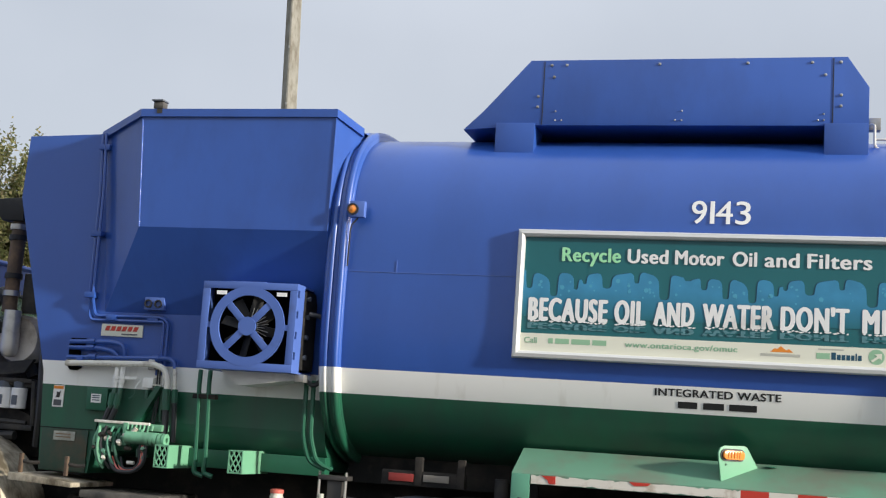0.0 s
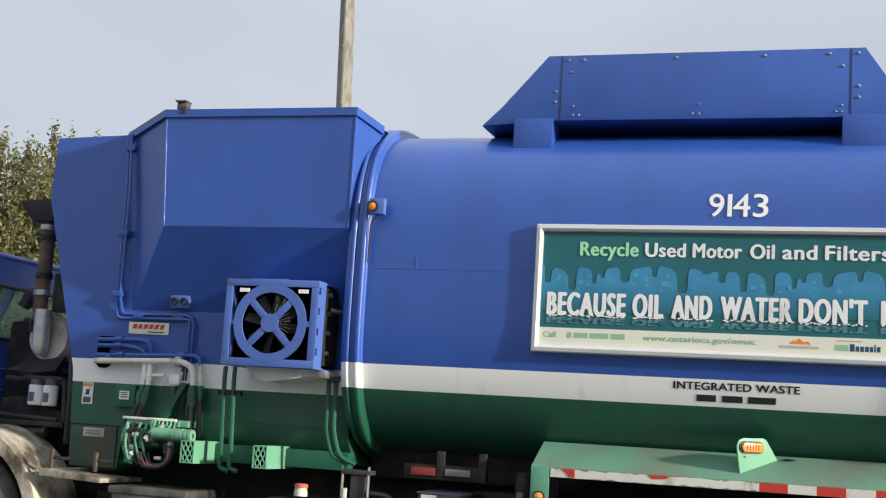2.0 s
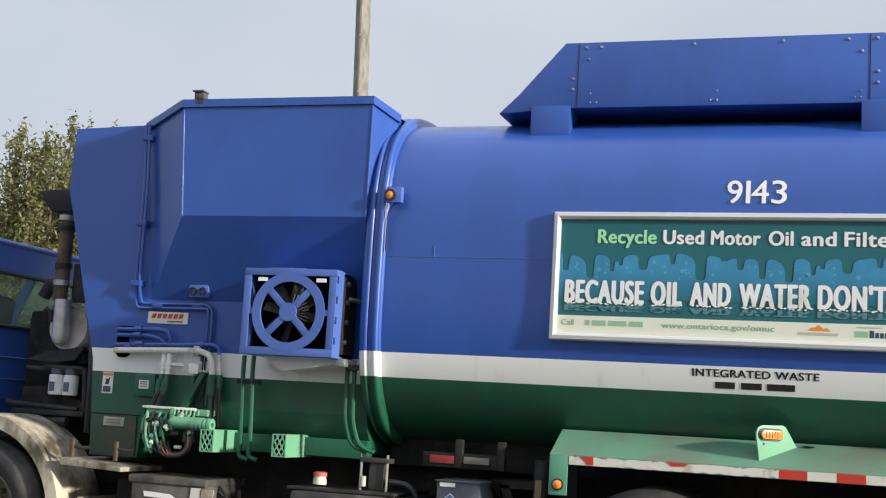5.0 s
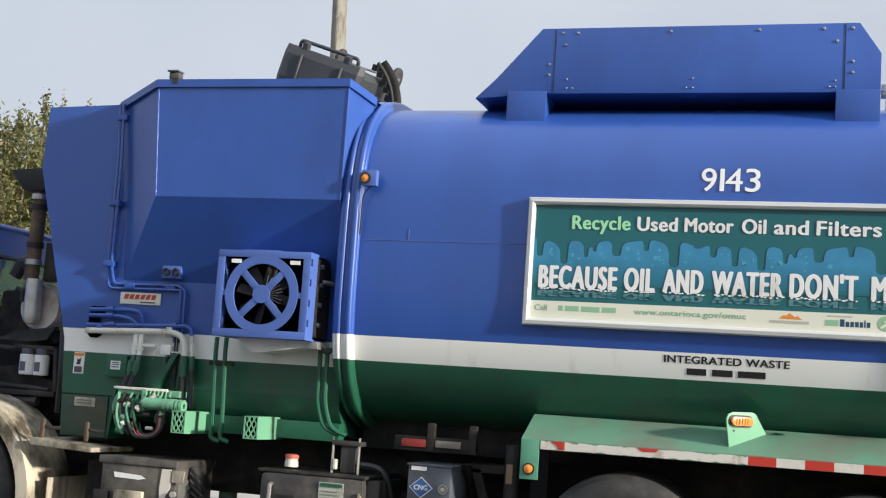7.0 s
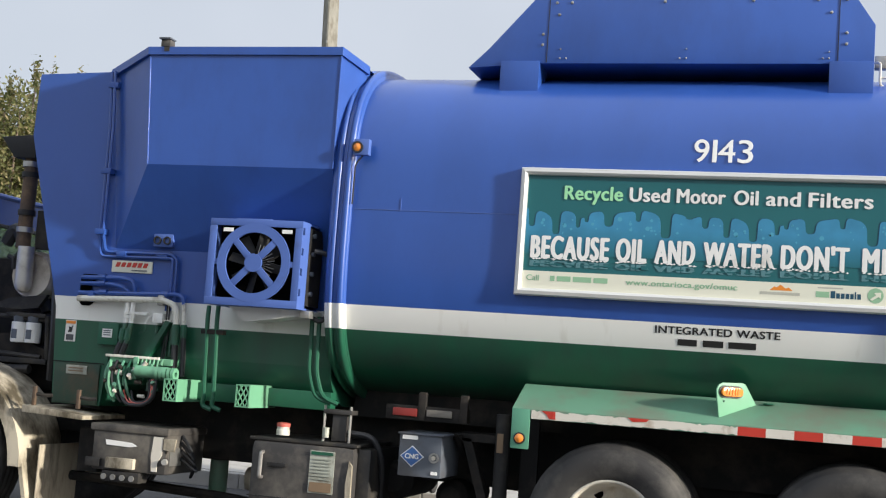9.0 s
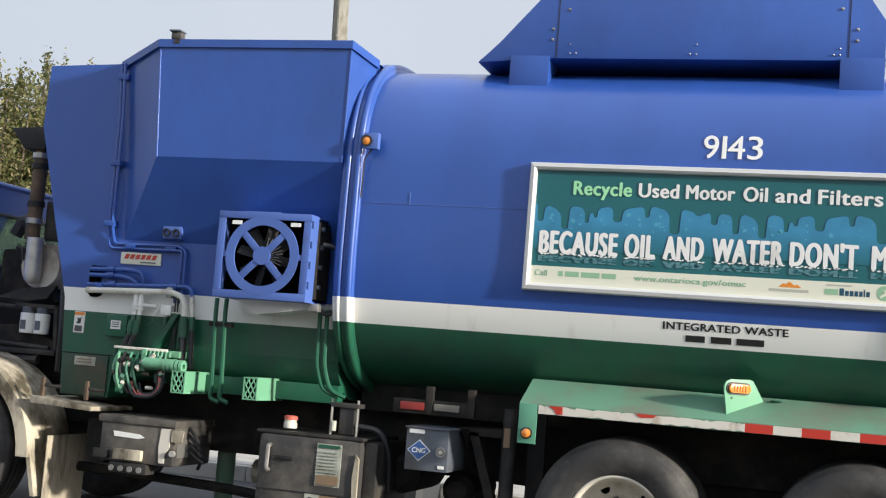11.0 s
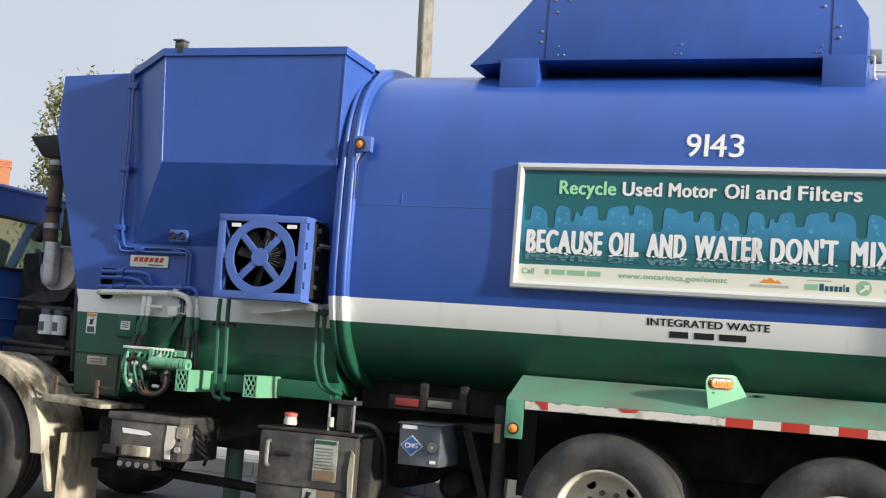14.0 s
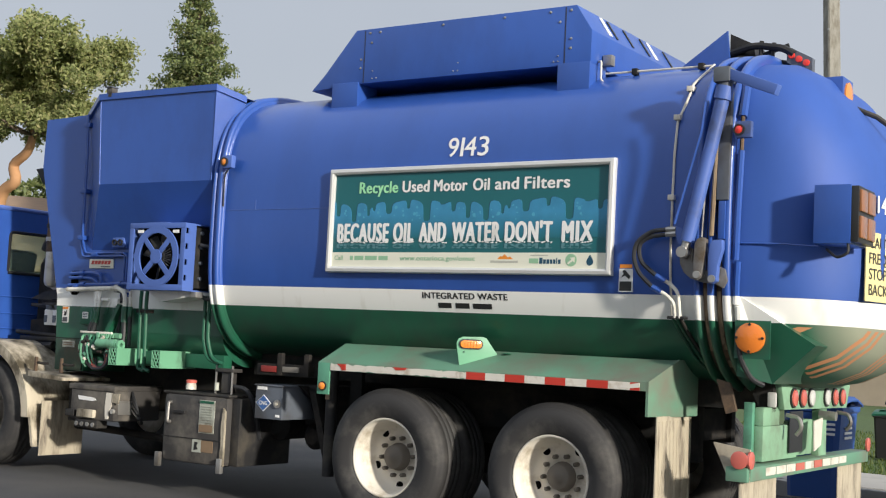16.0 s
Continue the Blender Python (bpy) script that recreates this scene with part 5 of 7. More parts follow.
tp("fender_plate", bx(B(), -1.06, -0.95, 8.10, 8.14, 0.55, 1.15), M_FRAME)
for x, r, z in ((-1.95, 0.13, 0.62), (-1.55, 0.11, 0.55)):
    tp("air_reservoir", lathe(B(), [(8.25, r * 0.6), (8.3, r), (8.9, r), (8.95, r * 0.6)], "y", (x, 0, z), 20), M_FRAME)
tp("drive_shaft", cyl(B(), (-4.2, 9.03, 0.75), (-0.5, 9.03, 0.6), 0.07, 12), M_FRAME)
tp("differential", lathe(B(), [(-0.25, 0.05), (-0.2, 0.16), (0, 0.2), (0.2, 0.16), (0.25, 0.05)], "x", (-0.357, 9.03, 0.52), 20), M_FRAME)
tp("differential", lathe(B(), [(-0.25, 0.05), (-0.2, 0.16), (0, 0.2), (0.2, 0.16), (0.25, 0.05)], "x", (0.99, 9.03, 0.52), 20), M_FRAME)
tp("gearbox", bx(B(), -5.1, -4.2, 8.65, 9.4, 0.55, 1.15, 0.06), M_FRAME)
tp("chassis_web", bx(B(), -4.4, 1.7, 8.50, 8.60, 0.62, 1.10, 0.01), M_FRAME)
for y in (8.05, 10.01):
    tp("wheel_arch_liner", bx(B(), -1.0, 1.7, min(y, 8.30) if y < 9 else 9.7, 8.32 if y < 9 else y, 1.14, 1.18), M_FRAME)
tp("tool_rack", bx(B(), -0.9, 1.6, 8.42, 8.5, 0.75, 1.14), M_FRAME)

# exhaust, muffler, filters behind the cab
ex = tp("exhaust_pipe", cyl(B(), (-5.07, 8.38, 2.06), (-5.06, 8.38, 2.78), 0.055, 16), M_RUST, label="rusty vertical exhaust stack with a flared cap")
tp("rain_cap", prism(B(), [(-5.30, 2.90), (-4.99, 2.92), (-4.99, 2.74), (-5.17, 2.74)], "y", 8.30, 8.46, 0.01), M_BLACK, ex)
for z in (2.70, 2.62, 2.33, 2.20):
    tp("stack_clamp", lathe(B(), [(-0.02, 0.052), (-0.02, 0.066), (0.02, 0.066), (0.02, 0.052)], "z", (-5.065, 8.38, z), 16, close=True), M_BLACK if z in (2.62, 2.33) else M_STEEL, ex)
tp("stack_guard", bx(B(), -5.0, -4.86, 8.42, 8.48, 2.06, 2.36, 0.01), M_BLACK, ex)
mu = tp("muffler", lathe(B(), [(8.42, 0.10), (8.40, 0.165), (8.44, 0.185), (8.95, 0.185), (8.98, 0.16)], "y", (-4.985, 0, 1.862), 28), M_MUFFLER, label="round grey muffler drum with an elbow pipe")
tp("muffler_elbow", lathe(B(), [(2.07, 0.062), (1.80, 0.066), (1.77, 0.063), (1.745, 0.052), (1.73, 0.034), (1.722, 0.002)], "z", (-5.01, 8.345, 0), 20), M_STEEL_BRIGHT, mu)
tp("muffler_strap", tube(B(), [(-5.21, 8.42, 2.0), (-5.16, 8.41, 1.98), (-5.14, 8.40, 1.90)], 0.02, 8), M_BLACK, mu)
tp("heat_shield", prism(B(), [(-5.12, 1.68), (-4.80, 1.72), (-4.87, 1.62), (-5.02, 1.60), (-5.30, 1.61)], "y", 8.36, 8.40), M_BLACK, mu)
fh = tp("filter_bracket", bx(B(), -5.14, -4.80, 8.36, 8.44, 1.545, 1.575, 0.006), M_BLACK)
for x in (-5.04, -4.915):
    f = tp("spin_on_filter", lathe(B(), [(1.352, 0.050), (1.358, 0.057), (1.500, 0.057), (1.505, 0.052), (1.506, 0.001)], "z", (x, 8.40, 0), 20), M_WHITE, label="white spin-on filter canister")
    tp("filter_cap", lathe(B(), [(1.506, 0.045), (1.545, 0.05), (1.56, 0.03)], "z", (x, 8.40, 0), 14), M_GREY_BOX, f)
    tp("filter_print", bx(B(), x - 0.025, x + 0.02, 8.342, 8.346, 1.38, 1.45), M_GREY_BOX, f)
for a, b, r in (((-5.3, 8.38, 1.55), (-4.8, 8.40, 1.53), 0.018), ((-4.79, 8.38, 1.56), (-4.76, 8.38, 1.2), 0.02), ((-5.3, 8.3, 1.14), (-4.85, 8.3, 1.16), 0.035), ((-5.4, 8.3, 1.28), (-4.8, 8.35, 1.25), 0.02)):
    tp("engine_pipe", cyl(B(), a, b, r, 8), M_BLACK)
tp("engine_block", bx(B(), -5.45, -4.75, 8.55, 9.5, 1.0, 2.0, 0.05), M_FRAME)
tp("engine_tray", bx(B(), -5.35, -4.72, 8.30, 8.60, 1.20, 1.24, 0.005), M_BLACK)
tp("engine_tray", prism(B(), [(-5.35, 1.24), (-4.80, 1.24), (-4.80, 1.30), (-5.1, 1.42), (-5.35, 1.40)], "y", 8.42, 8.60), M_FRAME)
tp("intake_pipe", tube(B(), [(-5.3, 8.5, 2.1), (-5.22, 8.5, 2.25), (-5.1, 8.5, 2.0), (-4.9, 8.55, 1.6)], 0.05, 10, 0.1), M_HOSE)

# front fender
arc = []
for k in range(15):
    w = radians(115 - 8.2 * k)
    arc.append((FRONT_X + 0.70 * math.cos(w), 0.50 + 0.70 * math.sin(w)))
inner = [(FRONT_X + (p[0] - FRONT_X) * 0.975, 0.50 + (p[1] - 0.50) * 0.975) for p in arc]
lip = [(FRONT_X + (p[0] - FRONT_X) * 0.87, 0.50 + (p[1] - 0.50) * 0.87) for p in arc]
ff = tp("front_fender", prism(B(), arc + inner[::-1], "y", 7.79, 8.30), M_FENDER, label="dusty bare-metal front wheel fender")
tp("fender_lip", prism(B(), arc + lip[::-1], "y", 7.772, 7.79), M_FENDER, ff)
tp("fender_skirt", prism(B(), [(arc[-1][0] - 0.03, arc[-1][1] + 0.03), (arc[-1][0], arc[-1][1] + 0.03), (arc[-1][0] + 0.07, 0.24), (arc[-1][0] + 0.04, 0.24)], "y", 7.80, 8.28), M_FENDER, ff)
tp("front_mud_flap", bx(B(), -4.40, -4.39, 7.84, 8.34, 0.16, 0.66, 0.004), M_FLAP, ff)

# cab
CX = -5.6
bm = B()
prism(bm, [(CX - 1.35, 0.75), (CX - 1.42, 1.72), (CX - 0.02, 1.72), (CX - 0.02, 1.20), (CX - 0.2, 1.16), (CX - 0.2, 0.75)], "y", 7.86, 10.20)
cab = tp("cab", bm, M_BLUE, label="blue steel truck cab with rear window")
tp("cab_roof", prism(B(), [(CX - 1.05, 2.46), (CX - 1.0, 2.52), (CX - 0.02, 2.52), (CX - 0.02, 2.46)], "y", 7.86, 10.20), M_BLUE, cab)
for y in (7.86, 10.15):
    tp("door_pillar", bx(B(), CX - 0.32, CX - 0.02, y, y + 0.05, 1.72, 2.46), M_BLUE, cab)
    tp("windscreen_pillar", prism(B(), [(CX - 1.42, 1.72), (CX - 1.32, 1.72), (CX - 0.97, 2.46), (CX - 1.05, 2.46)], "y", y, y + 0.05), M_BLUE, cab)
    tp("side_window", bx(B(), CX - 1.1, CX - 0.32, y + 0.02, y + 0.026, 1.74, 2.44), M_GLASS, cab).visible_shadow = False
for y0 in (8.25, 9.35):
    st = tp("cab_seat", prism(B(), [(CX - 0.75, 1.40), (CX - 0.25, 1.40), (CX - 0.12, 2.08), (CX - 0.22, 2.12), (CX - 0.38, 1.80), (CX - 0.75, 1.74)], "y", y0, y0 + 0.5, 0.03), M_FRAME, cab)
tp("dashboard", bx(B(), CX - 1.38, CX - 1.05, 7.95, 10.1, 1.70, 1.86, 0.03), M_FRAME, cab)
tp("sun_visor", bx(B(), CX - 0.95, CX - 0.88, 8.0, 8.9, 2.26, 2.45, 0.01), M_FRAME, cab)
for a, b, c, d in ((7.88, 8.29, 1.20, 2.50), (9.79, 10.18, 1.20, 2.50), (8.29, 9.79, 2.27, 2.50), (8.29, 9.79, 1.20, 1.86)):
    tp("cab_rear_panel", bx(B(), CX - 0.02, CX, a, b, c, d), M_BLUE, cab)
tp("roof_edge", tube(B(), [(CX - 0.01, 7.90, 2.505), (CX - 0.01, 10.16, 2.505)], 0.025, 8), M_BLUE_LIGHT, cab)
tp("window_gasket", tube(B(), [(CX + 0.004, 8.29, 1.88), (CX + 0.004, 8.29, 2.27), (CX + 0.004, 9.79, 2.27), (CX + 0.004, 9.79, 1.86), (CX + 0.004, 8.29, 1.86)], 0.016, 6, 0.05), M_INK, cab)
tp("rear_window", bx(B(), CX - 0.014, CX - 0.008, 8.29, 9.79, 1.86, 2.27), M_GLASS, cab, "pale green rear window").visible_shadow = False
for z in (1.30, 1.45, 1.62):
    tp("cab_rib", tube(B(), [(CX + 0.002, 7.9, z), (CX + 0.002, 10.1, z)], 0.008, 6), M_BLUE, cab)
tp("grab_rail", tube(B(), [(CX + 0.005, 7.98, 1.3), (CX + 0.05, 7.98, 1.35), (CX + 0.05, 7.98, 2.2), (CX + 0.005, 7.98, 2.25)], 0.012, 6, 0.03), M_BLACK, cab)


# ---- truck rear ----
M_AMBER_BROWN = lens("brown_amber_lens", (0.28, 0.11, 0.04))
for x, z in ((1.785, 3.10),):
    pts = [(1.845, side_y(3.25, 0.03) + 0.2, 3.36)] + [(1.80 if k < 2 else 1.757, side_y(zz, 0.012), zz) for k, zz in enumerate((3.18, 3.08, 2.9, 2.7, 2.4, 2.1, 1.9, 1.62))]
    cd = tp("wire_conduit", tube(B(), pts, 0.009, 6), M_RIM, label="thin pale wiring conduit with clips")
    for zz, xx in ((3.14, 1.80), (2.93, 1.757), (2.39, 1.757)):
        tp("conduit_clip", bx(B(), xx - 0.025, xx + 0.02, side_y(zz, 0.025) - 0.012, side_y(zz) + 0.01, zz - 0.018, zz + 0.018, 0.004), M_RIM, cd)
    tp("roof_conduit", tube(B(), [(1.02, 8.20, 3.36), (1.845, 8.20, 3.355)], 0.008, 6), M_RIM, cd)
    for xx in (1.25, 1.75):
        tp("conduit_clip", bx(B(), xx - 0.02, xx + 0.02, 8.18, 8.23, 3.335, 3.38, 0.004), M_FRAME, cd)
tp("roof_rail", tube(B(), [(0.98, 8.15, 3.44), (1.02, 8.12, 3.44), (1.02, 8.12, 3.29), (1.10, 8.14, 3.27)], 0.008, 6, 0.03), M_RIM)

# hydraulic hoses and pipes down the side
lift_a = [(1.82, 7.70, 2.175), (1.65, 7.69, 2.165), (1.545, 7.69, 2.09), (1.528, 7.69, 1.99), (1.566, 7.69, 1.89), (1.665, 7.70, 1.797)]
lift_b = [(1.82, 7.70, 2.145), (1.64, 7.70, 2.13), (1.56, 7.70, 2.08), (1.57, 7.70, 1.965), (1.685, 7.71, 1.872)]
for path, pipe in ((lift_a, [(1.665, 7.70, 1.797), (1.762, 7.71, 1.748), (1.811, 7.72, 1.70), (1.820, 7.735, 1.60)]), (lift_b, [(1.685, 7.71, 1.872), (1.786, 7.72, 1.818), (1.838, 7.725, 1.765), (1.852, 7.735, 1.60)])):
    tp("lift_hose", tube(B(), path, 0.015, 8, 0.10), M_HOSE)
    tp("hose_end", cyl(B(), path[0], (path[0][0] - 0.07, 7.70, path[0][2] - 0.004), 0.019, 8), M_STEEL)
    tp("hose_sleeve", cyl(B(), path[-1], [a + (b - a) * 0.65 for a, b in zip(pipe[0], pipe[1])], 0.018, 8), M_BLUE)
    tp("lift_pipe", tube(B(), pipe, 0.012, 8, 0.05), M_PIPE_WHITE)
for dx in (0.0, 0.03, 0.055):
    tp("lower_pipe", tube(B(), [(1.80 + dx, 7.74, 1.60), (1.812 + dx, side_y(1.49) - 0.02, 1.49), (1.86 + dx * 1.4, side_y(1.345) - 0.02, 1.345), (1.93 + dx * 1.6, side_y(1.22) - 0.02, 1.22)], 0.011, 8, 0.05), M_GREEN if dx < 0.05 else M_FRAME)
tp("pipe_clamp", bx(B(), 1.765, 1.885, 7.725, 7.79, 1.593, 1.612, 0.004), M_INK)
tp("cylinder_lug", prism(B(), [(1.80, 2.20), (1.90, 2.16), (1.92, 2.06), (1.84, 2.08)], "y", 7.69, 7.705), M_BLUE_LIGHT, label="blue lug that carries the hose ends")

# lift cylinder with its top and bottom mounts
lc = tp("lift_cylinder", cyl(B(), (1.915, 7.66, 2.09), (2.125, 7.67, 3.03), 0.045, 20), M_BLUE_LIGHT, label="slanted light blue hydraulic lift cylinder")
tp("cylinder_collar", cyl(B(), (2.117, 7.67, 3.0), (2.134, 7.67, 3.085), 0.058, 18), M_BLUE_LIGHT, lc)
tp("cylinder_cap", cyl(B(), (2.132, 7.67, 3.08), (2.137, 7.67, 3.11), 0.045, 14), M_GREY_BOX, lc)
tp("cylinder_head", bx(B(), 2.07, 2.18, 7.61, 7.73, 3.105, 3.205, 0.012), M_GREY_BOX, lc)
tp("cylinder_rod", cyl(B(), (1.895, 7.66, 2.02), (1.917, 7.66, 2.10), 0.03, 12), M_STEEL, lc)
tp("cylinder_pipe", tube(B(), [(2.03, 7.60, 2.98), (2.01, 7.605, 2.8), (1.84, 7.62, 2.2)], 0.009, 6, 0.05), M_BLUE, lc)
bm = bx(B(), 0, 0.38, -0.03, 0.03, -0.034, 0.034, 0.006)
bm.transform(Matrix.Translation((2.15, 7.66, 3.165)) @ Matrix.Rotation(radians(-8), 4, "Z") @ Matrix.Rotation(radians(22), 4, "Y"))
tp("tailgate_arm", bm, M_BLUE_LIGHT, label="light blue tailgate lifting arm")
M_PLATE = material("worn_pivot_steel", (0.22, 0.215, 0.21), 0.5, 0.4, vary=0.25, scale=6, bump=0.06, dirt=(0.12, 0.09, 0.06), dirt_amount=0.4, dirt_scale=6)
tp("pivot_plate", prism(B(), [(1.85, 2.045), (1.857, 1.95), (1.886, 1.893), (1.93, 1.856), (2.02, 1.83), (2.10, 1.822), (2.155, 1.795), (2.178, 1.843), (2.163, 1.915), (2.11, 1.94), (2.04, 1.905), (1.975, 1.91), (1.943, 1.967), (1.944, 2.043), (1.90, 2.07)], "y", 7.69, 7.712, 0.004), M_PLATE, label="worn hooked steel pivot plate")
for pts, m, bolt in (([(1.975, 1.96), (1.98, 2.07), (1.995, 2.105), (2.035, 2.115), (2.055, 2.10), (2.052, 2.02), (2.032, 1.86), (2.005, 1.838), (1.978, 1.855)], M_PLATE, (2.005, 1.875)), ([(2.072, 1.98), (2.082, 2.07), (2.10, 2.095), (2.162, 2.10), (2.165, 2.04), (2.137, 1.935), (2.135, 1.835), (2.105, 1.818), (2.076, 1.832)], M_BLUE_LIGHT, (2.105, 1.850))):
    lk = tp("latch_link", prism(B(), pts, "y", 7.62, 7.675, 0.008), m, label="thick rounded latch link")
    tp("latch_bolt", cyl(B(), (bolt[0], 7.605, bolt[1]), (bolt[0], 7.70, bolt[1]), 0.024, 12), M_STEEL, lk)
tp("pivot_bolt", cyl(B(), (1.896, 7.61, 2.02), (1.896, 7.72, 2.02), 0.036, 14), M_STEEL)
M_STREAK = material("rust_streaked_strip", (0.36, 0.27, 0.17), 0.7, vary=0.3, scale=4, bump=0.1, dirt=(0.10, 0.06, 0.035), dirt_amount=0.5, dirt_scale=3, stretch=(8, 8, 0.8))
tp("latch_rod", tube(B(), [(2.098, 7.712, 2.99), (2.074, 7.708, 2.664), (2.058, 7.705, 2.13)], 0.016, 8), M_STREAK)
tp("latch_rod", cyl(B(), (2.02, 7.70, 2.72), (2.0, 7.69, 2.12), 0.007, 6), M_STEEL)
tp("seal_channel", bx(B(), 2.085, 2.165, 7.700, 7.745, 2.36, 3.08, 0.004), M_GREY_BOX)
tp("seal_channel", bx(B(), 2.10, 2.145, 7.705, 7.745, 2.11, 2.355, 0.004), M_BLUE)
for z0, z1 in ((1.98, 2.68), (1.70, 1.97), (1.40, 1.69)):
    tp("hinge_strip", tube(B(), [(2.222, side_y(z1, 0.03), z1), (2.215, side_y((z0 + z1) / 2, 0.03), (z0 + z1) / 2), (2.208, side_y(z0, 0.03), z0)], 0.022, 8), M_TANK)
tp("hinge_strip", tube(B(), [(2.20, side_y(3.15, 0.04), 3.15), (2.215, side_y(2.9, 0.04), 2.9)], 0.03, 8), M_BLUE)
tp("hinge_pin", cyl(B(), (2.216, side_y(2.9, 0.04), 2.93), (2.222, side_y(2.68, 0.03), 2.66), 0.014, 8), M_RUST)
# streaks of rust and dirt worn through the paint between the rings
for x0, z0, z1 in ((2.0, 1.40, 1.80), (2.09, 1.30, 1.78), (2.03, 1.25, 1.62)):
    bm = B()
    loft(bm, [[(x0 - 0.012, side_y(z, 0.012) - 0.004, z), (x0 + 0.012, side_y(z, 0.012) - 0.004, z), (x0 + 0.012, side_y(z) + 0.01, z), (x0 - 0.012, side_y(z) + 0.01, z)] for z in (z0, z0 + (z1 - z0) * 0.33, z0 + (z1 - z0) * 0.66, z1)])
    tp("rusty_strip", bm, M_STREAK, label="rust-streaked strip beside the gate seal")
# rust-streaked gap between the rings
bm = B()
for x0, x1 in ((1.98, 2.02), (2.07, 2.12)):
    loft(bm, [section(x0, 1.25, 1.155, 3.325), section(x1, 1.25, 1.155, 3.325)], cap=False)
tp("gate_seal", bm, M_RUST, label="rust-streaked gap around the tailgate seal")
side_lamp(2.235, 2.80, 7.67, M_REDLAMP, M_BLUE_LIGHT, 0.027)
orp = tp("reflector_plate", bx(B(), 2.22, 2.45, 7.745, 7.755, 1.36, 1.60), M_GREEN, label="green plate with a large orange reflector")
tp("orange_reflector", lathe(B(), [(0.0, 0.095), (-0.02, 0.095), (-0.026, 0.085), (-0.03, 0.001)], "y", (2.325, 7.745, 1.49), 28), M_AMBER_DULL, orp)
for w in range(4):
    a = radians(90 * w)
    tp("reflector_screw", lathe(B(), [(-0.034, 0.009), (-0.02, 0.009)], "y", (2.325 + 0.085 * math.cos(a), 7.745, 1.49 + 0.085 * math.sin(a)), 8), M_INK, orp)
bm = B()
v = [bm.verts.new(p) for p in ((2.22, 7.80, 1.76), (2.70, 7.86, 1.46), (2.42, 7.90, 1.21), (2.22, 7.80, 1.25), (2.22, 8.6, 1.76), (2.70, 8.6, 1.46), (2.42, 8.6, 1.21), (2.22, 8.6, 1.25))]
for q in ((0, 1, 2, 3), (7, 6, 5, 4), (0, 4, 5, 1), (1, 5, 6, 2), (2, 6, 7, 3), (3, 7, 4, 0)):
    bm.faces.new([v[i] for i in q])
bmesh.ops.recalc_face_normals(bm, faces=bm.faces[:])
tp("tailgate_gusset", bm, M_TANK, angle=8, label="angular gusset on the tailgate's lower corner")
tp("gate_hose", tube(B(), [(2.24, 7.74, 1.52), (2.26, 7.75, 1.35), (2.31, 7.82, 1.23), (2.36, 7.9, 1.20)], 0.018, 8, 0.08), M_HOSE)

# lamp box on the tailgate's flank
lb = tp("signal_lamp_box", bx(B(), 2.712, 2.937, 7.70, 8.06, 2.08, 2.44, 0.006), M_BLUE, label="blue box with amber rear signal lamps")
tp("lamp_housing", bx(B(), 2.937, 2.982, 7.705, 8.055, 2.09, 2.43, 0.004), M_INK, lb)
for z in (2.115, 2.275):
    tp("amber_lens", bx(B(), 2.977, 2.997, 7.72, 7.86, z, z + 0.135, 0.008), M_AMBER_BROWN, lb)
    tp("red_lens", bx(B(), 2.977, 2.997, 7.88, 8.04, z, z + 0.135, 0.008), M_AMBER_BROWN, lb)
tp("lamp_cable", tube(B(), [(2.92, 7.72, 2.08), (2.93, 7.70, 2.02), (2.86, 7.70, 1.99), (2.78, 7.76, 2.05)], 0.009, 6, 0.03), M_HOSE)
tp("gate_seam", tube(B(), [(2.22, side_y(2.09) - 0.004, 2.09), (2.5, 7.79, 2.085), (2.72, 7.81, 2.07)], 0.006, 5), M_BLUE)
# caution panel on the rear dome
slant = Matrix.Translation((2.905, 8.15, 0)) @ Matrix.Rotation(math.atan2(0.60, 0.13), 4, "Z")
bm = bx(B(), 0, 0.62, -0.008, 0.0, 1.76, 2.20)
bm.transform(slant)
cs = tp("caution_panel", bm, M_YELLOW, label="yellow caution panel with black capitals")
flat = Matrix.Translation((-BASE.x, -BASE.y, 0)) @ slant
for i, line in enumerate(("CAUTION", "FREQUENT", "STOPS AND", "BACKING")):
    words("panel_text", line, 0.10, M_INK, cs, flat @ Matrix.Translation((0.04, -0.009, 2.10 - 0.10 * i)) @ FRONT, bold=0.003)
words("fleet_number", "9143", 0.16, M_WHITE, truck, flat @ Matrix.Translation((0.03, -0.009, 2.33)) @ FRONT, bold=0.005)
# rear light bar, frame and bumper
M_LIGHTBAR = M_MINT_SUNLIT
bar = tp("rear_light_bar", prism(B(), [(8.28, 1.245), (9.92, 1.240), (9.82, 1.03), (8.38, 1.035)], "x", 2.30, 2.345, 0.006), M_LIGHTBAR, label="dusty green rear light bar with round lamps")
tp("bar_end", prism(B(), [(2.10, 1.24), (2.30, 1.235), (2.30, 1.02), (2.22, 1.02)], "y", 8.27, 8.35), M_FRAME, bar)
tp("bar_marker", bx(B(), 2.27, 2.33, 8.245, 8.27, 1.05, 1.15, 0.012), M_CLEAR, bar)
for y, m in ((8.545, M_REDLAMP_DULL), (8.735, M_REDLAMP_DULL), (8.925, M_CLEAR), (9.29, M_CLEAR), (9.485, M_REDLAMP_DULL), (9.675, M_REDLAMP_DULL)):
    lp = tp("tail_lamp", lathe(B(), [(0.0, 0.068), (0.012, 0.068), (0.014, 0.058)], "x", (2.345, y, 1.113), 22), M_INK, bar)
    tp("lamp_lens", lathe(B(), [(0.012, 0.058), (0.022, 0.054), (0.028, 0.03), (0.029, 0.001)], "x", (2.345, y, 1.113), 22), m, bar)
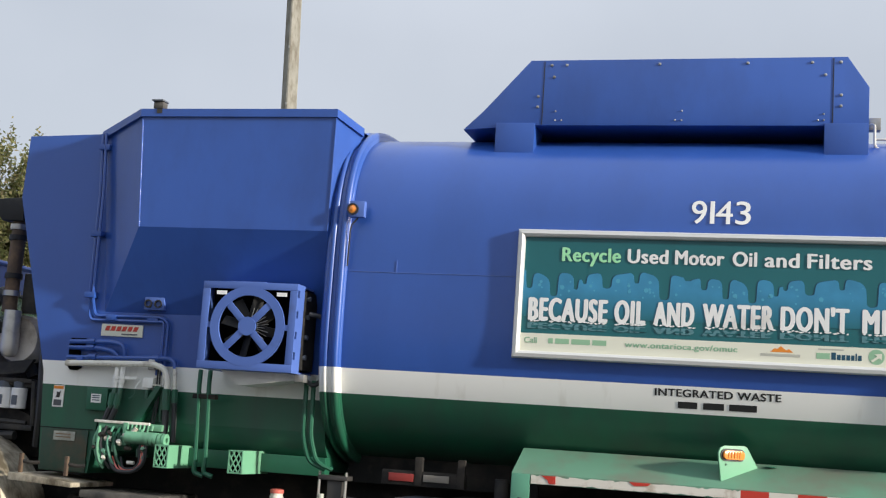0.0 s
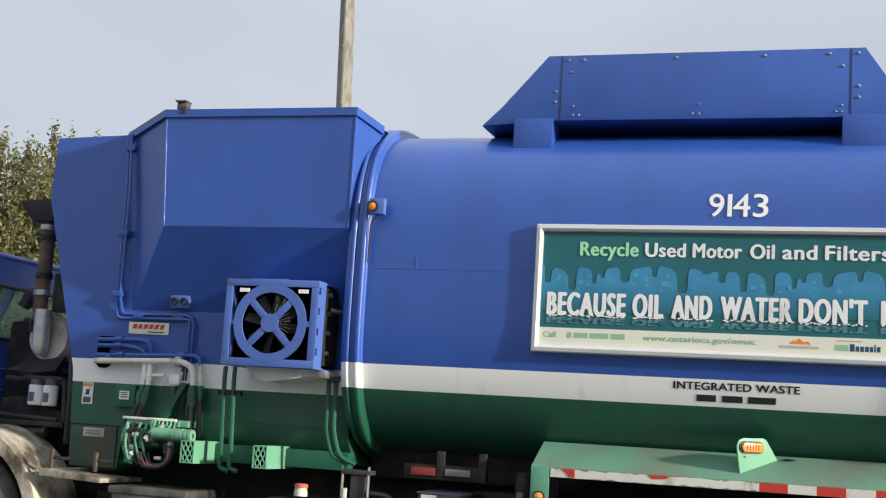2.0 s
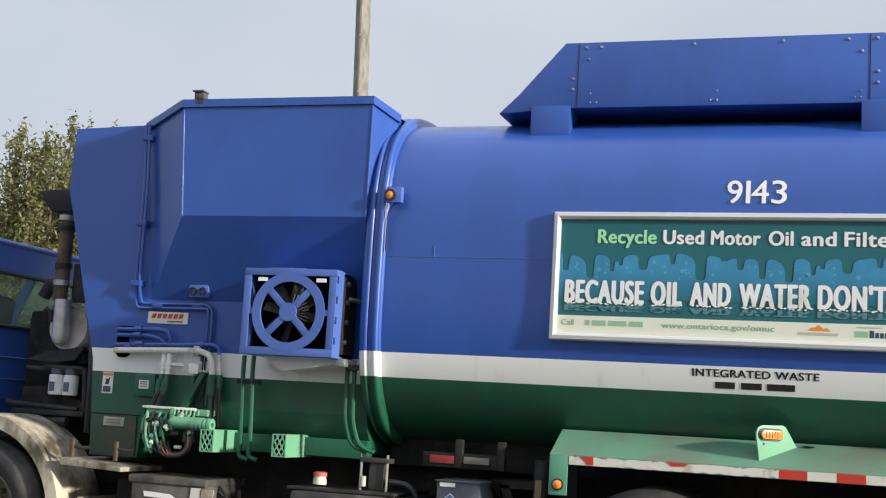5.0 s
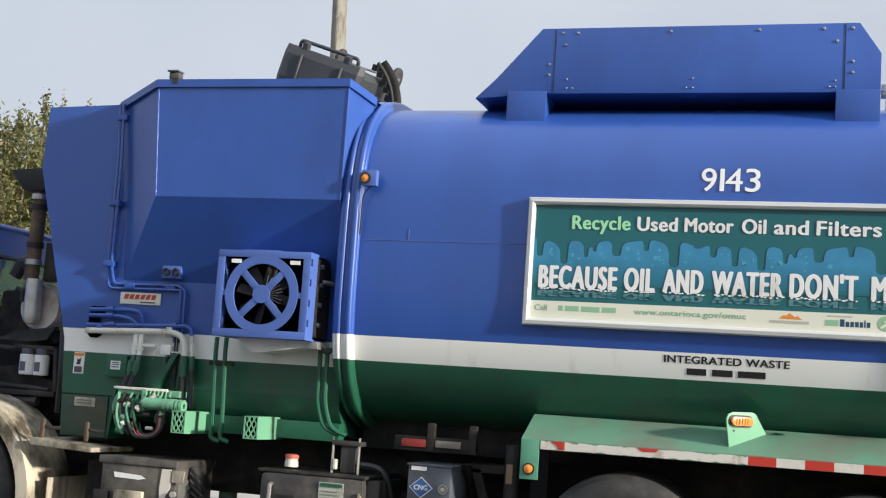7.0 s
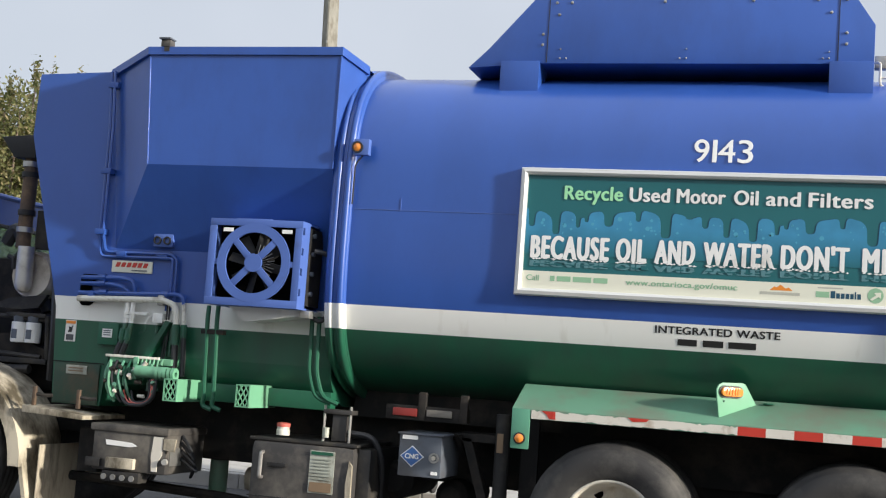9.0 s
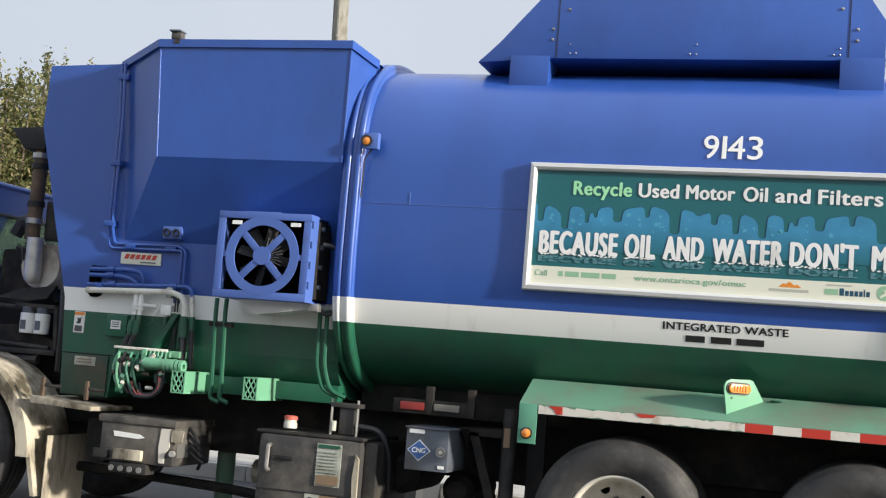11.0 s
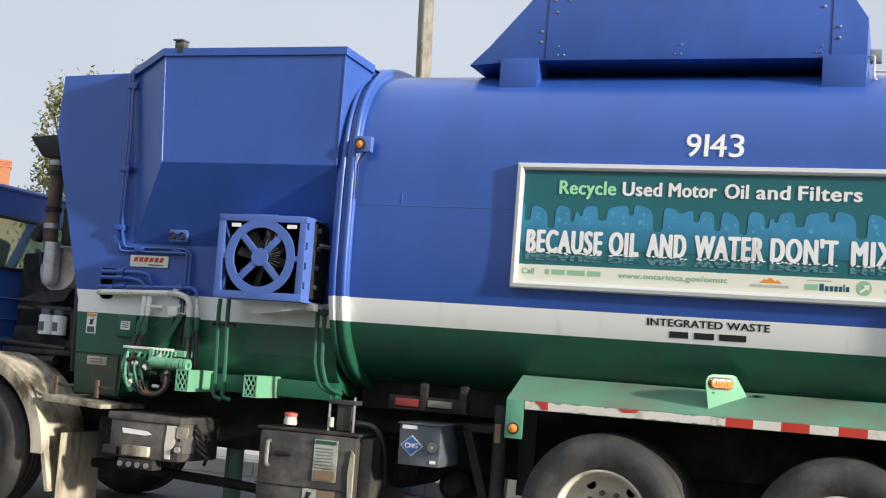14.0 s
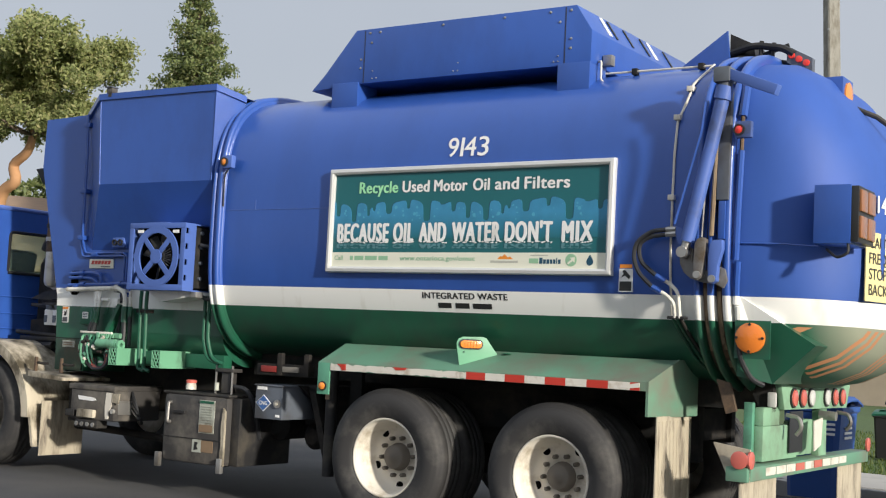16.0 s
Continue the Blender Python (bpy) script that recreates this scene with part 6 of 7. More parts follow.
tp("rear_frame_panel", bx(B(), 2.24, 2.30, 8.10, 8.80, 0.70, 0.93, 0.01), M_MINT_SUNLIT, label="green rear frame panel in a paint lightened for sunlight")
tp("rear_frame_panel", bx(B(), 2.24, 2.30, 8.10, 8.42, 0.93, 1.05, 0.01), M_MINT_SUNLIT)
tp("rear_frame_panel", bx(B(), 2.20, 2.25, 8.80, 9.30, 0.70, 0.95, 0.01), M_MINT_SUNLIT)
tp("rear_frame_panel", bx(B(), 2.24, 2.30, 9.30, 9.48, 0.66, 1.05, 0.01), M_MINT_SUNLIT)
tp("rear_frame_post", bx(B(), 2.18, 2.24, 8.06, 8.11, 0.70, 1.08, 0.008), M_MINT_SHADED)
for y in (8.46, 9.62):
    hk = tp("tow_hook", tube(B(), [(2.33, y, 1.0), (2.42, y, 0.99), (2.44, y, 0.92), (2.40, y, 0.87)], 0.014, 8, 0.04), M_STEEL, label="worn steel tow hook")
tp("pintle", cyl(B(), (2.30, 9.30, 0.985), (2.42, 9.30, 0.98), 0.034, 14), M_STEEL)
tp("hanging_rag", prism(B(), [(8.95, 0.95), (9.15, 0.97), (9.12, 0.78), (8.97, 0.74)], "x", 2.36, 2.37), M_TAPE_W)
tp("black_flap", bx(B(), 2.31, 2.32, 8.58, 8.86, 0.74, 1.02, 0.004), M_HOSE)
bp_ = tp("rear_bumper", bx(B(), 2.22, 2.36, 7.66, 10.40, 0.60, 0.69, 0.008), M_MINT_DUSTY, label="scuffed green step bumper with reflective tape")
for k in range(9):
    tp("bumper_tape", bx(B(), 2.36, 2.364, 8.0 + 0.2 * k, 8.18 + 0.2 * k, 0.625, 0.675), M_REDLAMP_DULL if k in (3, 5) else M_TAPE_W, bp_)
for y in (7.70, 10.36):
    tp("bumper_reflector", lathe(B(), [(0, 0.055), (0.014, 0.055), (0.018, 0.04)], "x", (2.36, y, 0.735), 20), M_REDLAMP_DULL, bp_)
tp("bumper_reflector", lathe(B(), [(0, 0.055), (-0.014, 0.055), (-0.018, 0.04)], "y", (2.31, 7.66, 0.735), 20), M_REDLAMP_DULL, bp_)
tp("bumper_gusset", prism(B(), [(2.12, 0.83), (2.36, 0.80), (2.36, 0.60), (2.22, 0.62)], "y", 7.70, 7.72), M_FLAP, bp_)
for y0, y1 in ((7.68, 8.36), (9.76, 10.40)):
    tp("rear_flap", bx(B(), 2.30, 2.31, y0, y1, 0.15, 0.60, 0.004), M_FLAP, bp_, "grey rubber rear flap")
tp("muddy_hanger", prism(B(), [(2.03, 1.22), (2.12, 1.20), (2.17, 1.02), (2.10, 1.0)], "y", 7.95, 7.98), M_RUST)
tp("rear_crossbeam", bx(B(), 2.05, 2.25, 8.4, 9.86, 1.02, 1.16, 0.02), M_FRAME)

# roof gear above the tailgate
tp("roof_fin", prism(B(), [(1.43, 3.30), (1.43, 3.46), (1.775, 3.70), (1.80, 3.46), (1.80, 3.30)], "y", 8.60, 8.62, 0.003), M_BLUE, label="triangular blue roof fin")
tp("roof_fin", prism(B(), [(1.775, 3.30), (1.775, 3.69), (1.95, 3.60), (2.0, 3.30)], "y", 8.66, 9.6), M_BLACK)
tp("roof_gear_arm", tube(B(), [(1.80, 8.64, 3.545), (1.98, 8.6, 3.575), (2.20, 8.58, 3.53), (2.27, 8.58, 3.48)], 0.026, 8, 0.06), M_BLACK, label="black tailgate hydraulic arm")
for a, b in (((1.85, 8.62, 3.45), (2.22, 8.62, 3.56)), ((2.02, 8.6, 3.40), (2.03, 8.6, 3.60)), ((2.10, 8.6, 3.40), (2.12, 8.6, 3.58)), ((1.85, 8.62, 3.50), (2.3, 8.62, 3.42))):
    tp("roof_gear_rod", cyl(B(), a, b, 0.016, 8), M_BLACK)
rl = tp("rear_lamp_bar", prism(B(), [(2.22, 3.545), (2.40, 3.445), (2.40, 3.32), (2.22, 3.43)], "y", 8.58, 8.64), M_GREY_BOX, label="grey lamp bar with three red lamps")
for k in range(3):
    tp("red_lamp", lathe(B(), [(0, 0.024), (-0.014, 0.022), (-0.018, 0.001)], "y", (2.255 + 0.052 * k, 8.58, 3.475 - 0.030 * k), 14), M_REDLAMP, rl)
yb = tp("roof_signal_box", bx(B(), 2.42, 2.62, 8.56, 8.80, 3.07, 3.30, 0.006), M_BLUE, label="blue box with a round amber lamp")
tp("amber_lamp", lathe(B(), [(0, 0.085), (0.012, 0.085), (0.02, 0.06), (0.022, 0.001)], "x", (2.62, 8.68, 3.19), 20), M_AMBER, yb)
tp("gate_handrail", tube(B(), [(2.62, 8.7, 3.12), (2.80, 8.75, 3.04), (2.95, 8.8, 2.92)], 0.018, 8), M_BLACK)


# ---- street ----
def at(az, d):
    """The place d metres off, az degrees to the left of straight across the road."""
    w = radians(az)
    return Vector((EYE_PLACE[0] - d * math.sin(w), EYE_PLACE[1] + d * math.cos(w), 0))


# kerb stones and pavement slabs in the stretch beside the truck
pave = bpy.data.objects["pavement"]
bm = bx(B(), 0, 0.995, 0, 0.15, -0.15, 0.02, 0.012)
first = part("kerb_stone", bm, M_CONCRETE, pave)
first.location = (-20, KERB - 0.155, 0.135)
for k in range(1, 26):
    o = new("kerb_stone", first.data)
    o.parent, o.location = pave, (-20 + k, KERB - 0.155, 0.135)
slab = part("paving_slab", bx(B(), 0, 1.49, 0, 1.7, -0.03, 0.0, 0.006), M_CONCRETE, pave)
slab.location = (-20, KERB + 0.1, 0.152)
for k in range(1, 17):
    o = new("paving_slab", slab.data)
    o.parent, o.location = pave, (-20 + 1.5 * k, KERB + 0.1, 0.152)

# utility pole
M_POLE = material("weathered_pole", (0.27, 0.26, 0.225), 0.9, vary=0.35, scale=5.0, grain=40, bump=0.5, dirt=(0.15, 0.13, 0.10), dirt_amount=0.45, dirt_scale=6, stretch=(3, 3, 0.9))
foot = at(22.35, 17.2)
pole = tagged(new("utility_pole"), "weathered grey-brown wooden utility pole beside the pavement", "utility pole")
pole.location = (foot.x + 0.19, foot.y, 0.1)
shaft_rings = []
for z, r in ((-0.2, 0.122), (2.5, 0.117), (5.5, 0.109), (8.0, 0.101), (11.0, 0.092)):
    corners = [radians(-41.7 + 45 + 90 * k + e) for k in range(4) for e in (-6, 6)]
    shaft_rings.append([(-0.20 * z / 5.5 + r * math.cos(w), r * math.sin(w), z) for w in corners])
part("shaft", loft(B(), shaft_rings, smooth=False), M_POLE, pole)
for k in range(7):
    part("staple", bx(B(), -0.12 - 0.03 * k, -0.10 - 0.03 * k, -0.125, -0.10, 3.2 + 0.8 * k, 3.23 + 0.8 * k), M_STEEL, pole)

# trees
def foliage_material(name, dark, light, dry):
    m = bpy.data.materials.new(name)
    m.use_nodes = True
    n, l = m.node_tree.nodes, m.node_tree.links
    b = n["Principled BSDF"]
    g = n.new("ShaderNodeNewGeometry")
    r = n.new("ShaderNodeValToRGB")
    e = r.color_ramp.elements
    e[0].color, e[1].color = (*dark, 1), (*dry, 1)
    e.new(0.55).color = (*light, 1)
    l.new(g.outputs["Random Per Island"], r.inputs[0])
    l.new(r.outputs[0], b.inputs["Base Color"])
    b.inputs["Roughness"].default_value = 0.6
    b.inputs["Subsurface Weight"].default_value = 0.0
    b.inputs["Transmission Weight"].default_value = 0.0
    thin, both, out = n.new("ShaderNodeBsdfTranslucent"), n.new("ShaderNodeMixShader"), n["Material Output"]
    both.inputs[0].default_value = 0.45
    l.new(r.outputs[0], thin.inputs["Color"])
    l.new(b.outputs[0], both.inputs[1])
    l.new(thin.outputs[0], both.inputs[2])
    l.new(both.outputs[0], out.inputs["Surface"])
    return m


M_BARK = material("bark", (0.16, 0.12, 0.09), 0.9, vary=0.3, grain=30, bump=0.4, stretch=(4, 4, 1))
M_BARK_TAN = material("peeling_tan_bark", (0.46, 0.25, 0.12), 0.75, vary=0.25, grain=20, bump=0.3)
M_LEAF_OLIVE = foliage_material("olive_leaves", (0.09, 0.11, 0.04), (0.21, 0.22, 0.08), (0.32, 0.26, 0.14))
M_LEAF_GREEN = foliage_material("green_leaves", (0.13, 0.165, 0.055), (0.33, 0.37, 0.14), (0.42, 0.40, 0.19))
M_LEAF_FIR = foliage_material("conifer_needles", (0.065, 0.10, 0.035), (0.21, 0.26, 0.09), (0.32, 0.33, 0.15))


def leaves(rng, centres, per, spread, size):
    """Small folded leaf blades scattered round clump centres: vertices and faces for from_pydata."""
    vs, fs = [], []
    for c, sx, sz in centres:
        for _ in range(per):
            d = rng.normal(0, 1, 3) * (sx, sx, sz) * spread
            p = np.array(c) + d
            u = rng.normal(0, 1, 3)
            u /= np.linalg.norm(u)
            w = np.cross(u, rng.normal(0, 1, 3))
            w /= np.linalg.norm(w)
            s = size * rng.uniform(0.6, 1.4)
            i = len(vs)
            vs += [tuple(p - u * s), tuple(p + w * s * 0.45), tuple(p + u * s), tuple(p - w * s * 0.45)]
            fs.append((i, i + 1, i + 2, i + 3))
    return vs, fs


def tree(name, label, place, trunk, limbs, centres, per, spread, size, leaf, bark, seed):
    rng = np.random.default_rng(seed)
    t = tagged(new(name), label, "tree")
    t.location = place
    # the trunk bends smoothly through its given places
    line = [Vector((*p, r)) for p, r in trunk]
    line = [2 * line[0] - line[1]] + line + [2 * line[-1] - line[-2]]
    smooth = []
    for p0, p1, p2, p3 in zip(line, line[1:], line[2:], line[3:]):
        for f in (0.0, 0.25, 0.5, 0.75):
            smooth.append(0.5 * (2 * p1 + (p2 - p0) * f + (2 * p0 - 5 * p1 + 4 * p2 - p3) * f * f + (3 * p1 - p0 - 3 * p2 + p3) * f ** 3))
    smooth.append(line[-2])
    part("trunk", tube(B(), [q.to_3d() for q in smooth], [max(0.01, q.w) for q in smooth], 10), bark, t)
    bm = B()
    for a, b, r in limbs:
        mid = (Vector(a) + Vector(b)) / 2 + Vector(rng.normal(0, 0.12, 3))
        tube(bm, [a, mid, b], [r, r * 0.7, r * 0.35], 6)
    part("branching", bm, M_BARK, t)
    vs, fs = leaves(rng, centres, per, spread, size)
    me = bpy.data.meshes.new("crown")
    me.from_pydata(vs, [], fs)
    me.materials.append(leaf)
    o = new("crown", me)
    o.parent = t
    return t


def feathery_tree(place, seed, high, wide, plumes):
    rng = np.random.default_rng(seed)
    centres, limbs = [], []
    for k in range(plumes):
        a = rng.uniform(0, 2 * math.pi)
        r = wide * math.sqrt(rng.uniform(0, 1))
        x, y = r * math.cos(a), r * math.sin(a)
        top = high * rng.uniform(0.80, 1.0) - 0.25 * r
        limbs.append(((x * 0.3, y * 0.3, high * 0.25), (x, y, top - 0.3), 0.035))
        for z in np.arange(high * 0.28, top, 0.22):
            f = (z - high * 0.28) / (top - high * 0.28)
            centres.append(((x + rng.normal(0, 0.09), y + rng.normal(0, 0.09), z), 0.30 * (1.05 - f) + 0.05, 0.22))
    return tree("garden_tree", "tall feathery tree with olive leaves and upright plumes", place, [((0, 0, -0.1), 0.16), ((0.05, 0, 1.0), 0.13), ((0.0, 0.05, high * 0.5), 0.07)], limbs, centres, 66, 0.6, 0.040, M_LEAF_OLIVE, M_BARK, seed)


feathery_tree(at(35.1, 21.5), 3, 5.85, 1.42, 58)
feathery_tree(at(31.5, 23.0), 5, 5.6, 1.3, 18)


def round_tree(place, seed, centre, radii, lobes, trunk, bark, label, leaf, per=60, size=0.06):
    """A crown of separate leafy lobes, each a heap of small clumps, with sky between them."""
    rng = np.random.default_rng(seed)
    centres, limbs = [], []
    for k in range(lobes):
        d = rng.normal(0, 1, 3)
        d /= np.linalg.norm(d)
        q = rng.uniform(0.05, 1.0) ** 0.5
        c = np.array([centre[i] + d[i] * radii[i] * q for i in range(3)])
        wide = rng.uniform(0.26, 0.48) * radii[0] / 2
        if c[2] < centre[2] and k % 2:
            limbs.append((trunk[-2][0], tuple(c), 0.03))
        for _ in range(9):
            o = rng.normal(0, 1, 3)
            o /= np.linalg.norm(o)
            o[2] = abs(o[2]) * 0.9 - 0.25
            centres.append((tuple(c + o * wide), wide * 0.42, wide * 0.32))
    return tree("shade_tree", label, place, trunk, limbs, centres, per, 0.62, size, leaf, bark, seed)


round_tree(at(57.6, 26), 11, (0, 0, 6.0), (1.95, 2.0, 1.25), 56, [((-1.2, 0.1, -0.1), 0.17), ((-0.98, 0.05, 2.4), 0.15), ((-0.72, 0.0, 3.80), 0.125), ((-0.24, 0.0, 4.12), 0.11), ((-0.32, 0, 4.45), 0.10), ((0.10, 0, 4.68), 0.09), ((0.26, 0, 5.0), 0.07), ((0.3, 0.1, 5.6), 0.05)], M_BARK_TAN, "broadleaf tree with a bent tan trunk and light green crown", M_LEAF_GREEN, 150, 0.046)
round_tree(at(46.2, 34), 12, (0, 0, 4.9), (1.5, 1.5, 1.4), 16, [((0, 0, -0.1), 0.14), ((0.05, 0, 2.0), 0.11), ((0, 0, 4.0), 0.07)], M_BARK, "rounded green street tree behind the truck", M_LEAF_GREEN, 70, 0.07)
round_tree(at(56.6, 52), 13, (0, 0, 5.2), (2.4, 2.4, 2.0), 18, [((0, 0, -0.1), 0.2), ((0.05, 0, 2.0), 0.15), ((0, 0, 4.0), 0.1)], M_BARK, "distant rounded dark green tree behind a roof", M_LEAF_FIR, 50, 0.12)
round_tree(at(30.8, 40), 14, (0, 0, 6.0), (1.6, 1.6, 1.2), 14, [((0, 0, -0.1), 0.2), ((0.05, 0, 2.0), 0.15), ((0, 0, 5.0), 0.1)], M_BARK, "small green tree far behind the truck", M_LEAF_GREEN, 50, 0.1)


def conifer(place, seed, high, slope):
    rng = np.random.default_rng(seed)
    centres, limbs = [], []
    z = 1.0
    while z < high - 0.1:
        r = max(0.10, min(1.7, (high - z) * slope))
        n = max(2, int(r * 9))
        for k in range(n):
            a = 2 * math.pi * k / n + rng.uniform(0, 0.9)
            q = r * rng.uniform(0.65, 1.12)
            tip = np.array((q * math.cos(a), q * math.sin(a), z + rng.normal(0, 0.14)))
            limbs.append(((0, 0, z - 0.1), tuple(tip), 0.02))
            # each bough carries upswept tufts, thickest at its tip
            for f, w in ((1.0, 0.26), (0.70, 0.32), (0.38, 0.30)):
                centres.append((tuple(tip * (f, f, 1) + (0, 0, 0.12 * f)), w * (0.5 + 0.5 * min(1, r)), 0.20))
        z += 0.30
    return tree("conifer", "tall pointed dark green conifer", place, [((0, 0, -0.1), 0.18), ((0, 0, high * 0.5), 0.10), ((0, 0, high - 0.3), 0.03)], limbs, centres, 95, 0.44, 0.052, M_LEAF_FIR, M_BARK, seed)


conifer(at(50.6, 32), 21, 10.3, 0.33)

# house beyond the road
M_ROOF = material("brown_shingles", (0.22, 0.15, 0.10), 0.9, vary=0.25, scale=3, grain=30, bump=0.4, stretch=(1, 1, 5))
M_STUCCO = material("tan_stucco", (0.46, 0.38, 0.29), 0.9, vary=0.1, grain=60, bump=0.2)
hp = at(57.5, 40)
house = tagged(new("house"), "low tan stucco house with a brown shingle roof", "house")
house.location = hp
house.rotation_euler = (0, 0, radians(57))
part("wall", bx(B(), -6, 6, -4, 4, -0.2, 3.0), M_STUCCO, house)
part("roof", prism(B(), [(-4.7, 2.9), (0, 5.15), (4.7, 2.9), (4.7, 2.75), (-4.7, 2.75)], "x", -6.6, 6.6), M_ROOF, house)
for x in (-3.5, 2.5):
    w = part("window", bx(B(), x, x + 1.6, -4.05, -3.99, 1.0, 2.2, 0.01), M_WHITE, house)
    part("pane", bx(B(), x + 0.08, x + 1.52, -4.06, -4.052, 1.08, 2.12), M_INK, w)
hp2 = at(24, 48)
house2 = tagged(new("house"), "single-storey tan house behind the lawn", "house")
house2.location = hp2
part("wall", bx(B(), -7, 7, -4, 4, -0.2, 2.4), M_STUCCO, house2)
part("roof", prism(B(), [(-4.7, 2.35), (0, 3.6), (4.7, 2.35), (4.7, 2.2), (-4.7, 2.2)], "x", -7.6, 7.6), M_ROOF, house2)
w = part("window", bx(B(), 1, 2.8, -4.05, -3.99, 0.9, 2.0, 0.01), M_WHITE, house2)
part("pane", bx(B(), 1.08, 2.72, -4.06, -4.052, 0.98, 1.92), M_INK, w)

# a further house whose brick chimney shows over the cab
M_BRICK = material("orange_brick", (0.44, 0.17, 0.09), 0.85, vary=0.25, scale=6, grain=40, bump=0.2)
M_MORTAR = material("brick_mortar", (0.34, 0.24, 0.18), 0.9, vary=0.15, bump=0.1)
house3 = tagged(new("house"), "tan house with an orange brick chimney", "house")
house3.location = at(38.6, 41)
house3.rotation_euler = (0, 0, radians(40))
part("wall", bx(B(), -3.5, 3.5, -3, 3, -0.2, 2.7), M_STUCCO, house3)
part("roof", prism(B(), [(-3.6, 2.65), (0, 5.0), (3.6, 2.65), (3.6, 2.5), (-3.6, 2.5)], "x", -4, 4), M_ROOF, house3)
chimney = part("chimney", bx(B(), -1.65, -0.93, -0.38, 0.34, 4.2, 6.50), M_MORTAR, house3)
for k in range(29):
    grow = 0.035 if k > 25 else 0.012
    part("brick_course", bx(B(), -1.65 - grow, -0.93 + grow, -0.38 - grow, 0.34 + grow, 4.35 + 0.075 * k, 4.413 + 0.075 * k), M_BRICK, chimney)

# houses across the way behind the viewer close the street
for x in (-16, 2, 20):
    h3 = tagged(new("house"), "plain tan house on the near side of the road", "house")
    h3.location = (x, -18, 0)
    part("wall", bx(B(), -6, 6, -4, 4, -0.2, 2.7), M_STUCCO, h3)
    part("roof", prism(B(), [(-4.7, 2.65), (0, 4.3), (4.7, 2.65), (4.7, 2.5), (-4.7, 2.5)], "x", -6.6, 6.6), M_ROOF, h3)

# lawn grass where it shows behind the truck
rng = np.random.default_rng(8)
vs, fs = [], []
for _ in range(16000):
    x, y = rng.uniform(-12, -2), 14.55 + 9 * rng.uniform(0, 1) ** 1.5
    a, h = rng.uniform(0, 6.28), rng.uniform(0.03, 0.07)
    i = len(vs)
    dx, dy = 0.012 * math.cos(a), 0.012 * math.sin(a)
    vs += [(x - dx, y - dy, 0.12), (x + dx, y + dy, 0.12), (x + rng.normal(0, 0.02), y + rng.normal(0, 0.02), 0.13 + h)]
    fs.append((i, i + 1, i + 2))
me = bpy.data.meshes.new("grass")
me.from_pydata(vs, [], fs)
me.materials.append(foliage_material("grass_blades", (0.05, 0.09, 0.02), (0.11, 0.17, 0.035), (0.19, 0.20, 0.06)))
tagged(new("grass", me), "short green lawn grass", "grass", kind="stuff")


# ---- wheeled bins ----
HINGE = Vector((0, 0.35, 1.0))
BIG = 1.05


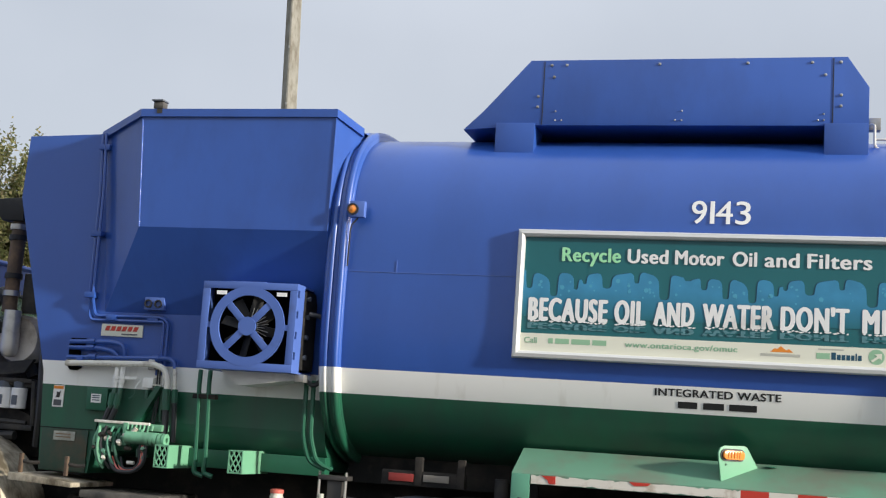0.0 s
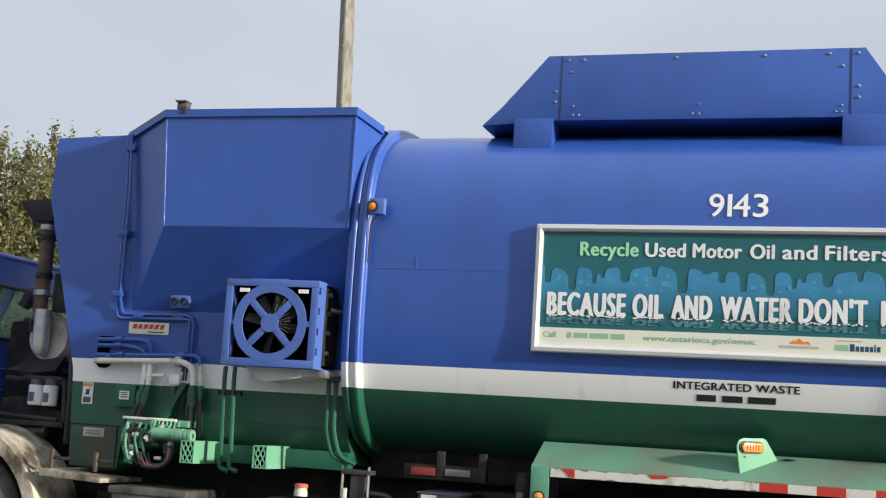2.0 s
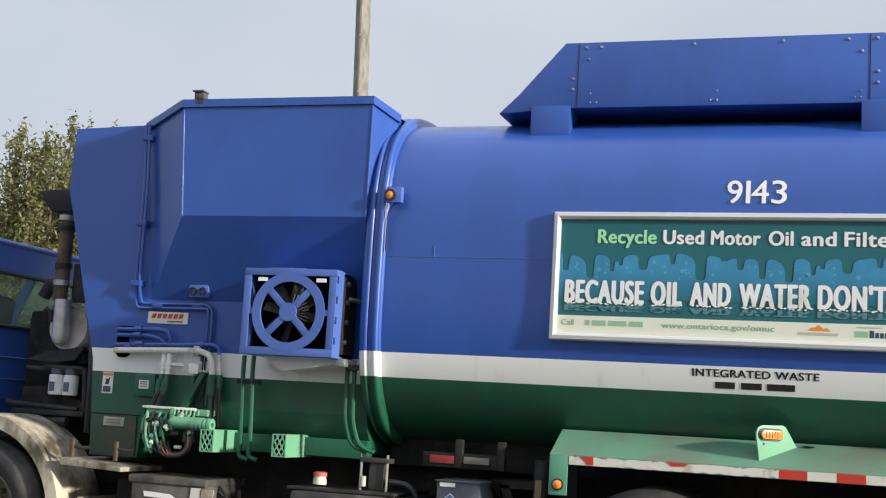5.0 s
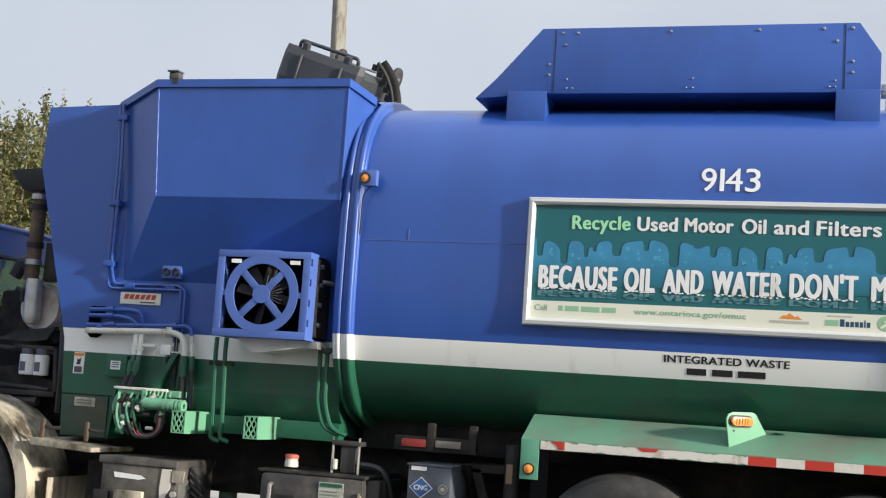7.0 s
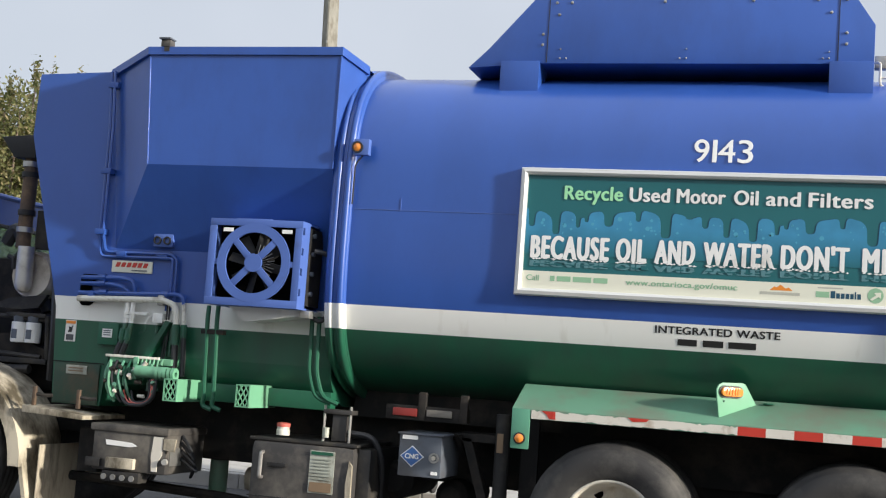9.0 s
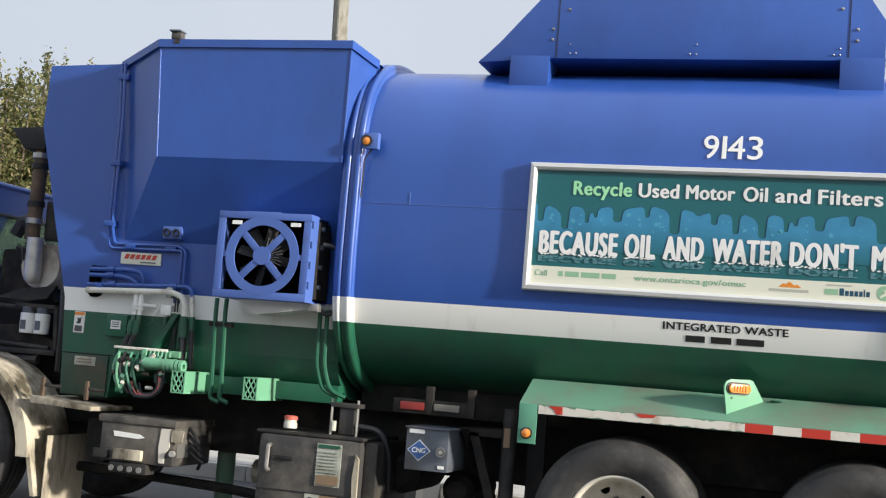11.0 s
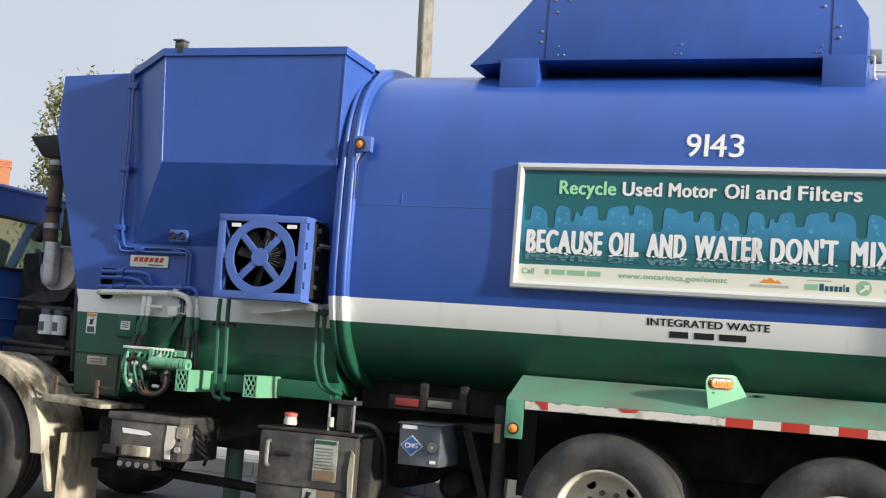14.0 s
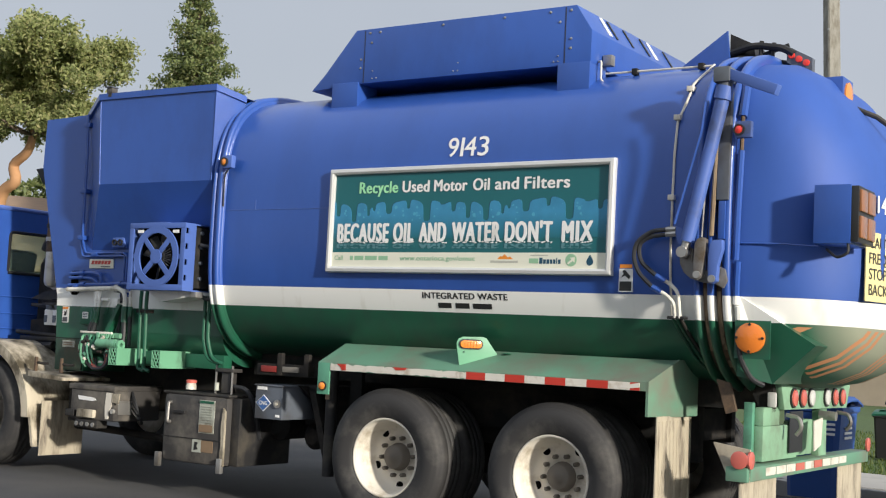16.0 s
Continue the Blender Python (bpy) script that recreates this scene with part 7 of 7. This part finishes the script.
def wheeled_bin(plastic, lid_mat, label, group="", size=1.0, lettered=False):
    b = tagged(new("wheeled_bin"), label, "bin", group)
    bm = B()
    rings = []
    for z, hx, hy in ((0.05, 0.25, 0.31), (0.30, 0.262, 0.32), (0.92, 0.295, 0.35), (0.94, 0.32, 0.375), (0.99, 0.32, 0.375)):
        rings.append([(x, y, z) for x, y in ((-hx, -hy + 0.05), (-hx + 0.05, -hy), (hx - 0.05, -hy), (hx, -hy + 0.05), (hx, hy - 0.05), (hx - 0.05, hy), (-hx + 0.05, hy), (-hx, hy - 0.05))])
    inner = [[(x * 0.93, y * 0.93, z) for x, y, z in rings[-1]], [(x * 0.90, y * 0.90, 0.12) for x, y, z in rings[0]]]
    loft(bm, rings + inner, smooth=False)
    part("body", bm, plastic, b)
    for x in (-0.15, 0.15):
        part("body_rib", prism(B(), [(0.29, 0.15), (0.385, 0.92), (0.36, 0.92), (0.26, 0.15)], "x", x - 0.03, x + 0.03), plastic, b)
    for x in (-0.26, 0.26):
        w = part("wheel", lathe(B(), [(-0.022, 0.05), (-0.022, 0.088), (-0.012, 0.098), (0.012, 0.098), (0.022, 0.088), (0.022, 0.05)], "x", (x, 0.345, 0.10), 26), M_RUBBER, b)
        part("wheel_hub", lathe(B(), [(-0.026, 0.04), (0.026, 0.04)], "x", (x, 0.345, 0.10), 14), plastic, w)
    part("axle", tube(B(), [(-0.29, 0.345, 0.10), (0.29, 0.345, 0.10)], 0.010, 8), M_STEEL, b)
    part("handle", tube(B(), [(-0.25, 0.34, 0.97), (-0.25, 0.44, 0.98), (0.25, 0.44, 0.98), (0.25, 0.34, 0.97)], 0.015, 8, 0.03), plastic, b)
    lid = tagged(new("lid"), "ribbed plastic lid")
    lid.parent, lid.location = b, HINGE
    bm = B()
    rows = []
    for k, (y, z) in enumerate(((0.04, 0.02), (-0.02, 0.05), (-0.20, 0.085), (-0.45, 0.08), (-0.66, 0.045), (-0.735, 0.0))):
        rows.append([(-0.335, y, z - 0.02), (-0.30, y, z + 0.012), (0.0, y, z + 0.02), (0.30, y, z + 0.012), (0.335, y, z - 0.02), (0.33, y, z - 0.035), (0.0, y, z - 0.006), (-0.33, y, z - 0.035)])
    loft(bm, rows, smooth=False)
    part("lid_shell", bm, lid_mat, lid)
    for x in (-0.17, 0.17):
        part("lid_rib", tube(B(), [(x, 0.0, 0.075), (x, -0.20, 0.105), (x, -0.45, 0.10), (x * 1.1, -0.66, 0.065)], 0.012, 6), lid_mat, lid)
    part("lid_recess", prism(B(), [(-0.20, -0.62), (0.20, -0.62), (0.17, -0.40), (-0.17, -0.40)], "z", 0.098, 0.104), M_INK if lettered else lid_mat, lid)
    if lettered:
        words("lid_text", "TRASH", 0.062, M_WHITE, lid, Matrix.Translation((-0.15, -0.50, 0.107)) @ Matrix.Rotation(radians(-6), 4, "X"), bold=0.003)
        part("printed_bar", bx(B(), -0.17, 0.17, -0.60, -0.54, 0.104, 0.108), M_TANKGREY, lid)
    for x in (-0.18, 0.18):
        part("lid_lug", bx(B(), x - 0.025, x + 0.025, 0.02, 0.09, -0.02, 0.04, 0.01), lid_mat, lid)
    b.scale = (size, size, size)
    return b, lid


trash_bin, trash_lid = wheeled_bin(M_PLASTIC_GREY, M_PLASTIC_GREY, "dark grey wheeled trash bin emptied by the truck", size=BIG, lettered=True)
blue_bin, _ = wheeled_bin(M_PLASTIC_BLUE, M_PLASTIC_BLUE, "blue wheeled recycling bin at the kerb", size=0.95)
for k in range(3):
    part("printed_bar", bx(B(), 0.294, 0.300, -0.16, 0.10, 0.66 + 0.05 * k, 0.685 + 0.05 * k), M_WHITE, blue_bin)
    part("printed_bar", bx(B(), 0.06, 0.25, -0.352, -0.345, 0.70 + 0.05 * k, 0.725 + 0.05 * k), M_WHITE, blue_bin)
p = at(22.4, 13.4)
blue_bin.matrix_basis = pose(p.x, p.y, 0.0, 0, 0, 6) @ Matrix.Diagonal((0.95, 0.95, 0.95, 1))
green_bin, _ = wheeled_bin(M_INK, M_GREEN, "small black wheeled bin with a dark green lid on the lawn", size=0.6)
p = at(19.6, 18.0)
green_bin.matrix_basis = pose(p.x, p.y, 0.13, 0, 0, 10) @ Matrix.Diagonal((0.6, 0.6, 0.6, 1))

# the truck's gripper, which holds the bin
gripper = tagged(new("bin_gripper"), "black curved gripper arms with rubber pads")
gripper.parent = truck
gripper.scale = (BIG, BIG, BIG)
for s in (-1, 1):
    last = 62 if s > 0 else 20
    bend = [(s * 0.46 * math.cos(radians(a)), 0.50 * math.sin(radians(a))) for a in range(-100, last + 1, 9)]
    for z in (0.33, 0.49):
        part("claw", tube(B(), [(x, y, z) for x, y in bend], [0.026 - 0.012 * k / len(bend) for k in range(len(bend))], 8), M_BLACK, gripper)
    part("belt", tube(B(), [(x * 0.99, y * 0.99, 0.41) for x, y in bend], 0.055, 6, 0.0, 0.35), M_FRAME, gripper)
    for x, y in bend[5:]:
        part("pad", bx(B(), x * 0.90 - 0.02, x * 0.90 + 0.02, y * 0.90 - 0.026, y * 0.90 + 0.026, 0.33, 0.49, 0.008), M_HOSE, gripper)
part("gripper_beam", bx(B(), -0.42, 0.42, -0.58, -0.48, 0.34, 0.48, 0.01), M_BLACK, gripper)
part("gripper_boom", bx(B(), -0.08, 0.08, -1.05, -0.58, 0.34, 0.46, 0.01), M_BLACK, gripper)


def held(t, x, y, z, swing, tilt, yaw=0):
    """The bin's pose when its hinge is at x, y, z and it is tipped towards the hopper by swing degrees."""
    return (t, pose(x, y, z, 0, 0, yaw) @ pose(0, 0, 0, 0, tilt, 0) @ pose(0, 0, 0, swing, 0, 0) @ Matrix.Translation(-HINGE * BIG))


def motions():
    rows = []
    for t, dx, dy, h in TRUCK_ROWS:
        turn = pose(dx, dy, 0, 0, 0, h)
        rows.append((t, turn @ pose(*BASE)))
    walk(truck, rows)
    # wheels roll with the way that the truck has gone
    fine, gone, last = [], 0.0, None
    for (t0, m0), (t1, m1) in zip(rows, rows[1:]):
        n = max(1, int(math.ceil((m1.translation - m0.translation).length / 0.5)))
        for k in range(n):
            fine.append((t0 + (t1 - t0) * k / n, m0.translation.lerp(m1.translation, k / n)))
    fine.append((rows[-1][0], rows[-1][1].translation.copy()))
    rolled = []
    for t, p in fine:
        gone += (p - last).length if last is not None else 0.0
        last = p.copy()
        rolled.append((t, -math.degrees(gone / 0.515)))
    for w in WHEELS:
        c = w.location.copy()
        walk(w, [(t, pose(*c, 0, a, 0)) for t, a in rolled])
    # the bin is lifted, emptied and set down again
    ground = (-3.1, 12.0 + HINGE.y * BIG, HINGE.z * BIG)
    lifted = [
        held(4.3, *ground, 0, 0),
        held(4.9, -3.1, 11.7, 2.4, 8, 2),
        held(5.4, -3.1, 10.6, 3.9, 35, 8),
        held(5.7, -3.1, 9.6, 4.1, 85, 12),
        held(6.0, -3.07, 8.6, 3.35, 130, 8, 11),
        held(6.2, -3.06, 8.39, 3.18, 140, 8, 11),
        held(6.5, -3.06, 8.39, 3.18, 140, 8, 11),
        held(6.7, -3.08, 8.46, 3.30, 135, 10, 11),
        held(6.8, -3.13, 8.66, 3.55, 129, 12, 11),
        held(6.9, -3.15, 9.0, 3.82, 111, 14, 11),
        held(7.0, -3.20, 9.3, 4.01, 102, 18, 3),
        held(7.1, -3.17, 9.45, 4.11, 85, 19, 0),
        held(7.2, -3.13, 9.6, 4.21, 70, 20, -2),
        held(7.3, -3.11, 9.85, 4.25, 56, 19, -3),
        held(7.4, -3.08, 10.2, 4.17, 36, 17, -3),
        held(7.5, -2.98, 10.6, 4.02, 15, 13, 0),
        held(7.6, -3.10, 10.9, 3.98, 6, 9),
        held(7.8, -3.10, 11.2, 3.5, 3, 5),
        held(8.6, -3.1, 11.9, 1.8, 0, 1),
        held(9.3, *ground, 0, 0),
    ]
    walk(trash_bin, [(0.0, lifted[0][1])] + lifted + [(16.0, lifted[-1][1])])
    # its lid falls open as it tips and swings shut afterwards
    walk(trash_lid, [(t, pose(*HINGE, a, 0, 0)) for t, a in ((0, 0), (5.4, 0), (5.8, 30), (6.2, 60), (6.6, 60), (6.9, 8), (7.1, 3), (7.3, -6), (7.4, -9), (7.6, -3), (7.9, 0), (16.0, 0))])
    # the gripper goes with the bin while it holds it, and rests against the truck otherwise
    rest = pose(*BASE)
    stow = rest.inverted() @ pose(-3.1, 11.0, 0.1)
    walk(gripper, [(0.0, stow), (3.4, stow)] + [(t, rest.inverted() @ m) for t, m in lifted] + [(10.4, stow), (16.0, stow)])


motions()
